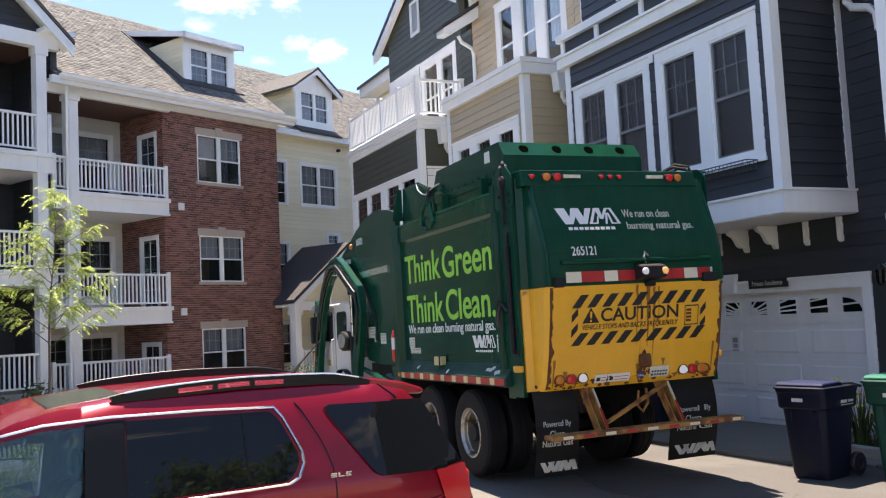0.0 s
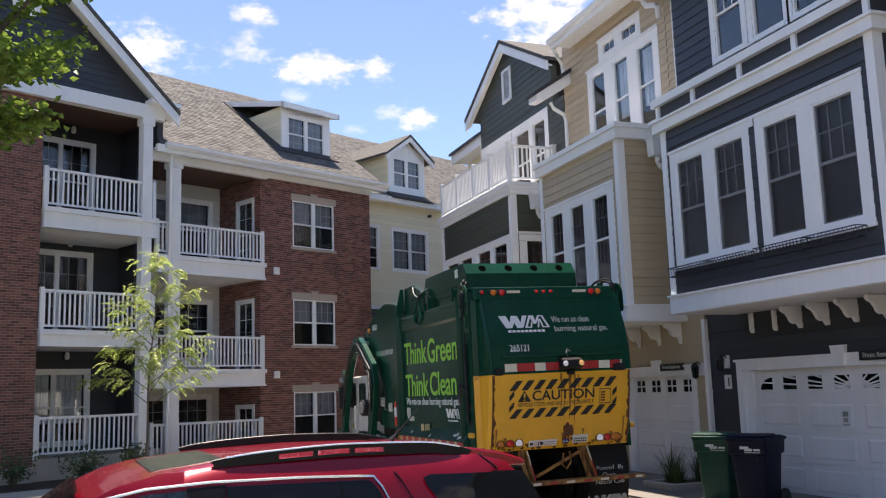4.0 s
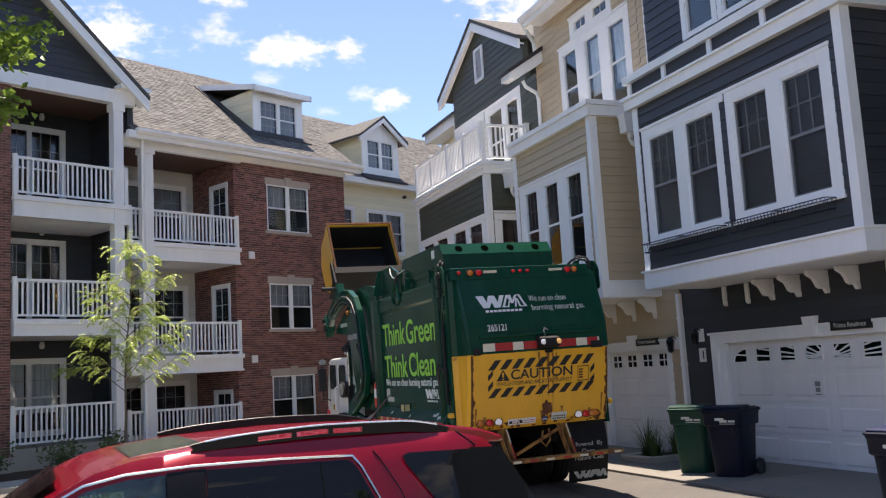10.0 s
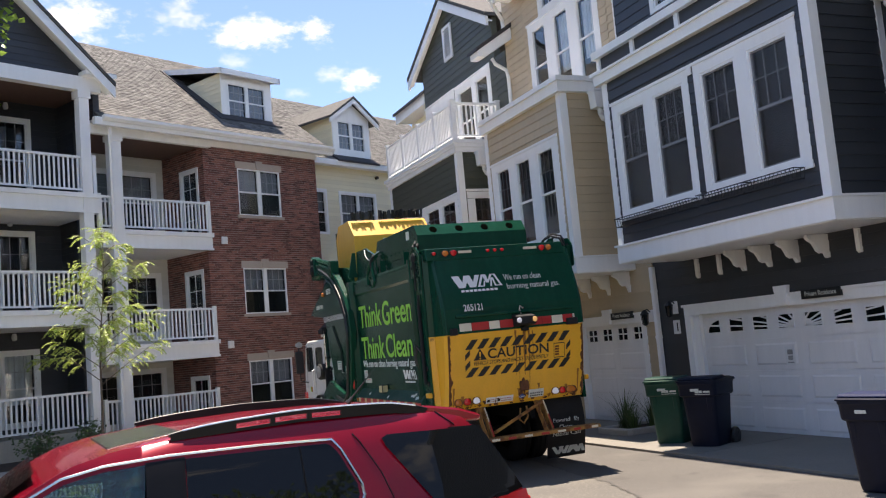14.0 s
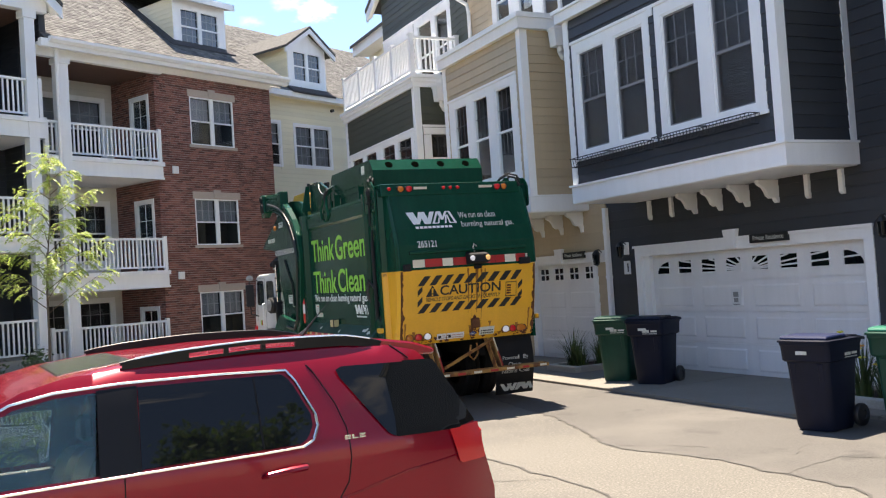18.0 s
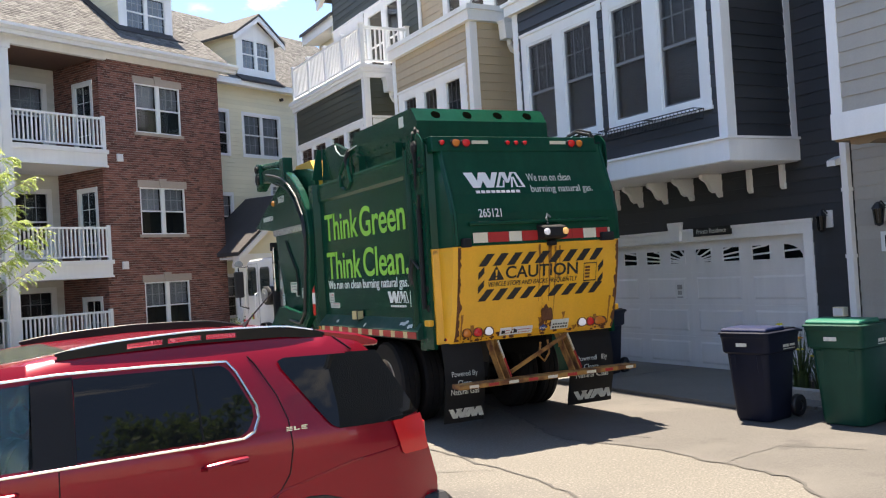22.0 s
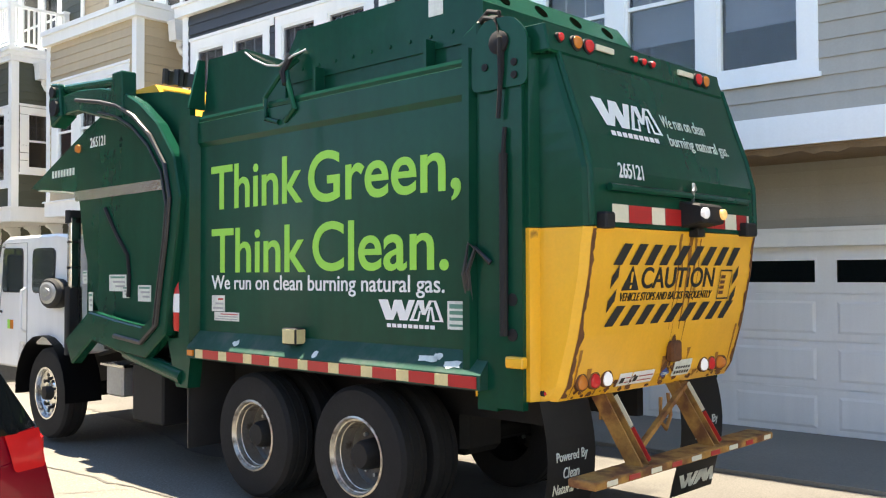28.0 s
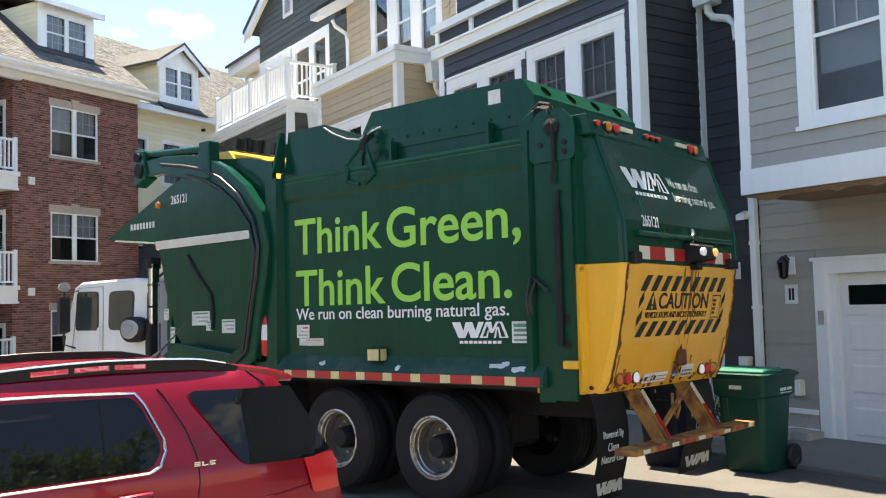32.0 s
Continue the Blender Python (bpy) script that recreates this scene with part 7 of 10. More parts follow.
    prism(bm2, [(0.28, 1.565), (0.66, 1.61), (0.66, 1.640), (0.48, 1.624), (0.28, 1.600)], 0.42, WID - 0.42, "y")
    part("sunroof", bm2, "paletint", t, bevel=0.006)
    bm2 = bmesh.new()
    tube(bm2, [(1.75, WID / 2, 1.66), (1.79, WID / 2, 1.70), (1.95, WID / 2, 1.86)], [0.02, 0.006, 0.003], 6)
    part("antenna", bm2, "black", t)
    # windscreen
    bm2 = bmesh.new()
    v = [bm2.verts.new(p) for p in ((-0.73, 0.22, 1.06), (-0.73, WID - 0.22, 1.06), (-0.06, WID - 0.34, 1.515), (-0.06, 0.34, 1.515))]
    bm2.faces.new(v)
    bmesh.ops.solidify(bm2, geom=bm2.faces[:], thickness=0.012)
    ws = part("windscreen", bm2, "tint", t)
    ws.location.z = 0.012
    # sill cladding and wheels
    bm2 = bmesh.new()
    box(bm2, -0.9, 1.5, -0.012, 0.06, 0.24, 0.42)
    part("sill_cladding", bm2, "plastic", t, bevel=0.02)
    for x in (-1.12, 1.75):
        for s in (0, 1):
            y = 0.1 if not s else WID - 0.1
            d = -1 if not s else 1
            bm2 = bmesh.new()
            mt = Matrix.Translation((x, y, 0.36))
            lathe(bm2, [(0.22, 0.1), (0.30, 0.105), (0.355, 0.08), (0.36, 0.0), (0.355, -0.08), (0.30, -0.105), (0.22, -0.1)], "y", 32, mt, cap=False)
            wheel = part("wheel", bm2, "rubber", t, smooth=True)
            bm2 = bmesh.new()
            lathe(bm2, [(0.0, d * 0.05), (0.06, d * 0.07), (0.2, d * 0.06), (0.225, d * 0.095)], "y", 32, mt)
            for j in range(6):
                w = j * math.pi / 3
                bar(bm2, (x + 0.05 * math.cos(w), y + d * 0.075, 0.36 + 0.05 * math.sin(w)), (x + 0.21 * math.cos(w), y + d * 0.085, 0.36 + 0.21 * math.sin(w)), 0.05, 0.03)
            part("rim", bm2, "alu", wheel)
    bm2 = bmesh.new()
    for x in (-1.12, 1.75):
        lathe(bm2, [(0.0, -0.005), (0.42, -0.005), (0.43, 0.02), (0.0, 0.02)], "y", 28, Matrix.Translation((x, 0.0, 0.36)))
    part("wheel_arch", bm2, "plastic", t)
    # front face
    bm2 = bmesh.new()
    box(bm2, -2.09, -1.97, 0.5, WID - 0.5, 0.55, 0.85)
    part("grille", bm2, "chrome", t, bevel=0.02)
    for y0 in (0.16, WID - 0.46):
        bm2 = bmesh.new()
        box(bm2, -2.05, -1.83, y0, y0 + 0.3, 0.72, 0.9)
        part("headlamp", bm2, "decal", t, bevel=0.03)
    bm2 = bmesh.new()
    box(bm2, -0.52, -0.34, -0.2, -0.02, 1.06, 1.2)
    part("wing_mirror", bm2, "suvred", t, bevel=0.03)
    return t


suv()
TRUCK_ROWS = [
    (0.0, 6.10, 8.17, 0.070, -2.76, -0.57, -0.43),
    (0.5, 6.12, 8.79, 0.056, -2.46, -0.61, -0.52),
    (1.0, 6.10, 9.47, 0.033, -2.00, -0.58, -0.61),
    (1.5, 6.08, 10.21, 0.020, -1.79, -0.40, -0.63),
    (2.0, 6.09, 10.98, 0.013, -1.55, -0.24, -0.76),
    (2.5, 6.10, 11.65, 0.000, -1.44, -0.18, -0.83),
    (3.0, 6.08, 12.08, -0.006, -1.26, -0.11, -0.85),
    (3.5, 6.08, 12.25, -0.006, -1.15, -0.10, -0.96),
    (5.5, 6.09, 12.25, -0.007, -1.23, -0.08, -1.02),
    (6.0, 6.11, 12.27, -0.004, -1.19, -0.05, -1.03),
    (6.5, 6.10, 12.24, -0.016, -1.18, 0.04, -0.95),
    (7.0, 6.08, 12.21, -0.013, -1.10, 0.03, -0.98),
    (7.5, 6.08, 12.22, -0.011, -1.32, 0.08, -0.99),
    (8.0, 6.07, 12.20, -0.019, -1.28, 0.10, -1.04),
    (8.5, 6.08, 12.24, -0.021, -1.27, 0.13, -1.05),
    (9.0, 6.08, 12.23, -0.021, -1.28, 0.10, -1.04),
    (9.5, 6.09, 12.23, -0.024, -1.26, 0.09, -1.01),
    (10.0, 6.08, 12.22, -0.025, -1.30, 0.10, -1.01),
    (10.5, 6.09, 12.24, -0.027, -1.19, 0.12, -1.00),
    (11.0, 6.10, 12.26, -0.028, -1.20, 0.17, -0.99),
    (11.5, 6.10, 12.27, -0.033, -1.24, 0.21, -0.95),
    (12.0, 6.08, 12.23, -0.036, -1.48, 0.28, -0.93),
    (12.5, 6.08, 12.23, -0.049, -1.30, 0.33, -0.87),
    (13.0, 6.08, 12.24, -0.047, -1.22, 0.31, -0.86),
    (13.5, 6.08, 12.24, -0.042, -1.21, 0.30, -0.78),
    (15.5, 6.08, 12.30, -0.046, -1.41, 0.23, -0.72),
    (16.0, 6.07, 12.28, -0.050, -1.30, 0.19, -0.63),
    (16.5, 6.07, 12.28, -0.050, -1.24, 0.18, -0.57),
    (17.0, 6.06, 12.27, -0.053, -1.26, 0.17, -0.59),
    (17.5, 6.06, 12.26, -0.053, -1.23, 0.16, -0.55),
    (18.0, 6.05, 12.23, -0.055, -1.13, 0.20, -0.40),
    (18.5, 6.04, 12.10, -0.057, -1.35, 0.21, -0.37),
    (19.0, 6.01, 11.82, -0.057, -1.32, 0.19, -0.33),
    (19.5, 6.04, 11.52, -0.050, -1.44, 0.17, -0.33),
    (20.0, 6.02, 11.09, -0.041, -1.54, 0.11, -0.34),
    (20.5, 6.01, 10.60, -0.036, -1.67, 0.05, -0.37),
    (21.0, 6.02, 10.10, -0.026, -1.82, -0.05, -0.29),
    (21.5, 6.04, 9.58, -0.011, -1.65, -0.15, -0.18),
    (22.0, 6.03, 9.00, 0.000, -1.78, -0.27, -0.11),
    (22.5, 6.04, 8.43, 0.020, -2.08, -0.32, 0.12),
    (23.0, 6.03, 7.91, 0.035, -2.74, -0.38, 0.34),
    (23.5, 5.99, 7.32, 0.040, -3.41, -0.45, 0.33),
    (24.0, 5.99, 6.77, 0.050, -3.44, -0.48, 0.24),
    (24.5, 5.98, 6.20, 0.059, -3.61, -0.45, 0.27),
    (25.0, 5.98, 5.64, 0.066, -3.59, -0.47, 0.20),
    (25.5, 5.99, 5.09, 0.059, -3.64, -0.27, 0.24),
    (27.5, 5.94, 3.19, 0.035, -2.62, -0.04, 0.10),
    (28.0, 5.93, 3.08, 0.032, -2.58, 0.08, 0.16),
    (28.5, 5.93, 3.09, 0.040, -2.68, 0.04, 0.14),
    (29.0, 5.92, 3.12, 0.045, -2.77, -0.01, 0.12),
    (29.5, 5.97, 3.32, 0.046, -1.75, -0.01, 0.25),
    (30.0, 6.02, 3.62, 0.053, -0.18, -0.11, 0.30),
    (30.5, 6.12, 4.03, 0.055, 2.62, -0.13, 0.50),
    (31.0, 6.21, 4.54, 0.060, 6.07, -0.26, 0.64),
    (31.5, 6.29, 5.19, 0.063, 10.58, -0.34, 0.75),
    (32.0, 6.34, 5.93, 0.059, 16.11, -0.35, 0.78),
]
import itertools


# ---- front-loading refuse truck: local x to its right, y forward, z up; origin on the ground under the tailgate ----
truck = thing("garbage_truck", pose(6.35, 8.6, 0), "dark green and yellow front-loading garbage truck with a white cab", "truck")
PIVOT = Vector((0.0, 5.8, 1.05))
TAIL = [(1.05, 0.06), (1.2, 0.0), (1.5, -0.09), (1.9, -0.17), (2.28, -0.21), (2.6, -0.20), (2.9, -0.14), (3.2, -0.03), (3.46, 0.07)]


def tail_y(z):
    return float(np.interp(z, [p[0] for p in TAIL], [p[1] for p in TAIL]))


def sheet(name, x0, x1, z0, z1, mat, parent=truck, off=0.004, rows=10, label=""):
    """A flat marking laid on the curved tailgate."""
    bm = bmesh.new()
    k = max(1, min(rows, int((z1 - z0) / 0.05)))
    prev = None
    for i in range(k + 1):
        z = z0 + (z1 - z0) * i / k
        cur = (bm.verts.new((x0, tail_y(z) - off, z)), bm.verts.new((x1, tail_y(z) - off, z)))
        if prev:
            bm.faces.new((prev[0], prev[1], cur[1], cur[0]))
        prev = cur
    return part(name, bm, mat, parent, label)


def slant(name, pts, mat, parent=truck, off=0.005):
    """A four-sided marking on the tailgate, corners as (x, z)."""
    bm = bmesh.new()
    bm.faces.new([bm.verts.new((x, tail_y(z) - off, z)) for x, z in pts])
    return part(name, bm, mat, parent)


def rear_text(name, body, x0, x1, z0, z1, mat, parent=truck, lean=0.0, weight=0.008):
    place = Matrix(((1, 0, 0, x0), (0, 0, -1, -0.004), (0, 1, 0, z0), (0, 0, 0, 1)))
    ob = lettering(name, body, x1 - x0, z1 - z0, mat, parent, place, lean=lean, weight=weight)
    for v in ob.data.vertices:
        v.co.y += tail_y(v.co.z)
    return ob


def side_text(name, body, y0, y1, z0, z1, mat, x=-1.1925, parent=truck, lean=0.0, weight=0.0):
    """y0 is the front end of the line."""
    place = Matrix(((0, 0, -1, x), (-1, 0, 0, y0), (0, 1, 0, z0), (0, 0, 0, 1)))
    return lettering(name, body, y0 - y1, z1 - z0, mat, parent, place, lean=lean, weight=weight)


def emblem(x0, x1, z0, z1, on_tail=True, x=-1.193, mat="decal", y0=0.0):
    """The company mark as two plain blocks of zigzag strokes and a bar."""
    w, h = x1 - x0, z1 - z0
    lift = itertools.count()

    def quad(name, pts, m):
        up = 0.006 + 0.0003 * next(lift)
        q = [(x0 + a * w, z0 + b * h) for a, b in pts]
        bm = bmesh.new()
        if on_tail:
            vs = [bm.verts.new((p, tail_y(z) - up, z)) for p, z in q]
        else:
            vs = [bm.verts.new((x + 0.006 - up, y0 - p, z)) for p, z in q]
        bm.faces.new(vs)
        part(name, bm, m, truck)
    quad("emblem", [(0.0, 1.0), (0.15, 1.0), (0.205, 0.60), (0.25, 1.0), (0.37, 1.0), (0.42, 0.60), (0.475, 1.0), (0.57, 1.0), (0.455, 0.28), (0.335, 0.28), (0.295, 0.60), (0.235, 0.28), (0.115, 0.28)], mat)
    for pts in ([(0.49, 0.28), (0.535, 0.28), (0.65, 1.0), (0.605, 1.0)], [(0.61, 1.0), (0.70, 1.0), (0.725, 0.5), (0.675, 0.5)], [(0.685, 0.5), (0.725, 0.5), (0.83, 1.0), (0.78, 1.0)], [(0.49, 0.28), (0.62, 0.28), (0.62, 0.34), (0.49, 0.34)], [(0.60, 0.28), (0.63, 0.28), (0.66, 0.62), (0.635, 0.62)], [(0.80, 1.0), (0.88, 1.0), (0.88, 0.95), (0.81, 0.95)], [(0.84, 1.0), (0.885, 1.0), (0.99, 0.28), (0.945, 0.28)], [(0.86, 0.28), (0.98, 0.28), (0.98, 0.33), (0.86, 0.33)], [(0.74, 0.28), (0.775, 0.28), (0.81, 0.78), (0.78, 0.78)], [(0.835, 0.28), (0.87, 0.28), (0.83, 0.78), (0.80, 0.78)]):
        quad("emblem_line", pts, mat)
    for k in range(9):
        quad("emblem_bar", [(0.14 + 0.083 * k, 0.02), (0.205 + 0.083 * k, 0.02), (0.205 + 0.083 * k, 0.15), (0.14 + 0.083 * k, 0.15)], mat)


def lamp_round(x, z, r, mat, y=None, name="lamp", bezel="under"):
    y = tail_y(z) if y is None else y
    bm = bmesh.new()
    lathe(bm, [(r * 1.22, 0.01), (r * 1.22, -0.012), (r, -0.016), (r, -0.008)], "y", 18, Matrix.Translation((x, y, z)))
    b = part("lamp_bezel", bm, bezel, truck)
    bm = bmesh.new()
    lathe(bm, [(r, -0.006), (r * 0.9, -0.02), (r * 0.5, -0.028), (0.0, -0.03)], "y", 18, Matrix.Translation((x, y, z)))
    part(name, bm, mat, b, smooth=True)


def rounded(outline, r):
    """The same polygon with its corners cut round."""
    out = []
    n = len(outline)
    for k in range(n):
        p, q, t = (Vector(outline[i % n]) for i in (k - 1, k, k + 1))
        a = q + (p - q).normalized() * min(r, (p - q).length * 0.45)
        b = q + (t - q).normalized() * min(r, (t - q).length * 0.45)
        for f in (0.0, 0.33, 0.67, 1.0):
            u = a.lerp(q, f).lerp(q.lerp(b, f), f)
            out.append((u.x, u.y))
    return out


def tailgate():
    bm = bmesh.new()
    zs = [1.05, 1.12, 1.2, 1.35, 1.5, 1.7, 1.9, 2.1, 2.28]
    zg = [2.285, 2.45, 2.6, 2.75, 2.9, 3.05, 3.2, 3.33, 3.46]

    def shell(zz, mat, name):
        bm = bmesh.new()
        prev = None
        for z in zz:
            y = tail_y(z)
            cur = [bm.verts.new(p) for p in ((-1.24, 0.62, z), (-1.24, 0.17, z), (-1.15, 0.15, z), (-1.125, min(0.14, y + 0.05), z), (-1.085, y, z), (1.165, y, z), (1.205, min(0.14, y + 0.05), z), (1.225, 0.15, z), (1.24, 0.17, z), (1.24, 0.62, z))]
            if prev:
                for i in range(9):
                    bm.faces.new((prev[i], prev[i + 1], cur[i + 1], cur[i]))
            else:
                bm.faces.new(cur[::-1])
            prev = cur
        bm.faces.new(prev)
        bmesh.ops.recalc_face_normals(bm, faces=bm.faces[:])
        return part(name, bm, mat, truck)
    shell(zs, "tyellow", "tailgate_lower")
    shell(zg, "tgreen", "tailgate_upper")
    # edge ribs down both sides of the bulge
    for s in (-1, 1):
        bm = bmesh.new()
        e = -1.09 if s < 0 else 1.17
        tube(bm, [(e, tail_y(z) + 0.005, z) for z in (2.29, 2.6, 2.9, 3.2, 3.42)], 0.022, 8)
        part("edge_rib", bm, "tgreen", truck, smooth=True)
        bm = bmesh.new()
        pr = random.Random(3 + s)
        prev = None
        for i in range(44):
            z = 1.08 + 1.18 * i / 43
            w = 0.014 + (0.045 if z < 1.75 else 0.025) * pr.random() ** 1.5
            e = -1.07 if s < 0 else 1.15
            cur = (bm.verts.new((e - min(w, 0.014) * s * -1 if s > 0 else e - 0.014, tail_y(z) - 0.004, z)), bm.verts.new((e + (w if s < 0 else -w), tail_y(z) - 0.004, z)))
            if prev:
                bm.faces.new((prev[0], prev[1], cur[1], cur[0]))
            prev = cur
        part("rust_edge", bm, "rust", truck, "rust along the edge of the yellow tailgate")
    # light bar
    bm = bmesh.new()
    prism(bm, [(0.02, 3.36), (0.45, 3.36), (0.45, 3.60), (0.06, 3.60)], -1.22, 1.1, "x")
    part("light_bar", bm, "tgreen", truck, bevel=0.012)
    for x, m, r in ((-1.08, "redlamp", 0.035), (-0.88, "amber", 0.055), (-0.74, "redlamp", 0.055), (-0.16, "redlamp", 0.03), (-0.04, "redlamp", 0.03), (0.08, "redlamp", 0.03), (0.75, "redlamp", 0.055), (0.88, "amber", 0.055)):
        lamp_round(x, 3.47, r, m, 0.035)
    for x0, x1 in ((-0.66, -0.44), (0.44, 0.66)):
        bm = bmesh.new()
        box(bm, x0, x1, 0.02, 0.036, 3.45, 3.50)
        part("reflector", bm, "whitetape", truck)
    bm = bmesh.new()
    box(bm, -1.12, -1.075, 0.112, 0.127, 2.89, 3.36)
    part("reflector", bm, "whitetape", truck)
    # reflecting strip, rail and work lamp
    xs = [-0.87, -0.67, -0.38, -0.2, 0.12, 0.5, 0.66, 0.86, 1.0, 1.02]
    cols = ["whitetape", "redtape", "whitetape", "redtape", "redtape", "redtape", "whitetape", "redtape", "whitetape"]
    for a, b, c in zip(xs, xs[1:], cols):
        sheet("reflector", a + 0.002, b - 0.002, 2.31, 2.41, c, off=0.012)
    bm = bmesh.new()
    tube(bm, [(-0.92, tail_y(2.5) - 0.03, 2.5), (1.0, tail_y(2.5) - 0.03, 2.5)], 0.022, 8)
    part("grab_rail", bm, "tgreen", truck)
    for s in (-1, 1):
        bm = bmesh.new()
        box(bm, s * 0.98 - 0.06, s * 0.98 + 0.06, tail_y(2.34) - 0.07, tail_y(2.34) + 0.02, 2.26, 2.36)
        part("latch", bm, "under", truck, bevel=0.012)
    bm = bmesh.new()
    prism(bm, [(tail_y(2.4) + 0.02, 2.47), (tail_y(2.4) - 0.16, 2.44), (tail_y(2.4) - 0.18, 2.33), (tail_y(2.4) + 0.02, 2.30)], 0.02, 0.33, "x")
    work = part("work_lamp", bm, "under", truck, bevel=0.012)
    for x, m in ((0.05, "clear"), (0.30, "warm")):
        bm = bmesh.new()
        lathe(bm, [(0.034, 0.0), (0.034, -0.03), (0.024, -0.04), (0.0, -0.044)], "y", 14, Matrix.Translation((x, tail_y(2.4) - 0.16, 2.385)))
        part("lens", bm, m, work, smooth=True)
    bm = bmesh.new()
    tube(bm, [(0.16, tail_y(2.5) - 0.03, 2.47), (0.13, tail_y(2.5) - 0.05, 2.53), (0.15, tail_y(2.5) - 0.04, 2.57), (0.2, tail_y(2.5) - 0.03, 2.54)], 0.012, 6)
    part("hook", bm, "steel", truck)
    bm = bmesh.new()
    box(bm, 0.14, 0.24, tail_y(2.25) - 0.08, tail_y(2.25), 2.21, 2.30)
    part("catch", bm, "under", truck, bevel=0.01)
    # rust runs below the lamp and catch
    rg = random.Random(9)
    for x, z0, z1, w in ((0.19, 1.5, 2.25, 0.034), (0.27, 1.3, 2.2, 0.018), (0.05, 1.5, 2.25, 0.018), (0.10, 1.42, 2.1, 0.010), (0.33, 1.75, 2.2, 0.010), (-1.0, 1.07, 1.42, 0.018), (1.05, 1.08, 1.5, 0.020), (0.42, 1.28, 1.36, 0.03), (0.12, 1.1, 1.32, 0.06), (0.2, 1.9, 2.25, 0.025), (-0.85, 1.08, 1.3, 0.03), (-0.7, 1.06, 1.2, 0.025), (0.9, 1.1, 1.3, 0.03), (-0.3, 1.06, 1.14, 0.03), (0.6, 1.1, 1.18, 0.04)):
        bm = bmesh.new()
        prev = None
        for i in range(14):
            z = z1 + (z0 - z1) * i / 13
            ww = w * (1 - i / 15) * rg.uniform(0.75, 1.05)
            xx = x + rg.uniform(-0.004, 0.004)
            cur = (bm.verts.new((xx - ww, tail_y(z) - 0.0040, z)), bm.verts.new((xx + ww, tail_y(z) - 0.0040, z)))
            if prev:
                bm.faces.new((prev[0], prev[1], cur[1], cur[0]))
            prev = cur
        part("rust_run", bm, "runs", truck, "thin rust run on the yellow paint")
    # blotches of rust along the lower edge and under the lamp
    for _ in range(54):
        x, z = rg.uniform(-1.02, 1.08), 1.07 + 0.17 * rg.random() ** 2
        if rg.random() < 0.25:
            x, z = 0.16 + rg.gauss(0, 0.05), rg.uniform(1.2, 1.5)
        r = rg.uniform(0.012, 0.04)
        bm = bmesh.new()
        bm.faces.new([bm.verts.new((x + r * rg.uniform(0.5, 1.2) * math.cos(q * 0.785), tail_y(z + r * 0.7 * math.sin(q * 0.785)) - 0.0065, max(1.06, z + r * rg.uniform(0.5, 1.2) * math.sin(q * 0.785)))) for q in range(8)])
        part("rust_spot", bm, "rust", truck)
    bm = bmesh.new()
    box(bm, 0.1, 0.24, tail_y(1.33) - 0.06, tail_y(1.33), 1.28, 1.42)
    part("tow_catch", bm, "rust", truck, bevel=0.015)
    # lamps in the lower edge, plate, labels
    for x, m in ((-0.92, "amber"), (-0.77, "redlamp"), (-0.62, "clear"), (0.70, "clear"), (0.83, "redlamp"), (0.96, "amber")):
        lamp_round(x, 1.21, 0.058, m, tail_y(1.21) - 0.004, bezel="rust")
    lamp_round(-1.12, 1.13, 0.032, "redlamp", 0.14)
    sheet("number_plate", 0.25, 0.50, 1.14, 1.28, "decal_old", off=0.012)
    for k in range(6):
        sheet("plate_mark", 0.275 + 0.036 * k, 0.30 + 0.036 * k, 1.165, 1.235, "ink", off=0.015)
    for a, b in ((-0.46, -0.3), (-0.29, 0.0)):
        sheet("label_plate", a, b, 1.12, 1.24, "decal", off=0.008)
        sheet("label_mark", a + 0.02, a + 0.07, 1.15, 1.21, "ink", off=0.011)
        sheet("label_line", a + 0.08, b - 0.02, 1.2, 1.21, "redtape", off=0.011)
        sheet("label_line", a + 0.08, b - 0.02, 1.15, 1.16, "redtape", off=0.011)
    slant("fuel_diamond", [(0.08, 1.19), (0.145, 1.14), (0.21, 1.19), (0.145, 1.24)], "bluedecal", off=0.01)
    rear_text("fuel_lettering", "CNG", 0.105, 0.185, 1.172, 1.207, "decal").location.y = -0.008
    # caution panel
    cz = [1.55, 1.685, 1.958, 2.10]
    n = 9
    for row, (za, zb) in enumerate(((cz[2], cz[3]), (cz[0], cz[1]))):
        for k in range(n):
            x = -0.80 + 1.74 * k / n
            sh = 0.12
            slant("stripe", [(x, za), (x + 0.105, za), (x + 0.105 + sh, zb), (x + sh, zb)], "ink")
    for zz in (1.70, 1.86):
        slant("stripe", [(-0.80, zz - 0.06), (-0.80, zz + 0.02), (-0.72, zz + 0.10), (-0.72, zz + 0.02)], "ink")
        slant("stripe", [(0.90, zz - 0.06), (0.90, zz + 0.02), (0.97, zz + 0.10), (0.97, zz + 0.02)], "ink")
    slant("warning_triangle", [(-0.665, 1.788), (-0.445, 1.788), (-0.55, 1.95), (-0.56, 1.95)], "ink")
    slant("exclamation", [(-0.566, 1.84), (-0.544, 1.84), (-0.540, 1.912), (-0.570, 1.912)], "tyellow", off=0.007)
    slant("exclamation", [(-0.566, 1.80), (-0.544, 1.80), (-0.544, 1.822), (-0.566, 1.822)], "tyellow", off=0.007)
    rear_text("caution_lettering", "CAUTION", -0.425, 0.585, 1.797, 1.945, "ink", weight=0.014)
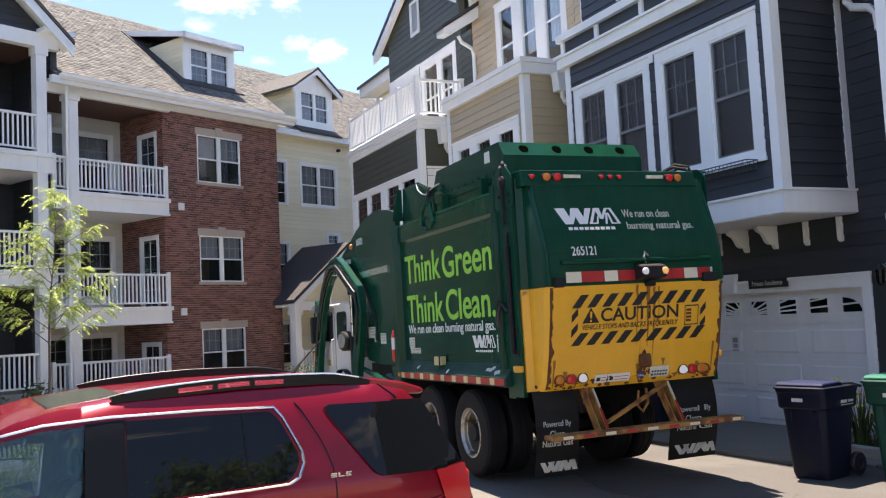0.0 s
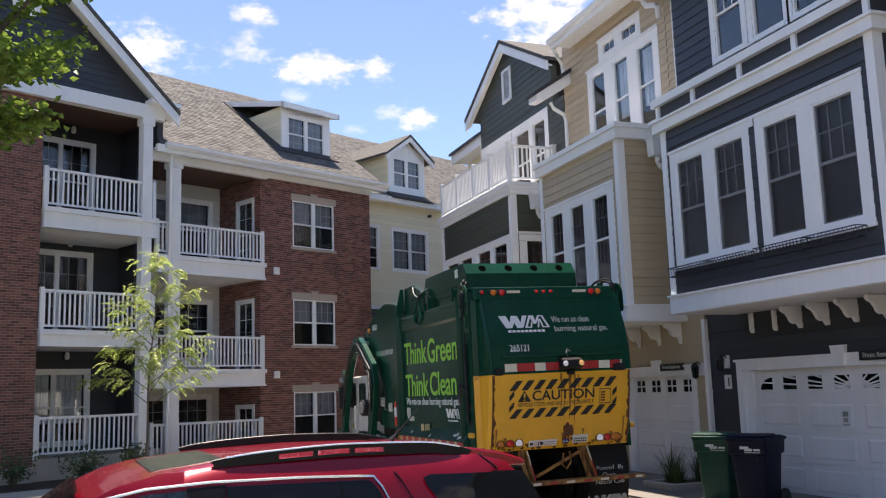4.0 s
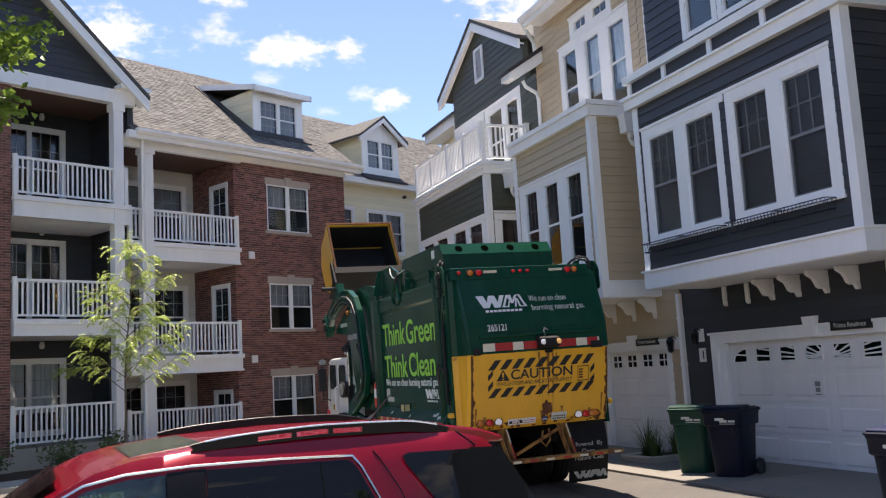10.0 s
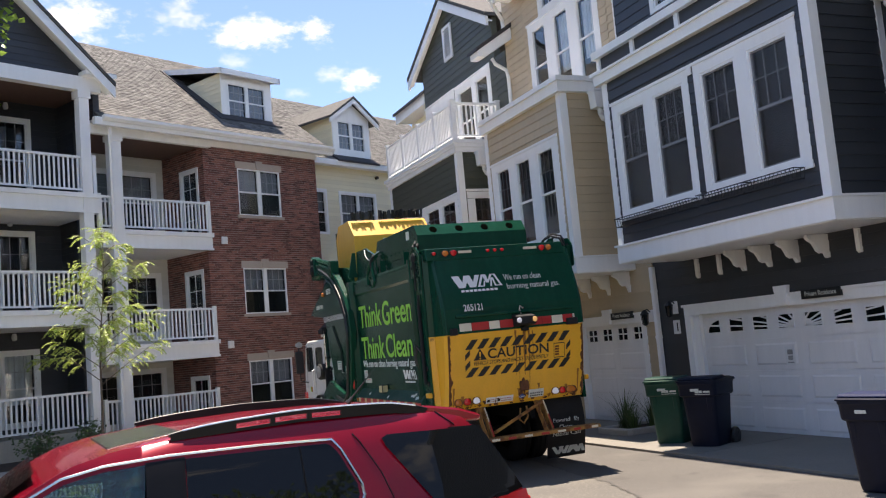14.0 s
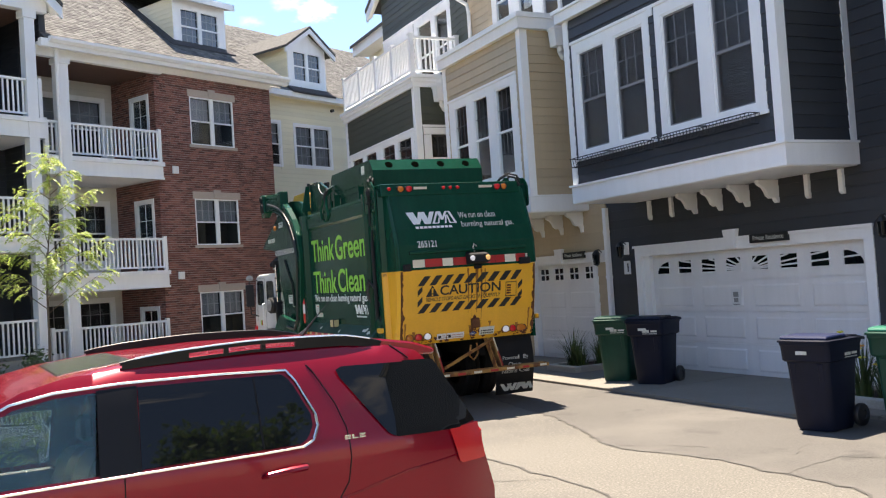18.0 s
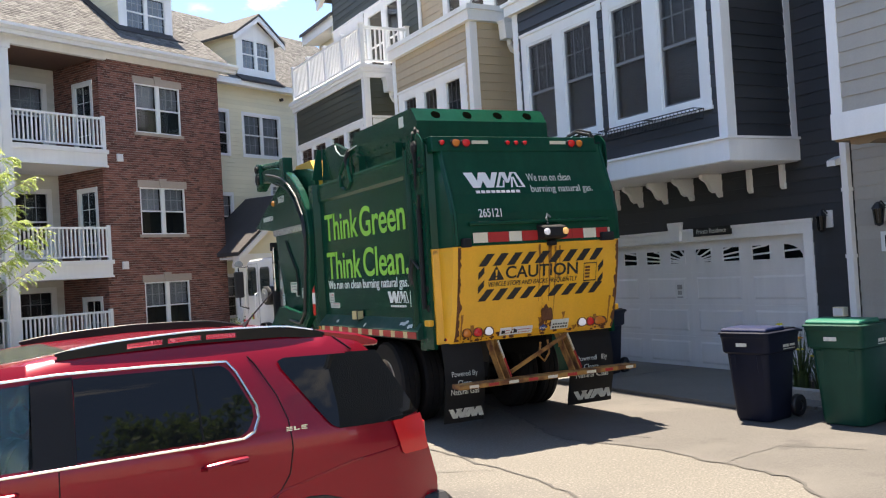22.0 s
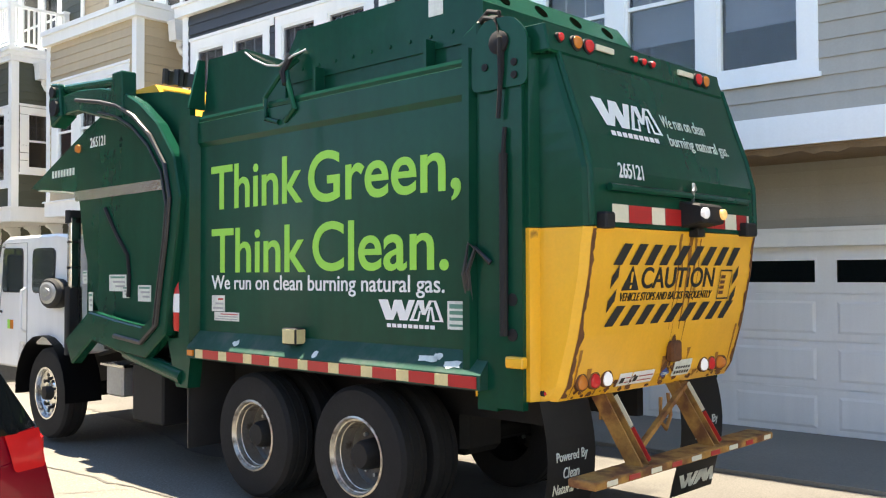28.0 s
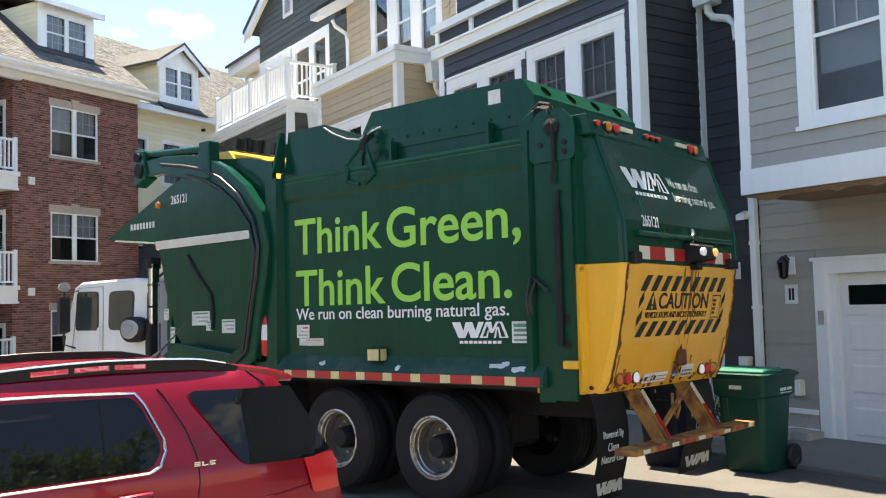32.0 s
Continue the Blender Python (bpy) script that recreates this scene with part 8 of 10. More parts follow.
    rear_text("caution_small_lettering", "VEHICLE STOPS AND BACKS FREQUENTLY", -0.66, 0.585, 1.705, 1.772, "ink", lean=0.2, weight=0.0)
    for a, b in ((1.70, 1.712), (1.915, 1.927)):
        sheet("label_line", 0.67, 0.87, a, b, "ink", off=0.006)
    for a in (0.67, 0.862):
        sheet("label_line", a, a + 0.008, 1.70, 1.927, "ink", off=0.006)
    for k in range(4):
        sheet("label_line", 0.69, 0.76, 1.74 + 0.04 * k, 1.765 + 0.04 * k, "rust", off=0.006)
    # upper marks
    emblem(-0.86, -0.03, 2.90, 3.15)
    rear_text("slogan", "We run on clean", 0.01, 0.62, 3.04, 3.13, "decal_old", weight=0.0)
    rear_text("slogan", "burning natural gas.", 0.03, 0.92, 2.88, 2.99, "decal_old", weight=0.0)
    rear_text("fleet_number", "265121", -0.76, -0.45, 2.56, 2.67, "decal")


def rear_gear():
    for s, dz in ((-1, 0.0), (1, 0.0)):
        x0, x1 = (-1.24, -0.68) if s < 0 else (0.55, 1.20)
        bm = bmesh.new()
        prev = None
        for i in range(9):
            z = 1.06 - 0.86 * i / 8
            y = 0.10 - 0.06 * math.sin(i * 0.5) + (0.0 if s < 0 else 0.05)
            cur = (bm.verts.new((x0, y, z)), bm.verts.new((x1, y, z)))
            if prev:
                bm.faces.new((prev[0], prev[1], cur[1], cur[0]))
            prev = cur
        bmesh.ops.solidify(bm, geom=bm.faces[:], thickness=0.015)
        part("mud_flap", bm, "flap", truck)
        for body, za, zb, wa, wb in (("Powered By", 0.70, 0.77, 0.12, 0.56), ("Clean", 0.615, 0.68, 0.22, 0.45), ("Natural Gas", 0.52, 0.585, 0.10, 0.58)):
            place = Matrix(((1, 0, 0, x0 + wa * (x1 - x0) / 0.68), (0, 0, -1, -0.0), (0, 1, 0, za), (0, 0, 0, 1)))
            ob = lettering("flap_lettering", body, (wb - wa) * (x1 - x0) / 0.68, zb - za, "decal_old", truck, place)
            for v in ob.data.vertices:
                i = (1.06 - v.co.z) / 0.86 * 8
                v.co.y += 0.10 - 0.06 * math.sin(i * 0.5) + (0.0 if s < 0 else 0.05) - 0.004
        w = x1 - x0
        for a, b, c, d in ((0.14, 0.26, 0.30, 0.20), (0.26, 0.38, 0.20, 0.30), (0.32, 0.44, 0.30, 0.20), (0.44, 0.54, 0.20, 0.30), (0.56, 0.66, 0.20, 0.30), (0.66, 0.74, 0.30, 0.22), (0.74, 0.84, 0.22, 0.30), (0.84, 0.92, 0.30, 0.20)):
            bm = bmesh.new()
            vs = []
            for xx, zz in ((a * w + x0 - 0.02, 0.36 if c > d else 0.25), (a * w + x0 + 0.045, 0.36 if c > d else 0.25), (b * w + x0 + 0.045, 0.25 if c > d else 0.36), (b * w + x0 - 0.02, 0.25 if c > d else 0.36)):
                i = (1.06 - zz) / 0.86 * 8
                vs.append(bm.verts.new((xx, 0.10 - 0.06 * math.sin(i * 0.5) + (0.0 if s < 0 else 0.05) - 0.006, zz)))
            bm.faces.new(vs)
            part("flap_emblem", bm, "decal_old", truck)
    bm = bmesh.new()
    box(bm, -1.23, 1.25, -0.30, -0.10, 0.615, 0.665)
    step = part("rear_step", bm, "rusty", truck, "rusty steel rear step with worn yellow paint", bevel=0.008)
    for k in range(9):
        bm = bmesh.new()
        box(bm, -1.1 + 0.27 * k, -1.1 + 0.27 * k + 0.13, -0.304, -0.3005, 0.625, 0.655)
        part("reflector", bm, "redtape" if k % 2 else "whitetape", step)
    for x, d in ((-0.56, 0.12), (0.42, 0.12)):
        bm = bmesh.new()
        prism(bm, [(0.02, 1.06), (0.14, 1.06), (-0.14, 0.66), (-0.26, 0.66)], x - 0.035, x - 0.022, "x")
        prism(bm, [(0.02, 1.06), (0.14, 1.06), (-0.14, 0.66), (-0.26, 0.66)], x + 0.045, x + 0.058, "x")
        box(bm, x - 0.022, x + 0.045, 0.06, 0.075, 0.9, 1.06)
        hanger = part("step_hanger", bm, "rusty", truck)
        for ya, za, yb, zb, mt in ((0.005, 1.04, -0.115, 0.865, "whitetape"), (-0.12, 0.858, -0.245, 0.68, "redtape")):
            bm = bmesh.new()
            bar(bm, (x + 0.062, ya, za), (x + 0.062, yb, zb), 0.008, 0.05)
            part("reflector", bm, mt, hanger)
    bm = bmesh.new()
    bar(bm, (-0.42, -0.12, 0.72), (0.5, 0.02, 1.04), 0.035, 0.035)
    part("step_brace", bm, "rusty", truck)
    bm = bmesh.new()
    tube(bm, [(0.1, 0.0, 0.98), (0.06, -0.02, 0.84), (0.12, -0.03, 0.78), (0.2, -0.02, 0.86), (0.2, 0.0, 1.0)], 0.014, 6)
    part("tow_loop", bm, "rusty", truck)


def truck_body():
    # box body with ribs and panel
    bm = bmesh.new()
    prism(bm, [(-1.19, 1.32), (1.19, 1.32), (1.19, 3.285), (1.02, 3.30), (1.0, 3.42), (-1.0, 3.42), (-1.02, 3.30), (-1.19, 3.285)], 0.62, 4.25, "y")
    part("body", bm, "tgreen", truck)
    for s in (-1, 1):
        for y0, y1, z1 in ((0.58, 0.70, 3.35), (3.97, 4.21, 3.32)):
            bm = bmesh.new()
            prism(bm, [(s * 1.19, y0), (s * 1.285, y0 + 0.03), (s * 1.285, y1 - 0.03), (s * 1.19, y1)], 1.24, z1, "z")
            part("body_post", bm, "tgreen", truck)
        bm = bmesh.new()
        prism(bm, [(s * 1.17, 3.26), (s * 1.207, 3.26), (s * 1.212, 3.285), (s * 1.206, 3.31), (s * 1.17, 3.315)], 0.66, 3.97, "y")
        part("top_rail", bm, "tgreen", truck)
        # sloping ledge and marker strip
        bm = bmesh.new()
        prism(bm, [(s * 1.0, 1.36), (s * 1.19, 1.38), (s * 1.31, 1.235), (s * 1.31, 1.14), (s * 1.0, 1.14)], 0.5, 4.0, "y")
        part("side_ledge", bm, "ledge", truck, "dusty green ledge with scuffed paint")
        n = 9
        for k in range(n):
            y = 0.53 + 3.32 * k / n
            for a, b, c in ((y, y + 0.245, "redtape"), (y + 0.247, y + 0.367, "agedtape")):
                bm = bmesh.new()
                box(bm, s * 1.311, s * 1.316, a, b, 1.15, 1.225)
                part("reflector", bm, c, truck)
        bm = bmesh.new()
        box(bm, s * 1.31, s * 1.325, 3.88, 3.97, 1.165, 1.215)
        part("side_marker", bm, "amber", truck)
    # tall hinge column between body and tailgate
    for s in (-1, 1):
        bm = bmesh.new()
        box(bm, s * 1.2, s * 1.25, 0.2, 0.42, 1.0, 3.5)
        col = part("hinge_column", bm, "tgreen", truck)
        bm = bmesh.new()
        box(bm, s * 1.12, s * 1.235, 0.42, 0.585, 0.98, 3.36)
        part("hinge_recess", bm, "tgreen", col)
        bm = bmesh.new()
        tube(bm, [(s * 1.275, 0.33, 1.5), (s * 1.275, 0.33, 2.75)], [0.028, 0.028], 10)
        tube(bm, [(s * 1.275, 0.33, 2.75), (s * 1.27, 0.32, 2.95)], 0.015, 10)
        part("tailgate_cylinder", bm, "under", col, smooth=True)
        for z, r in ((1.5, 0.04), (1.72, 0.04), (3.16, 0.024), (3.26, 0.024), (3.37, 0.045)):
            bm = bmesh.new()
            lathe(bm, [(0.0, 0.0), (r, 0.0), (r, s * 0.006), (0.0, s * 0.006)], "x", 12, Matrix.Translation((s * 1.25, 0.28, z)))
            part("bolt", bm, "under", col)
        bm = bmesh.new()
        box(bm, s * 1.25, s * 1.31, 0.16, 0.30, 1.30, 1.37)
        part("tailgate_lock", bm, "tyellow", col, bevel=0.01)
        bm = bmesh.new()
        tube(bm, [(s * 1.25, 0.62, 1.65), (s * 1.29, 0.62, 1.9), (s * 1.28, 0.56, 2.05), (s * 1.25, 0.46, 1.95)], 0.018, 6)
        tube(bm, [(s * 1.25, 0.64, 1.65), (s * 1.30, 0.65, 1.88), (s * 1.28, 0.62, 2.08), (s * 1.25, 0.52, 2.0)], 0.014, 6)
        part("hydraulic_hose", bm, "black", col)
    for s in (-1, 1):
        bm = bmesh.new()
        prism(bm, rounded([(0.14, 3.05), (0.14, 3.38), (0.26, 3.50), (0.50, 3.50), (0.60, 3.36), (0.60, 3.05)], 0.06), s * 1.252, s * 1.268, "x")
        ear = part("hinge_ear", bm, "tgreen", truck)
        bm = bmesh.new()
        lathe(bm, [(0.0, 0.0), (0.075, 0.0), (0.075, s * 0.02), (0.045, s * 0.035), (0.0, s * 0.035)], "x", 18, Matrix.Translation((s * 1.268, 0.36, 3.34)))
        part("hinge_pin", bm, "under", ear, smooth=True)
        for k, (y, z) in enumerate(((0.24, 3.2), (0.24, 3.12), (0.48, 3.2))):
            bm = bmesh.new()
            lathe(bm, [(0.0, 0.0), (0.024, 0.0), (0.024, s * 0.012), (0.0, s * 0.012)], "x", 10, Matrix.Translation((s * 1.268, y, z)))
            part("bolt", bm, "under", ear)
        for dx, lift in ((0.0, 0.0), (0.035, 0.03), (0.07, -0.02)):
            bm = bmesh.new()
            tube(bm, [(s * (1.02 + dx), 0.82, 3.40), (s * (1.06 + dx), 0.70, 3.52 + lift), (s * (1.12 + dx), 0.55, 3.57 + lift), (s * (1.19 + dx), 0.40, 3.52 + lift), (s * (1.235 + dx), 0.33, 3.36), (s * 1.285, 0.34, 3.10), (s * 1.285, 0.36, 2.86)], 0.016, 7)
            part("hydraulic_hose", bm, "under", ear, smooth=True)
        bm = bmesh.new()
        prism(bm, [(0.60, 3.30), (0.60, 3.55), (0.74, 3.47), (0.80, 3.30)], s * 1.10, s * 1.2, "x")
        part("corner_cap", bm, "tgreen", truck, bevel=0.015)
    # raised cover; black discs on its sloping end paint the shade of holes
    bm = bmesh.new()
    prism(bm, [(0.67, 3.46), (0.67, 3.715), (0.80, 3.885), (2.70, 3.885), (2.84, 3.68), (2.84, 3.46)], -1.07, 0.76, "x")
    cover = part("top_cover", bm, "tgreen", truck)
    for k in range(4):
        bm = bmesh.new()
        x = -0.78 + 0.43 * k
        mt = Matrix.Translation((x, 0.735, 3.80)) @ Matrix.Rotation(math.atan2(0.17, 0.13), 4, "X")
        lathe(bm, [(0.0, -0.004), (0.06, -0.004), (0.06, 0.004), (0.0, 0.004)], "z", 18, mt @ Matrix.Rotation(math.pi, 4, "X"))
        part("cover_hole", bm, "void", cover)
    bm = bmesh.new()
    box(bm, -1.074, -1.07, 1.04, 1.18, 3.70, 3.83)
    part("sticker", bm, "decal_old", cover)
    for y in (1.12, 2.35):
        bm = bmesh.new()
        prism(bm, [(y, 3.30), (y + 0.03, 3.30), (y + 0.03, 3.52), (y, 3.52)], -1.16, -1.07, "x")
        part("cover_rib", bm, "tgreen", cover)
    bm = bmesh.new()
    box(bm, -1.03, 1.03, 2.85, 4.15, 3.42, 3.47)
    part("hopper_bridge", bm, "tgreen", truck)
    for s in (-1, 1):
        bm = bmesh.new()
        prism(bm, [(2.85, 3.30), (2.85, 3.66), (3.42, 3.86), (4.02, 3.86), (4.10, 3.30)], s * 1.05, s * 1.08, "x")
        part("hopper_wing", bm, "tgreen", truck)
    bm = bmesh.new()
    prism(bm, [(-1.08, 3.40), (-1.25, 3.40), (-1.14, 3.86), (-1.08, 3.86)], 4.08, 4.11, "y")
    part("hopper_gusset", bm, "tgreen", truck)
    bm = bmesh.new()
    prism(bm, [(1.08, 3.40), (1.25, 3.40), (1.14, 3.86), (1.08, 3.86)], 4.08, 4.11, "y")
    part("hopper_gusset", bm, "tgreen", truck)
    for pts, r, mt in (([(-1.1, 3.40, 3.82), (-1.16, 3.2, 3.72), (-1.2, 2.95, 3.62), (-1.22, 2.75, 3.58), (-1.2, 2.6, 3.64), (-1.1, 2.55, 3.7)], 0.009, "steel"), ([(-1.1, 2.62, 3.7), (-1.18, 2.66, 3.62), (-1.225, 2.76, 3.48), (-1.235, 2.92, 3.34), (-1.235, 2.90, 3.16), (-1.225, 2.74, 3.12)], 0.024, "tgreen"), ([(-1.1, 2.66, 3.64), (-1.19, 2.69, 3.55), (-1.23, 2.6, 3.40), (-1.235, 2.52, 3.2), (-1.225, 2.66, 3.12)], 0.024, "tgreen"), ([(-1.18, 2.64, 3.66), (-1.22, 2.70, 3.52), (-1.22, 2.66, 3.42)], 0.03, "under")):
        bm = bmesh.new()
        tube(bm, pts, r, 8)
        part("hose_loop", bm, mt, truck, smooth=True)
    for s in (-1, 1):
        boxes("cover_skirt", [(s * 1.0, s * 1.055, 0.72, 2.84, 3.29, 3.47)], "tgreen", truck)
        bm = bmesh.new()
        prism(bm, [(s * 1.19, 3.03), (s * 1.218, 3.07), (s * 1.222, 3.25), (s * 1.19, 3.27)], 0.71, 3.965, "y")
        part("upper_band", bm, "tgreen", truck)
        for k in range(9):
            bm = bmesh.new()
            lathe(bm, [(0.0, 0.0), (0.016, 0.0), (0.014, s * 0.01), (0.0, s * 0.012)], "x", 8, Matrix.Translation((s * 1.071 if s < 0 else 0.761, 0.95 + 0.21 * k, 3.56)))
            part("rivet", bm, "tgreen", cover)
    # hopper walls and hood over the cab
    side = [(4.21, 1.30), (4.21, 3.55), (4.6, 3.64), (5.2, 3.70), (5.8, 3.62), (6.25, 3.48), (7.0, 3.20), (7.76, 2.91), (6.60, 2.80), (6.48, 2.7), (6.35, 2.2), (6.1, 1.6), (5.85, 1.36), (5.2, 1.30)]
    for s in (-1, 1):
        bm = bmesh.new()
        prism(bm, side, s * 1.10, s * 1.16, "x")
        w = part("hopper_side", bm, "tgreen", truck)
        bm = bmesh.new()
        prism(bm, [(4.6, 2.70), (6.52, 2.69), (6.55, 2.80), (4.6, 2.80)], s * 1.16, s * 1.185, "x")
        part("trim_strip", bm, "alu", w)
        bm = bmesh.new()
        pts = [(5.85, 2.58), (5.6, 2.3), (5.36, 2.08), (5.32, 1.85), (5.34, 1.66)]
        tube(bm, [(s * 1.17, y, z) for y, z in pts], 0.022, 6)
        part("conduit", bm, "under", w)
        for y, z, a, b in ((5.58, 1.80, 0.36, 0.17), (5.40, 1.71, 0.14, 0.12), (5.03, 1.70, 0.25, 0.16), (6.18, 1.60, 0.09, 0.2), (6.32, 1.86, 0.1, 0.14)):
            bm = bmesh.new()
            box(bm, s * 1.16, s * 1.166, y - a / 2, y + a / 2, z - b / 2, z + b / 2)
            note = part("sticker", bm, "decal_old", w)
            for q in range(3):
                boxes("print", [(s * 1.166, s * 1.168, y - a * 0.42, y + a * (0.42 - 0.15 * q), z + b * (0.28 - 0.27 * q), z + b * (0.40 - 0.27 * q))], "sage" if q == 0 else "steel", note)
    bm = bmesh.new()
    prism(bm, [(6.25, 3.48), (7.0, 3.2), (7.76, 2.91), (7.7, 2.88), (6.25, 3.41)], -1.1, 1.1, "x")
    part("cab_hood", bm, "tgreen", truck)
    bm = bmesh.new()
    box(bm, -1.1, 1.1, 6.3, 6.4, 1.4, 3.42)
    part("hopper_front", bm, "tgreen", truck)
    bm = bmesh.new()
    box(bm, -1.1, 1.1, 4.3, 6.3, 1.4, 1.5)
    part("hopper_floor", bm, "under", truck)
    side_text("fleet_number", "265121", 6.22, 5.88, 3.25, 3.36, "decal", x=-1.162, weight=0.01)
    for k in range(8):
        bm = bmesh.new()
        box(bm, -1.166, -1.162, 7.12 - 0.075 * k, 7.165 - 0.075 * k, 2.99, 3.07)
        part("maker_mark", bm, "decal_old", truck)
    bm = bmesh.new()
    lathe(bm, [(0.05, 0.0), (0.04, -0.03), (0.0, -0.04)], "x", 12, Matrix.Translation((-1.16, 6.5, 3.27)))
    part("side_marker", bm, "amber", truck)
    # big side lettering
    side_text("big_lettering", "Think", 3.79, 2.47, 2.455, 2.84, "lime", weight=0.013)
    side_text("big_lettering", "Green,", 2.40, 0.765, 2.375, 2.84, "lime", weight=0.013)
    side_text("big_lettering", "Think", 3.78, 2.43, 1.90, 2.285, "lime", weight=0.013)
    side_text("big_lettering", "Clean.", 2.345, 0.88, 1.905, 2.29, "lime", weight=0.013)
    side_text("slogan", "We run on clean burning natural gas.", 3.78, 0.92, 1.715, 1.875, "decal", weight=0.006)
    emblem(0.0, 0.66, 1.50, 1.70, on_tail=False, y0=1.58)
    bm = bmesh.new()
    box(bm, -1.196, -1.191, 0.70, 0.89, 1.51, 1.70)
    note = part("sticker", bm, "decal_old", truck)
    for q in range(4):
        boxes("print", [(-1.198, -1.196, 0.72, 0.87, 1.53 + 0.04 * q, 1.545 + 0.045 * q)], "sage", note)
    # worn paint and old decals on the ledge
    wr = random.Random(31)
    for y, x, rr in ((1.02, -1.25, 0.13), (0.78, -1.27, 0.09), (0.95, -1.235, 0.05), (3.3, -1.26, 0.05), (2.2, -1.28, 0.035)):
        bm = bmesh.new()
        vs = []
        for q in range(10):
            u, v = x + 0.03 * wr.uniform(0.4, 1.0) * math.sin(q * 0.628), y + rr * wr.uniform(0.6, 1.1) * math.cos(q * 0.628)
            vs.append(bm.verts.new((u, v, 1.38 + (-1.19 - u) * -1.2083 + 0.004)))
        bm.faces.new(vs)
        part("worn_patch", bm, "decal_old", truck)
    for r in ((3.57, 3.77, 1.56, 1.70), (3.35, 3.73, 1.48, 1.555)):
        bm = bmesh.new()
        box(bm, -1.196, -1.191, *r)
        note = part("sticker", bm, "decal_old", truck)
        for q in range(3):
            w = r[3] - r[2]
            boxes("print", [(-1.198, -1.196, r[0] + 0.02, r[1] - 0.02 - 0.04 * q, r[2] + w * (0.15 + 0.28 * q), r[2] + w * (0.27 + 0.28 * q))], "redtape" if q == 2 else "steel", note)
    # work lamp on the ledge
    bm = bmesh.new()
    box(bm, -1.3, -1.2, 2.42, 2.6, 1.33, 1.46)
    wl2 = part("side_work_lamp", bm, "under", truck, bevel=0.01)
    bm = bmesh.new()
    box(bm, -1.305, -1.3, 2.435, 2.585, 1.34, 1.45)
    box(bm, -1.29, -1.21, 2.415, 2.42, 1.34, 1.45)
    part("lens", bm, "agedtape", wl2)
    # extinguisher
    ext_m = Matrix.Translation((-1.24, 4.22, -0.06))
    bm = bmesh.new()
    lathe(bm, [(0.0, 1.42), (0.06, 1.43), (0.068, 1.48), (0.068, 1.80), (0.045, 1.87), (0.025, 1.89), (0.025, 1.93)], "z", 16, ext_m)
    ext = part("fire_extinguisher", bm, "extred", truck, "red fire extinguisher with a white label", smooth=True)
    bm = bmesh.new()
    lathe(bm, [(0.07, 1.60), (0.07, 1.77)], "z", 16, ext_m)
    part("label_band", bm, "decal", ext)
    bm = bmesh.new()
    bar(bm, (-1.24, 4.17, 1.87), (-1.24, 4.29, 1.91), 0.03, 0.03)
    part("valve", bm, "black", ext)


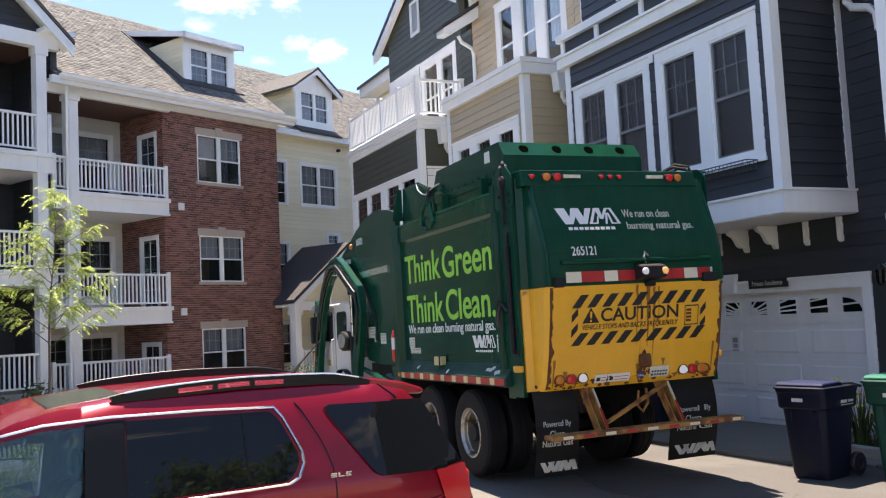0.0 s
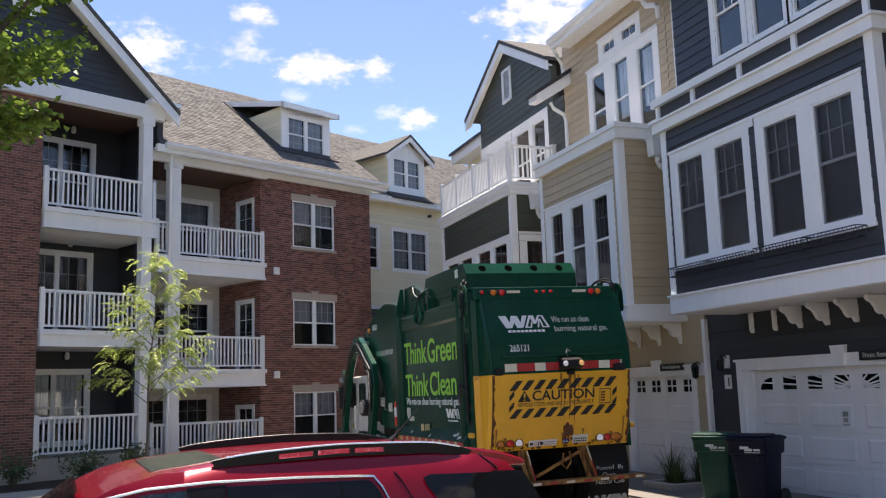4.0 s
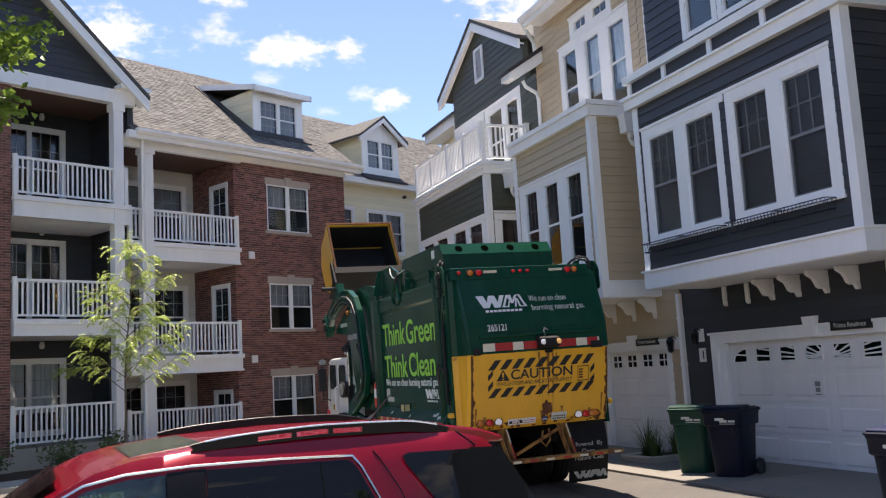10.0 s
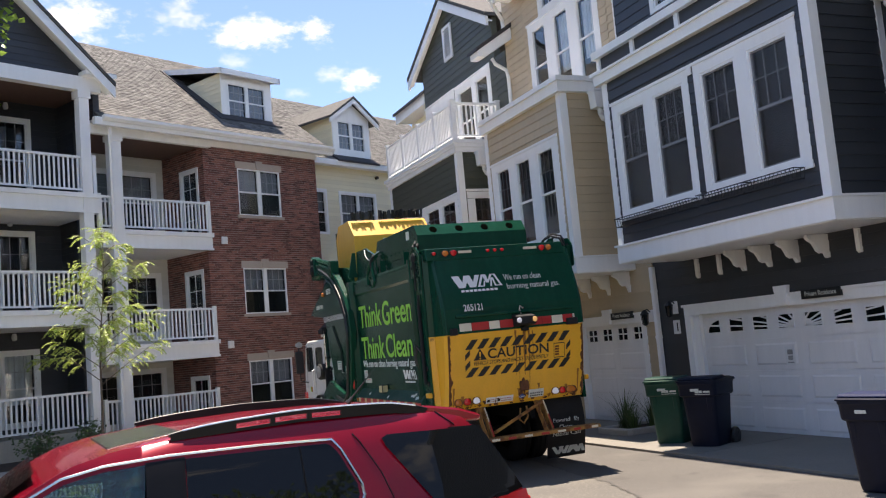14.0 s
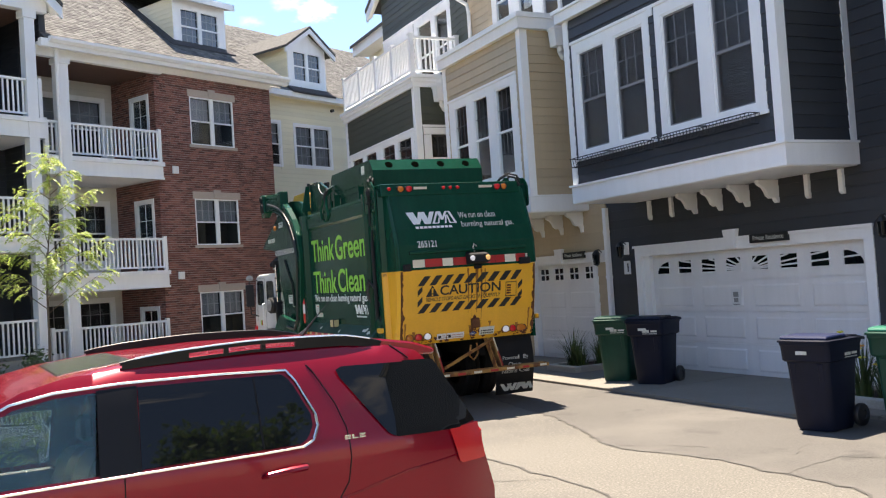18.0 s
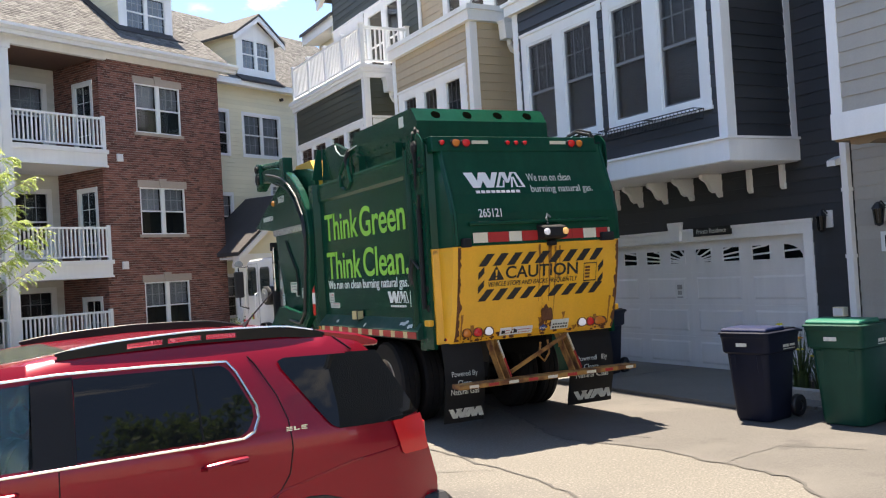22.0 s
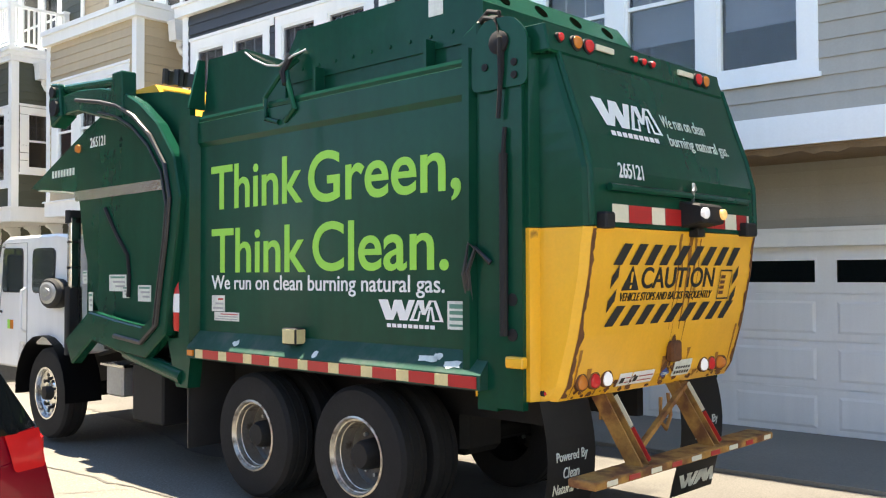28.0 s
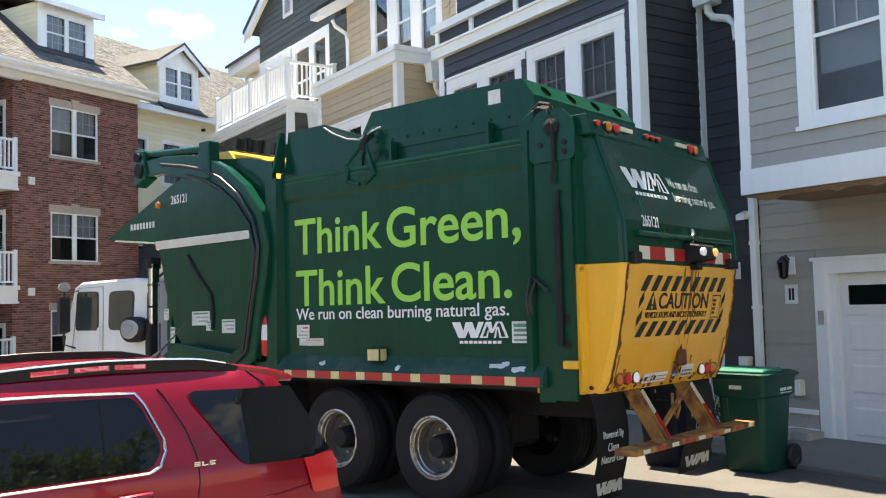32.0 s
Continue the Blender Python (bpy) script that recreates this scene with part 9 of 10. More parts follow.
def cab():
    base = Matrix.Translation((0, 0, 0))
    out = [(6.45, 1.0), (6.45, 2.40), (6.7, 2.46), (8.2, 2.46), (8.45, 2.40), (8.62, 1.75), (8.72, 1.35), (8.72, 0.75), (7.75, 0.75), (7.62, 1.05), (6.72, 1.08), (6.6, 1.0)]
    bm = bmesh.new()
    prism(bm, out, -1.13, 1.13, "x")
    c = part("cab", bm, "cabwhite", truck, "white painted cab", bevel=0.03)
    for s in (-1, 1):
        x = s * 1.131
        d = s * 0.008
        for o in ([(7.52, 1.62), (7.52, 2.26), (8.36, 2.28), (8.42, 1.75), (8.4, 1.62)], [(6.75, 1.62), (6.72, 2.24), (7.28, 2.24), (7.30, 1.62)], [(6.47, 1.66), (6.47, 2.22), (6.56, 2.22), (6.56, 1.66)]):
            bm = bmesh.new()
            prism(bm, rounded(o, 0.1), x, x + d * 0.5, "x")
            part("window_seal", bm, "black", c)
            bm = bmesh.new()
            mid = (sum(p[0] for p in o) / len(o), sum(p[1] for p in o) / len(o))
            prism(bm, rounded([(mid[0] + (p[0] - mid[0]) * 0.93, mid[1] + (p[1] - mid[1]) * 0.95) for p in o], 0.09), x, x + d, "x")
            part("side_window", bm, "cabglass", c)
        bm = bmesh.new()
        for a, b in (((7.42, 1.05), (7.42, 2.36)), ((8.5, 1.3), (8.3, 2.36)), ((7.42, 2.36), (8.3, 2.36))):
            bar(bm, (x, a[0], a[1]), (x, b[0], b[1]), 0.012, 0.012)
        part("door_seam", bm, "steel", c)
        bm = bmesh.new()
        tube(bm, [(x, 7.46, 1.2), (x + s * 0.07, 7.44, 1.24), (x + s * 0.07, 7.42, 1.66), (x, 7.44, 1.7)], 0.016, 6)
        part("grab_handle", bm, "cabwhite", c)
        bm = bmesh.new()
        tube(bm, [(x, 8.30, 2.3), (x + s * 0.17, 8.42, 2.28), (x + s * 0.17, 8.42, 1.45), (x, 8.42, 1.4)], 0.014, 6)
        arm = part("mirror_arm", bm, "black", c)
        bm = bmesh.new()
        box(bm, x + s * 0.08, x + s * 0.26, 8.39, 8.46, 1.60, 2.18)
        part("mirror", bm, "black", arm, bevel=0.02)
        bm = bmesh.new()
        lathe(bm, [(0.0, 0.05), (0.075, 0.03), (0.085, -0.02), (0.0, -0.03)], "y", 16, Matrix.Translation((x + s * 0.15, 8.46, 2.38)))
        part("round_mirror", bm, "steel", arm, smooth=True)
    for k, (a, b, m) in enumerate(((8.16, 8.06, "lime"), (8.05, 7.93, "amber"))):
        bm = bmesh.new()
        box(bm, -1.138, -1.131, b, a, 1.22, 1.32)
        part("door_emblem", bm, m, c)
    bm = bmesh.new()
    prism(bm, [(8.30, 2.30), (8.47, 2.30), (8.64, 1.62), (8.5, 1.62)], -0.98, 0.98, "x")
    part("windscreen", bm, "tint", c)
    bm = bmesh.new()
    box(bm, -1.2, 1.2, 8.6, 8.9, 0.5, 0.8)
    part("front_bumper", bm, "steel", truck, bevel=0.03)
    bm = bmesh.new()
    box(bm, -1.16, -1.1, 8.55, 8.72, 1.05, 1.2)
    part("indicator", bm, "redlamp", c)
    bm = bmesh.new()
    tube(bm, [(-1.13, 6.47, 1.7), (-1.13, 6.47, 2.62)], 0.062, 14)
    stack = part("exhaust_stack", bm, "alu", truck, smooth=True)
    bm = bmesh.new()
    tube(bm, [(-1.13, 6.47, 1.0), (-1.13, 6.47, 1.72)], 0.085, 14)
    tube(bm, [(-1.13, 6.47, 2.56), (-1.13, 6.47, 2.70)], 0.085, 14)
    part("heat_shield", bm, "under", stack, smooth=True)
    for z in (1.95, 2.3):
        bm = bmesh.new()
        tube(bm, [(-1.13, 6.47, z), (-1.13, 6.47, z + 0.03)], 0.068, 14)
        part("clamp", bm, "under", stack, smooth=True)
    bm = bmesh.new()
    lathe(bm, [(0.0, -0.1), (0.15, -0.1), (0.175, -0.07), (0.175, 0.42), (0.16, 0.45), (0.0, 0.45)], "x", 24, Matrix.Translation((-1.17, 6.68, 1.65)))
    drum = part("air_cleaner", bm, "under", truck, smooth=True)
    bm = bmesh.new()
    lathe(bm, [(0.0, -0.125), (0.05, -0.12), (0.055, -0.108), (0.10, -0.112), (0.13, -0.102)], "x", 24, Matrix.Translation((-1.17, 6.68, 1.65)))
    part("cap", bm, "steel", drum)


def wheel_at(x, y, s, r=0.525, dual=True, steer=False):
    """A wheel of its own, turning about its axle; s is the outer side."""
    bm = bmesh.new()
    prof = [(0.29, 0.13), (0.40, 0.145), (0.49, 0.13), (0.52, 0.10), (0.525, 0.05), (0.515, 0.045), (0.515, 0.035), (0.525, 0.03), (0.525, -0.03), (0.515, -0.035), (0.515, -0.045), (0.525, -0.05), (0.52, -0.10), (0.49, -0.13), (0.40, -0.145), (0.29, -0.13)]
    lathe(bm, prof, "x", 40, cap=False)
    if dual:
        lathe(bm, [(p[0], p[1] - s * 0.33) for p in prof], "x", 40, cap=False)
    w = part("wheel", bm, "rubber", truck, smooth=True)
    w.location = (x, y, r)
    bm = bmesh.new()
    if dual:
        lathe(bm, [(0.285, s * 0.10), (0.30, s * 0.137), (0.285, s * 0.142), (0.272, s * 0.115), (0.262, s * 0.11), (0.255, s * 0.07), (0.25, s * 0.065), (0.245, -s * 0.05)], "x", 36, cap=False)
    else:
        lathe(bm, [(0.285, s * 0.10), (0.30, s * 0.142), (0.282, s * 0.142), (0.268, s * 0.085), (0.15, s * 0.075), (0.125, s * 0.09), (0.0, s * 0.09)], "x", 36, cap=False)
    part("rim", bm, "rimsteel" if dual else "alu", w, smooth=True)
    if dual:
        bm = bmesh.new()
        lathe(bm, [(0.25, -s * 0.045), (0.22, -s * 0.07), (0.10, -s * 0.08), (0.0, -s * 0.08)], "x", 36, cap=False)
        part("rim_dish", bm, "dish", w, smooth=True)
    bm = bmesh.new()
    if dual:
        lathe(bm, [(0.0, s * 0.10), (0.09, s * 0.10), (0.11, s * 0.06), (0.12, -s * 0.1)], "x", 20)
    else:
        lathe(bm, [(0.0, s * 0.17), (0.07, s * 0.165), (0.085, s * 0.08)], "x", 20)
    part("hub", bm, "under", w, smooth=True)
    for k in range(10):
        a = 2 * math.pi * k / 10
        bm = bmesh.new()
        q = s * (0.085 if not dual else -0.07)
        lathe(bm, [(0.0, q + s * 0.025), (0.016, q + s * 0.025), (0.018, q - s * 0.03)], "x", 6, Matrix.Translation((0, 0.165 * math.cos(a), 0.165 * math.sin(a))))
        part("wheel_nut", bm, "steel" if dual else "under", w)
    # rim is uncut: black discs give the shaded look of vent openings
    if not dual:
        for k in range(10):
            a = 2 * math.pi * (k + 0.5) / 10
            bm = bmesh.new()
            lathe(bm, [(0.0, s * 0.086), (0.024, s * 0.086), (0.024, s * 0.06)], "x", 10, Matrix.Translation((0, 0.215 * math.cos(a), 0.215 * math.sin(a))))
            part("vent_hole", bm, "ink", w)
    else:
        for k in range(5):
            a = 2 * math.pi * (k + 0.5) / 5
            bm = bmesh.new()
            lathe(bm, [(0.0, -s * 0.075), (0.045, -s * 0.075), (0.045, -s * 0.095)], "x", 10, Matrix.Translation((0, 0.205 * math.cos(a), 0.205 * math.sin(a))))
            part("vent_hole", bm, "ink", w)
    return w


def chassis():
    for x in (-0.45, 0.37):
        bm = bmesh.new()
        box(bm, x, x + 0.08, 0.4, 8.5, 0.8, 1.12)
        part("frame_rail", bm, "under", truck)
    for y in (1.87, 3.20, 7.3):
        bm = bmesh.new()
        tube(bm, [(-1.0, y, 0.525), (1.0, y, 0.525)], 0.09, 10)
        part("axle", bm, "under", truck)
    bm = bmesh.new()
    box(bm, -1.0, 1.0, 0.6, 6.2, 1.08, 1.3)
    part("underbody", bm, "under", truck)
    for y in (4.15,):
        bm = bmesh.new()
        box(bm, -1.2, -0.7, y, y + 0.02, 0.3, 1.15)
        part("front_flap", bm, "flap", truck)
        boxes("front_flap", [(0.7, 1.2, y, y + 0.02, 0.3, 1.15)], "flap", truck)
    for x0, x1, y0, y1, z0, z1, m in ((-1.12, -0.6, 4.75, 5.35, 0.42, 1.0, "under"), (-1.1, -0.7, 5.6, 5.95, 0.62, 0.95, "steel"), (0.6, 1.12, 4.7, 5.9, 0.42, 1.0, "under")):
        bm = bmesh.new()
        box(bm, x0, x1, y0, y1, z0, z1)
        part("chassis_box", bm, m, truck, bevel=0.02)
    for x0, x1, y0, y1, z0, z1 in ((-0.36, 0.36, 4.3, 6.4, 0.42, 1.06), (-0.3, 0.3, 6.4, 8.3, 0.5, 1.2), (-0.25, 0.25, 1.6, 3.5, 0.42, 0.9)):
        boxes("drivetrain_case", [(x0, x1, y0, y1, z0, z1)], "under", truck, bevel=0.06)
    bm = bmesh.new()
    lathe(bm, [(0.0, 4.25), (0.2, 4.26), (0.27, 4.34), (0.27, 6.3), (0.2, 6.38), (0.0, 6.4)], "y", 18, Matrix.Translation((0.85, 0, 0.68)))
    part("gas_tank", bm, "under", truck, smooth=True)
    boxes("battery_cover", [(-1.13, -0.72, 5.52, 6.02, 0.93, 0.955)], "alu", truck)
    bm = bmesh.new()
    tube(bm, [(-1.05, 4.7, 1.02), (-1.1, 5.1, 1.07), (-1.05, 5.5, 1.0), (-1.0, 6.1, 0.9)], 0.03, 8)
    tube(bm, [(-0.95, 4.5, 0.95), (-1.0, 5.2, 1.12), (-0.95, 5.9, 1.1), (-0.9, 6.5, 1.0)], 0.022, 8)
    part("air_hose", bm, "under", truck, smooth=True)
    bm = bmesh.new()
    lathe(bm, [(0.0, -0.02), (0.09, -0.02), (0.1, 0.05), (0.06, 0.07)], "x", 16, Matrix.Translation((-1.12, 5.05, 1.06)))
    part("filler_cap", bm, "steel", truck)
    for s in (-1, 1):
        bm = bmesh.new()
        prev = None
        for i in range(13):
            a = radians(-5 + 190 * i / 12)
            cur = [bm.verts.new((x, 7.3 + 0.68 * math.cos(a), 0.53 + 0.66 * math.sin(a))) for x in (s * 0.82, s * 1.24)]
            if prev:
                bm.faces.new((prev[0], prev[1], cur[1], cur[0]))
            prev = cur
        bmesh.ops.solidify(bm, geom=bm.faces[:], thickness=0.03)
        part("fender", bm, "pillar", truck, smooth=True)
        # lift cylinder from the frame to the arm
        bm = bmesh.new()
        tube(bm, [(s * 1.24, 4.15, 0.95), (s * 1.24, 5.2, 1.12)], 0.075, 12)
        tube(bm, [(s * 1.24, 5.2, 1.12), (s * 1.24, 5.85, 1.22)], 0.04, 10)
        part("lift_cylinder", bm, "tgreen", truck, smooth=True)
        bm = bmesh.new()
        prism(bm, [(3.98, 1.3), (4.4, 1.3), (4.25, 0.86), (4.05, 0.86)], s * 1.14, s * 1.27, "x")
        part("cylinder_bracket", bm, "tgreen", truck)


# lift arms: built about the pivot in the stowed position
ARM = [(0.51, 2), (0.31, 86), (0.60, 157), (1.10, 170), (1.41, 165), (1.66, 151), (1.96, 142), (2.21, 136), (2.38, 129), (2.47, 120), (2.53, 111), (2.57, 103), (2.60, 94), (2.70, 83), (2.79, 73)]


def lift_arm(s):
    pts = [Vector((0, r * math.cos(radians(a)), r * math.sin(radians(a)))) for r, a in ARM]
    bm = bmesh.new()
    prev = None
    for i, p in enumerate(pts):
        d = (pts[min(i + 1, len(pts) - 1)] - pts[max(i - 1, 0)]).normalized()
        nrm = Vector((0, -d.z, d.y))
        h = 0.15 if i < len(pts) - 2 else 0.11
        cur = [bm.verts.new((x, (p + nrm * q).y, (p + nrm * q).z)) for x, q in ((-0.06, -h), (0.06, -h), (0.06, h), (-0.06, h))]
        if prev:
            for k in range(4):
                bm.faces.new((prev[k], prev[(k + 1) % 4], cur[(k + 1) % 4], cur[k]))
        else:
            bm.faces.new(cur[::-1])
        prev = cur
    bm.faces.new(prev)
    bmesh.ops.recalc_face_normals(bm, faces=bm.faces[:])
    arm = part("lift_arm", bm, "tgreen", truck, bevel=0.015)
    arm.location = (s * 1.29, PIVOT.y, PIVOT.z)
    bm = bmesh.new()
    tube(bm, [(s * 0.075, p.y, p.z) for p in pts[2:-1]], 0.022, 6)
    tube(bm, [(s * 0.075, p.y * 0.96, p.z * 0.96) for p in pts[2:-2]], 0.014, 6)
    part("hydraulic_line", bm, "black", arm)
    bm = bmesh.new()
    e = pts[-1]
    tube(bm, [(0, pts[-4].y, pts[-4].z + 0.26), (0, e.y + 0.02, e.z + 0.2)], 0.05, 10)
    part("fork_cylinder", bm, "tgreen", arm, smooth=True)
    bm = bmesh.new()
    prism(bm, [(pts[-4].y - 0.12, pts[-4].z - 0.12), (pts[-4].y + 0.16, pts[-4].z - 0.1), (pts[-4].y + 0.1, pts[-4].z + 0.34), (pts[-4].y - 0.1, pts[-4].z + 0.34)], -0.08, 0.08, "x")
    part("cylinder_bracket", bm, "tgreen", arm, bevel=0.012)
    bm = bmesh.new()
    prism(bm, [(e.y - 0.16, e.z - 0.12), (e.y + 0.1, e.z - 0.22), (e.y + 0.16, e.z + 0.05), (e.y + 0.1, e.z + 0.27), (e.y - 0.1, e.z + 0.24)], -0.09, 0.09, "x")
    joint = part("fork_joint", bm, "tgreen", arm, bevel=0.015)
    for q, r in ((Vector((0, 0.02, 0.16)), 0.06), (Vector((0, -0.02, -0.02)), 0.09)):
        bm = bmesh.new()
        lathe(bm, [(0.0, -0.12), (r, -0.12), (r, 0.12), (0.0, 0.12)], "x", 14, Matrix.Translation(e + q))
        part("pin", bm, "under", joint, smooth=True)
    return arm


def carry_can():
    """The yellow carry can: open-topped box, origin at its middle."""
    W2, D2, H2 = 0.82, 0.68, 0.62
    bm = bmesh.new()
    th = 0.05
    outline = [(-D2, -H2 + 0.25), (-D2 + 0.25, -H2), (D2 - 0.35, -H2), (D2, -H2 + 0.35), (D2, H2), (-D2, H2 - 0.1)]
    for s in (-1, 1):
        prism(bm, outline, s * (W2 - th), s * W2, "x")
    for a, b in zip(outline[:4], outline[1:5]):
        a, b = Vector((0, *a)), Vector((0, *b))
        d = (b - a).normalized()
        nrm = Vector((0, -d.z, d.y)) * th
        q = [(a.y, a.z), (b.y, b.z), (b.y + nrm.y, b.z + nrm.z), (a.y + nrm.y, a.z + nrm.z)]
        prism(bm, q, -W2 + th, W2 - th, "x")
    prism(bm, [(-D2, -H2 + 0.25), (-D2 + th, -H2 + 0.25), (-D2 + th, H2 - 0.1), (-D2, H2 - 0.1)], -W2 + th, W2 - th, "x")
    can = part("carry_can", bm, "tyellow", truck, "yellow steel carry can on the lift arms")
    bm = bmesh.new()
    box(bm, -W2 + th, W2 - th, -D2 + th + 0.003, D2 - 0.06, -H2 + th + 0.28, -H2 + th + 0.3)
    box(bm, -W2 + th + 0.002, -W2 + th + 0.012, -D2 + 0.06, D2 - 0.06, -H2 + 0.3, H2 - 0.15)
    box(bm, W2 - th - 0.012, W2 - th - 0.002, -D2 + 0.06, D2 - 0.06, -H2 + 0.3, H2 - 0.15)
    box(bm, -W2 + th + 0.012, W2 - th - 0.012, D2 - 0.075, D2 - 0.055, -H2 + 0.4, H2 - 0.05)
    box(bm, -W2 + th + 0.012, W2 - th - 0.012, -D2 + th + 0.002, -D2 + th + 0.015, -H2 + 0.3, H2 - 0.15)
    part("can_liner", bm, "under", can)
    bm = bmesh.new()
    for k in range(34):
        x = -0.74 + 1.48 * k / 33
        if abs(x + 0.25) < 0.05:
            continue
        bar(bm, (x, D2 - 0.3, -H2 - 0.01), (x + 0.02 * math.sin(k * 3.1), D2 - 0.28 + 0.03 * math.sin(k * 1.7), -H2 - 0.17 - 0.02 * math.sin(k * 5.0)), 0.04, 0.05)
    part("bristle_strip", bm, "black", can)["kind"] = "stuff"
    bm = bmesh.new()
    box(bm, -0.22, 0.24, D2, D2 + 0.006, -0.2, 0.02)
    part("can_label", bm, "decal_old", can)
    bm = bmesh.new()
    bar(bm, (-W2 - 0.02, D2, H2), (W2 + 0.02, D2, H2), 0.05, 0.045)
    for s in (-1, 1):
        bar(bm, (s * (W2 - 0.02), -D2, H2 - 0.085), (s * (W2 - 0.02), D2 - 0.03, H2 + 0.012), 0.05, 0.03)
    part("can_lip", bm, "rust", can)
    boxes("fork_frame", [(-W2 + 0.02, W2 - 0.02, -D2 - 0.10, -D2 - 0.004, -H2 + 0.1, H2 - 0.16), (-W2 - 0.02, W2 + 0.02, -D2 - 0.12, -D2 + 0.05, H2 - 0.155, H2 - 0.06)], "under", can)
    for s in (-1, 1):
        bm = bmesh.new()
        prism(bm, [(-D2 - 0.55, H2 - 0.42), (-D2 - 0.40, H2 - 0.06), (-D2 + 0.25, H2 - 0.10), (-D2 + 0.25, H2 - 0.22), (-D2 - 0.15, H2 - 0.30)], s * (W2 + 0.03), s * (W2 + 0.07), "x")
        part("fork", bm, "under", can)
        bm = bmesh.new()
        tube(bm, [(s * (W2 + 0.05), -D2 - 0.45, H2 - 0.25), (s * 1.2, -D2 - 0.45, H2 - 0.25)], 0.05, 10)
        part("fork_shaft", bm, "under", can, smooth=True)
    return can


M["sage"] = material("green_print", (0.08, 0.22, 0.16), 0.5, big=0.05, fine=0.0, bump=0)
M["cabglass"] = material("cab_window_glass", (0.035, 0.045, 0.042), 0.05, big=0.3, big_s=1.5, fine=0.0, bump=0.0, spec=0.4)
M["dish"] = material("dusty_wheel_dish", (0.10, 0.094, 0.085), 0.55, metal=0.4, big=0.25, big_s=6, fine=0.15)
M["runs"] = material("rust_run", (0.30, 0.125, 0.022), 0.8, big=0.3, big_s=8, fine=0.15)
M["bluedecal"] = material("blue_decal", (0.02, 0.06, 0.25), 0.5, big=0.05, fine=0.0, bump=0)


def set_out(obs, axis, drawn, true):
    """Brings parts drawn to round figures to the truck's own measures along one axis."""
    for ob in obs:
        for v in ob.data.vertices:
            v.co[axis] = float(np.interp(v.co[axis], drawn, true))


def built(make):
    """The meshes that a builder adds under the truck."""
    had = set(truck.children_recursive)
    make()
    return [o for o in truck.children_recursive if o not in had]


ZD = [0.0, 0.64, 1.05, 1.21, 1.55, 2.10, 2.28, 2.36, 2.60, 2.90, 3.15, 3.36, 3.47, 3.60, 4.0]
ZT = [0.0, 0.64, 1.09, 1.19, 1.545, 2.07, 2.165, 2.255, 2.525, 2.75, 3.0, 3.25, 3.36, 3.43, 3.82]
back = built(tailgate) + built(rear_gear)
set_out(back, 0, [-1.3, -0.9, -0.03, 0.75, 0.96, 1.02, 1.24, 1.3], [-1.27, -0.92, -0.10, 0.67, 0.85, 0.97, 1.15, 1.2])
set_out(back, 2, ZD, ZT)
truck_body()
set_out([o for o in truck.children_recursive if o.name.split(".")[0] in ("hinge_column", "hinge_recess", "tailgate_cylinder")], 2, ZD, ZT)
driver_cab = built(cab)
set_out(driver_cab, 1, [6.45, 6.75, 7.30, 7.52, 8.42, 8.72, 9.0], [6.62, 7.16, 7.78, 8.03, 8.68, 9.05, 9.3])
set_out(driver_cab, 2, [0.0, 1.2, 1.62, 2.24, 2.40, 2.46, 4.0], [0.0, 1.2, 1.67, 2.2, 2.30, 2.36, 3.9])
chassis()
WHEELS = [wheel_at(s * 1.03, y, s) for s in (-1, 1) for y in (1.87, 3.20)] + [wheel_at(s * 1.02, 7.3, s, dual=False) for s in (-1, 1)]
ARMS = [lift_arm(s) for s in (-1, 1)]
CAN = carry_can()


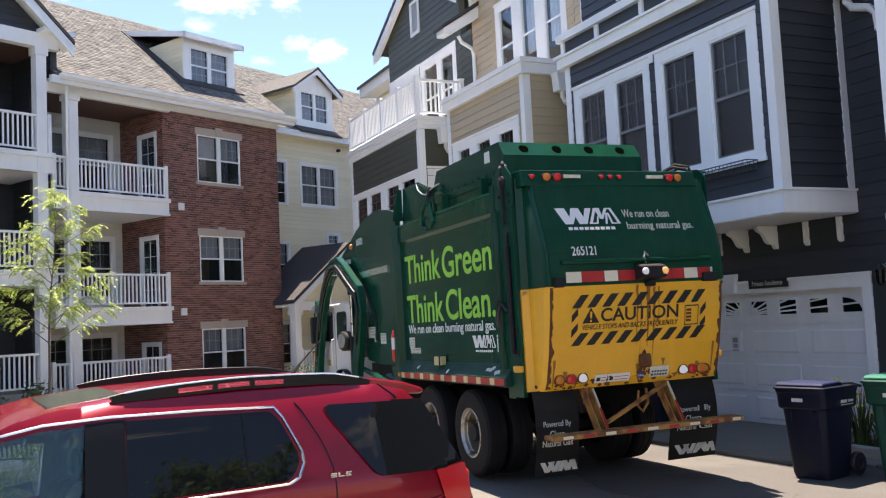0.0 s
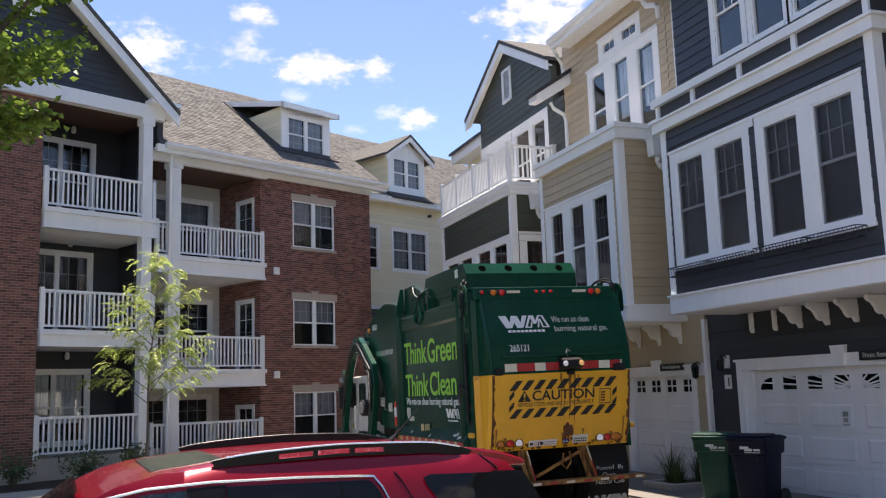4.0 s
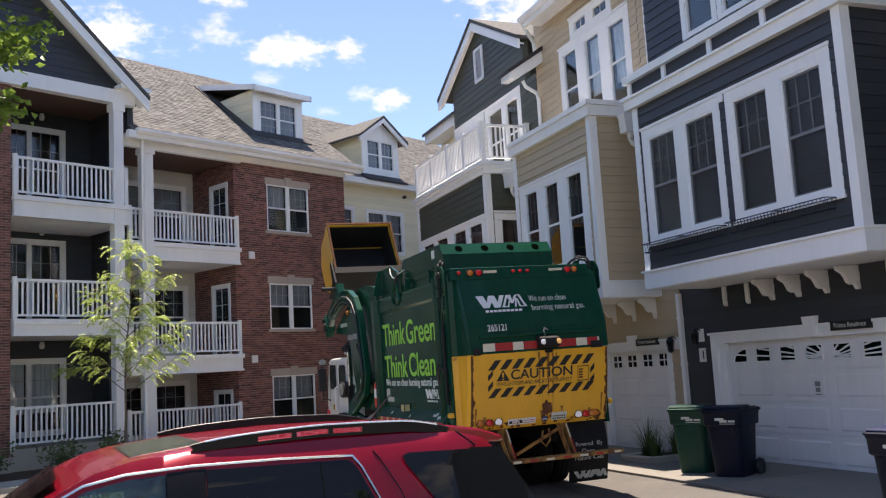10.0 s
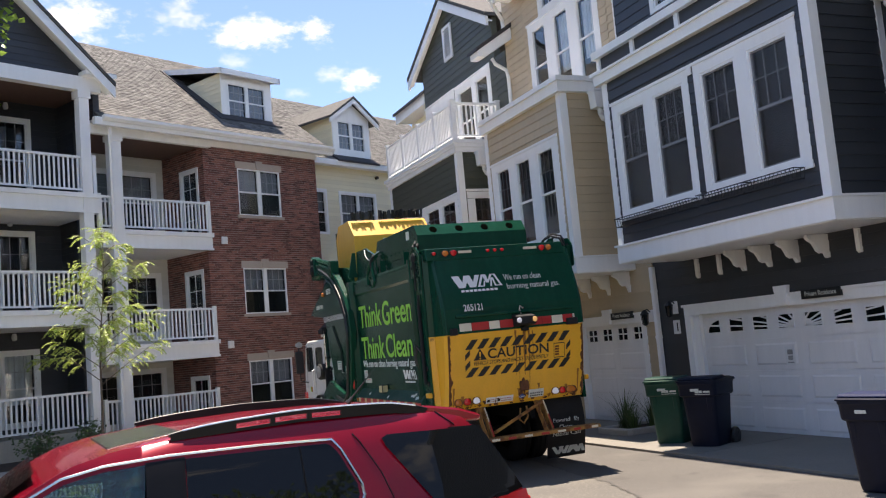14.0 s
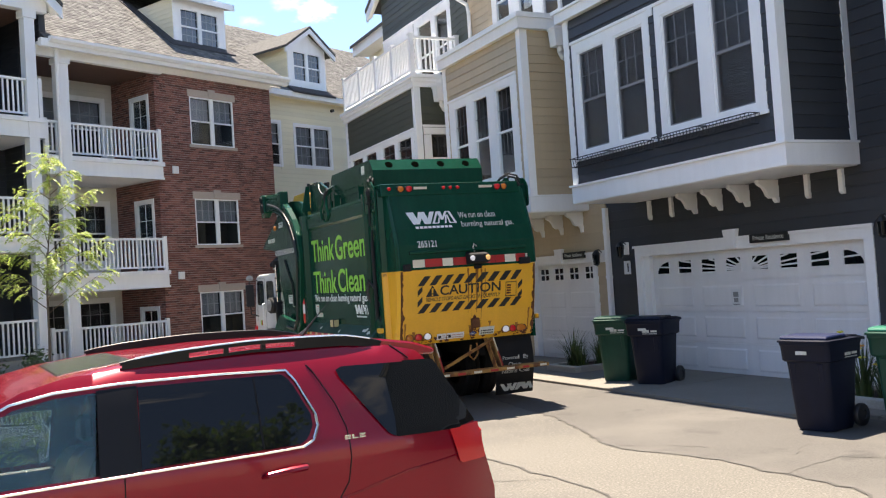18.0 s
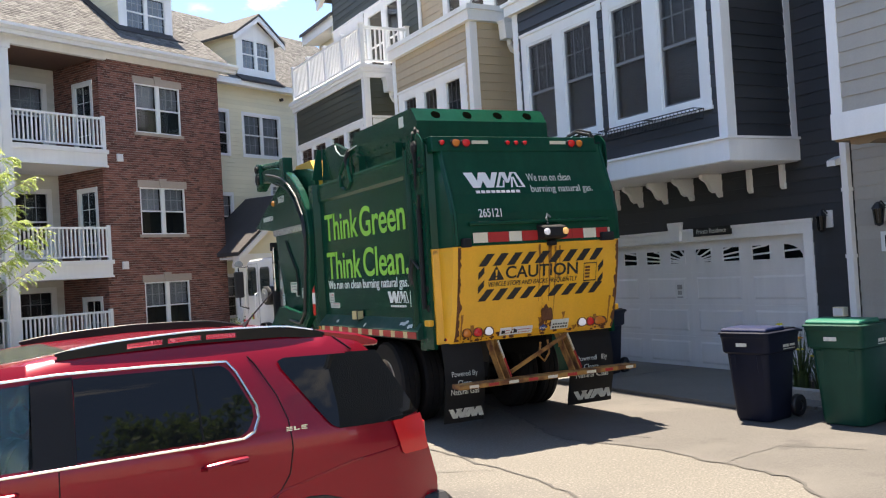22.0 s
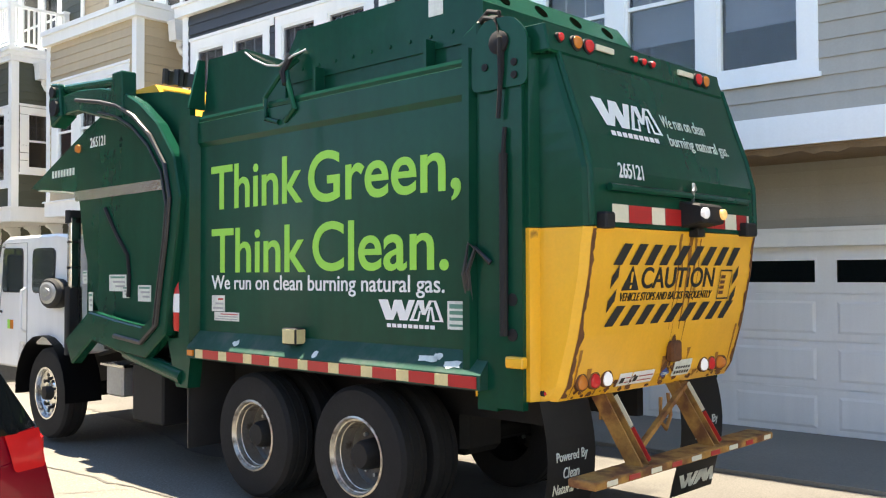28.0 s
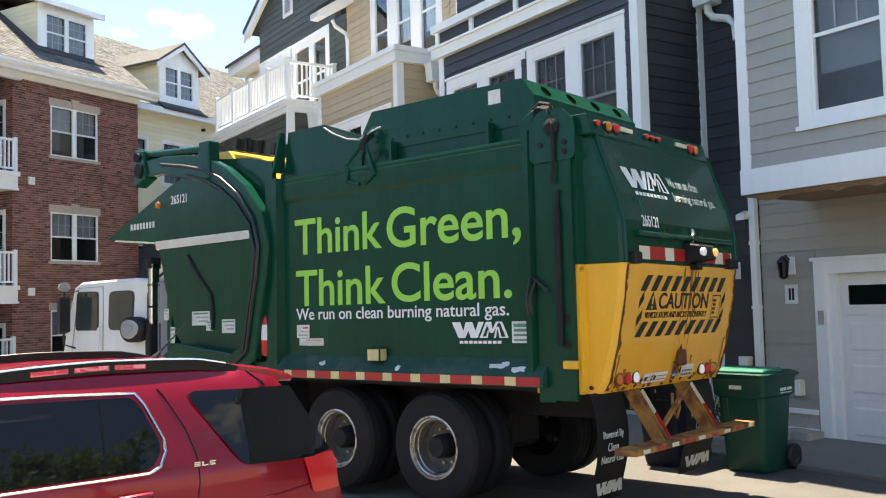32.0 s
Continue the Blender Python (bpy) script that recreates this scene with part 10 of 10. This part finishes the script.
# ---- what moves ----
def eased(rows, t):
    ts = [r[0] for r in rows]
    return [float(np.interp(t, ts, [r[k] for r in rows])) for k in range(1, len(rows[0]))]


ARM_ROWS = [(0.0, -75.0), (5.0, -72.0), (5.5, -64.0), (6.0, -59.0), (7.0, -52.0), (8.0, -45.0), (9.0, -36.0), (10.0, -27.0), (11.0, -14.0), (12.0, 0.0), (12.5, 4.0), (13.0, 7.0), (13.5, 7.0), (15.0, 1.0), (16.0, 0.0), (32.0, 0.0)]
CAN_ROWS = [(0.0, 10.32, 0.83, 0.0), (5.0, 10.32, 0.83, 0.0), (5.5, 10.54, 1.46, 2.0), (6.0, 10.71, 2.23, 4.0), (6.5, 10.80, 2.74, 7.0), (7.0, 10.84, 3.27, 10.0), (7.5, 10.78, 3.57, 13.0), (8.0, 10.62, 3.83, 16.0), (8.5, 10.63, 4.13, 24.0), (9.0, 10.45, 4.31, 32.0), (9.5, 10.13, 4.57, 43.0), (10.0, 9.87, 4.76, 58.0), (10.5, 9.66, 5.06, 74.0), (11.0, 9.28, 5.29, 87.0), (11.5, 8.72, 5.43, 99.0), (12.0, 7.82, 5.56, 118.0), (12.5, 6.67, 5.43, 142.0), (13.0, 6.19, 5.05, 168.0), (13.5, 5.87, 4.57, 176.0), (14.2, 5.83, 3.82, 180.0), (15.0, 5.88, 3.28, 180.0), (32.0, 5.88, 3.28, 180.0)]


def motions():
    walk(truck, [(t, pose(x, y, z, nose, lean, yaw)) for t, x, y, z, yaw, nose, lean in TRUCK_ROWS])
    steps = sorted({r[0] for r in TRUCK_ROWS} | {i * 0.25 for i in range(129)})
    ys = [eased(TRUCK_ROWS, t)[1] for t in steps]
    for w in WHEELS:
        rows = [(t, Matrix.Translation(w.location) @ Matrix.Rotation(-(y - ys[0]) / 0.525, 4, "X")) for t, y in zip(steps, ys)]
        walk(w, rows)
    for a in ARMS:
        walk(a, [(t, Matrix.Translation(a.location) @ Matrix.Rotation(radians(g), 4, "X")) for t, g in ARM_ROWS])
    walk(CAN, [(t, pose(0.05, y, z, g, 0, 0)) for t, y, z, g in CAN_ROWS])


motions()
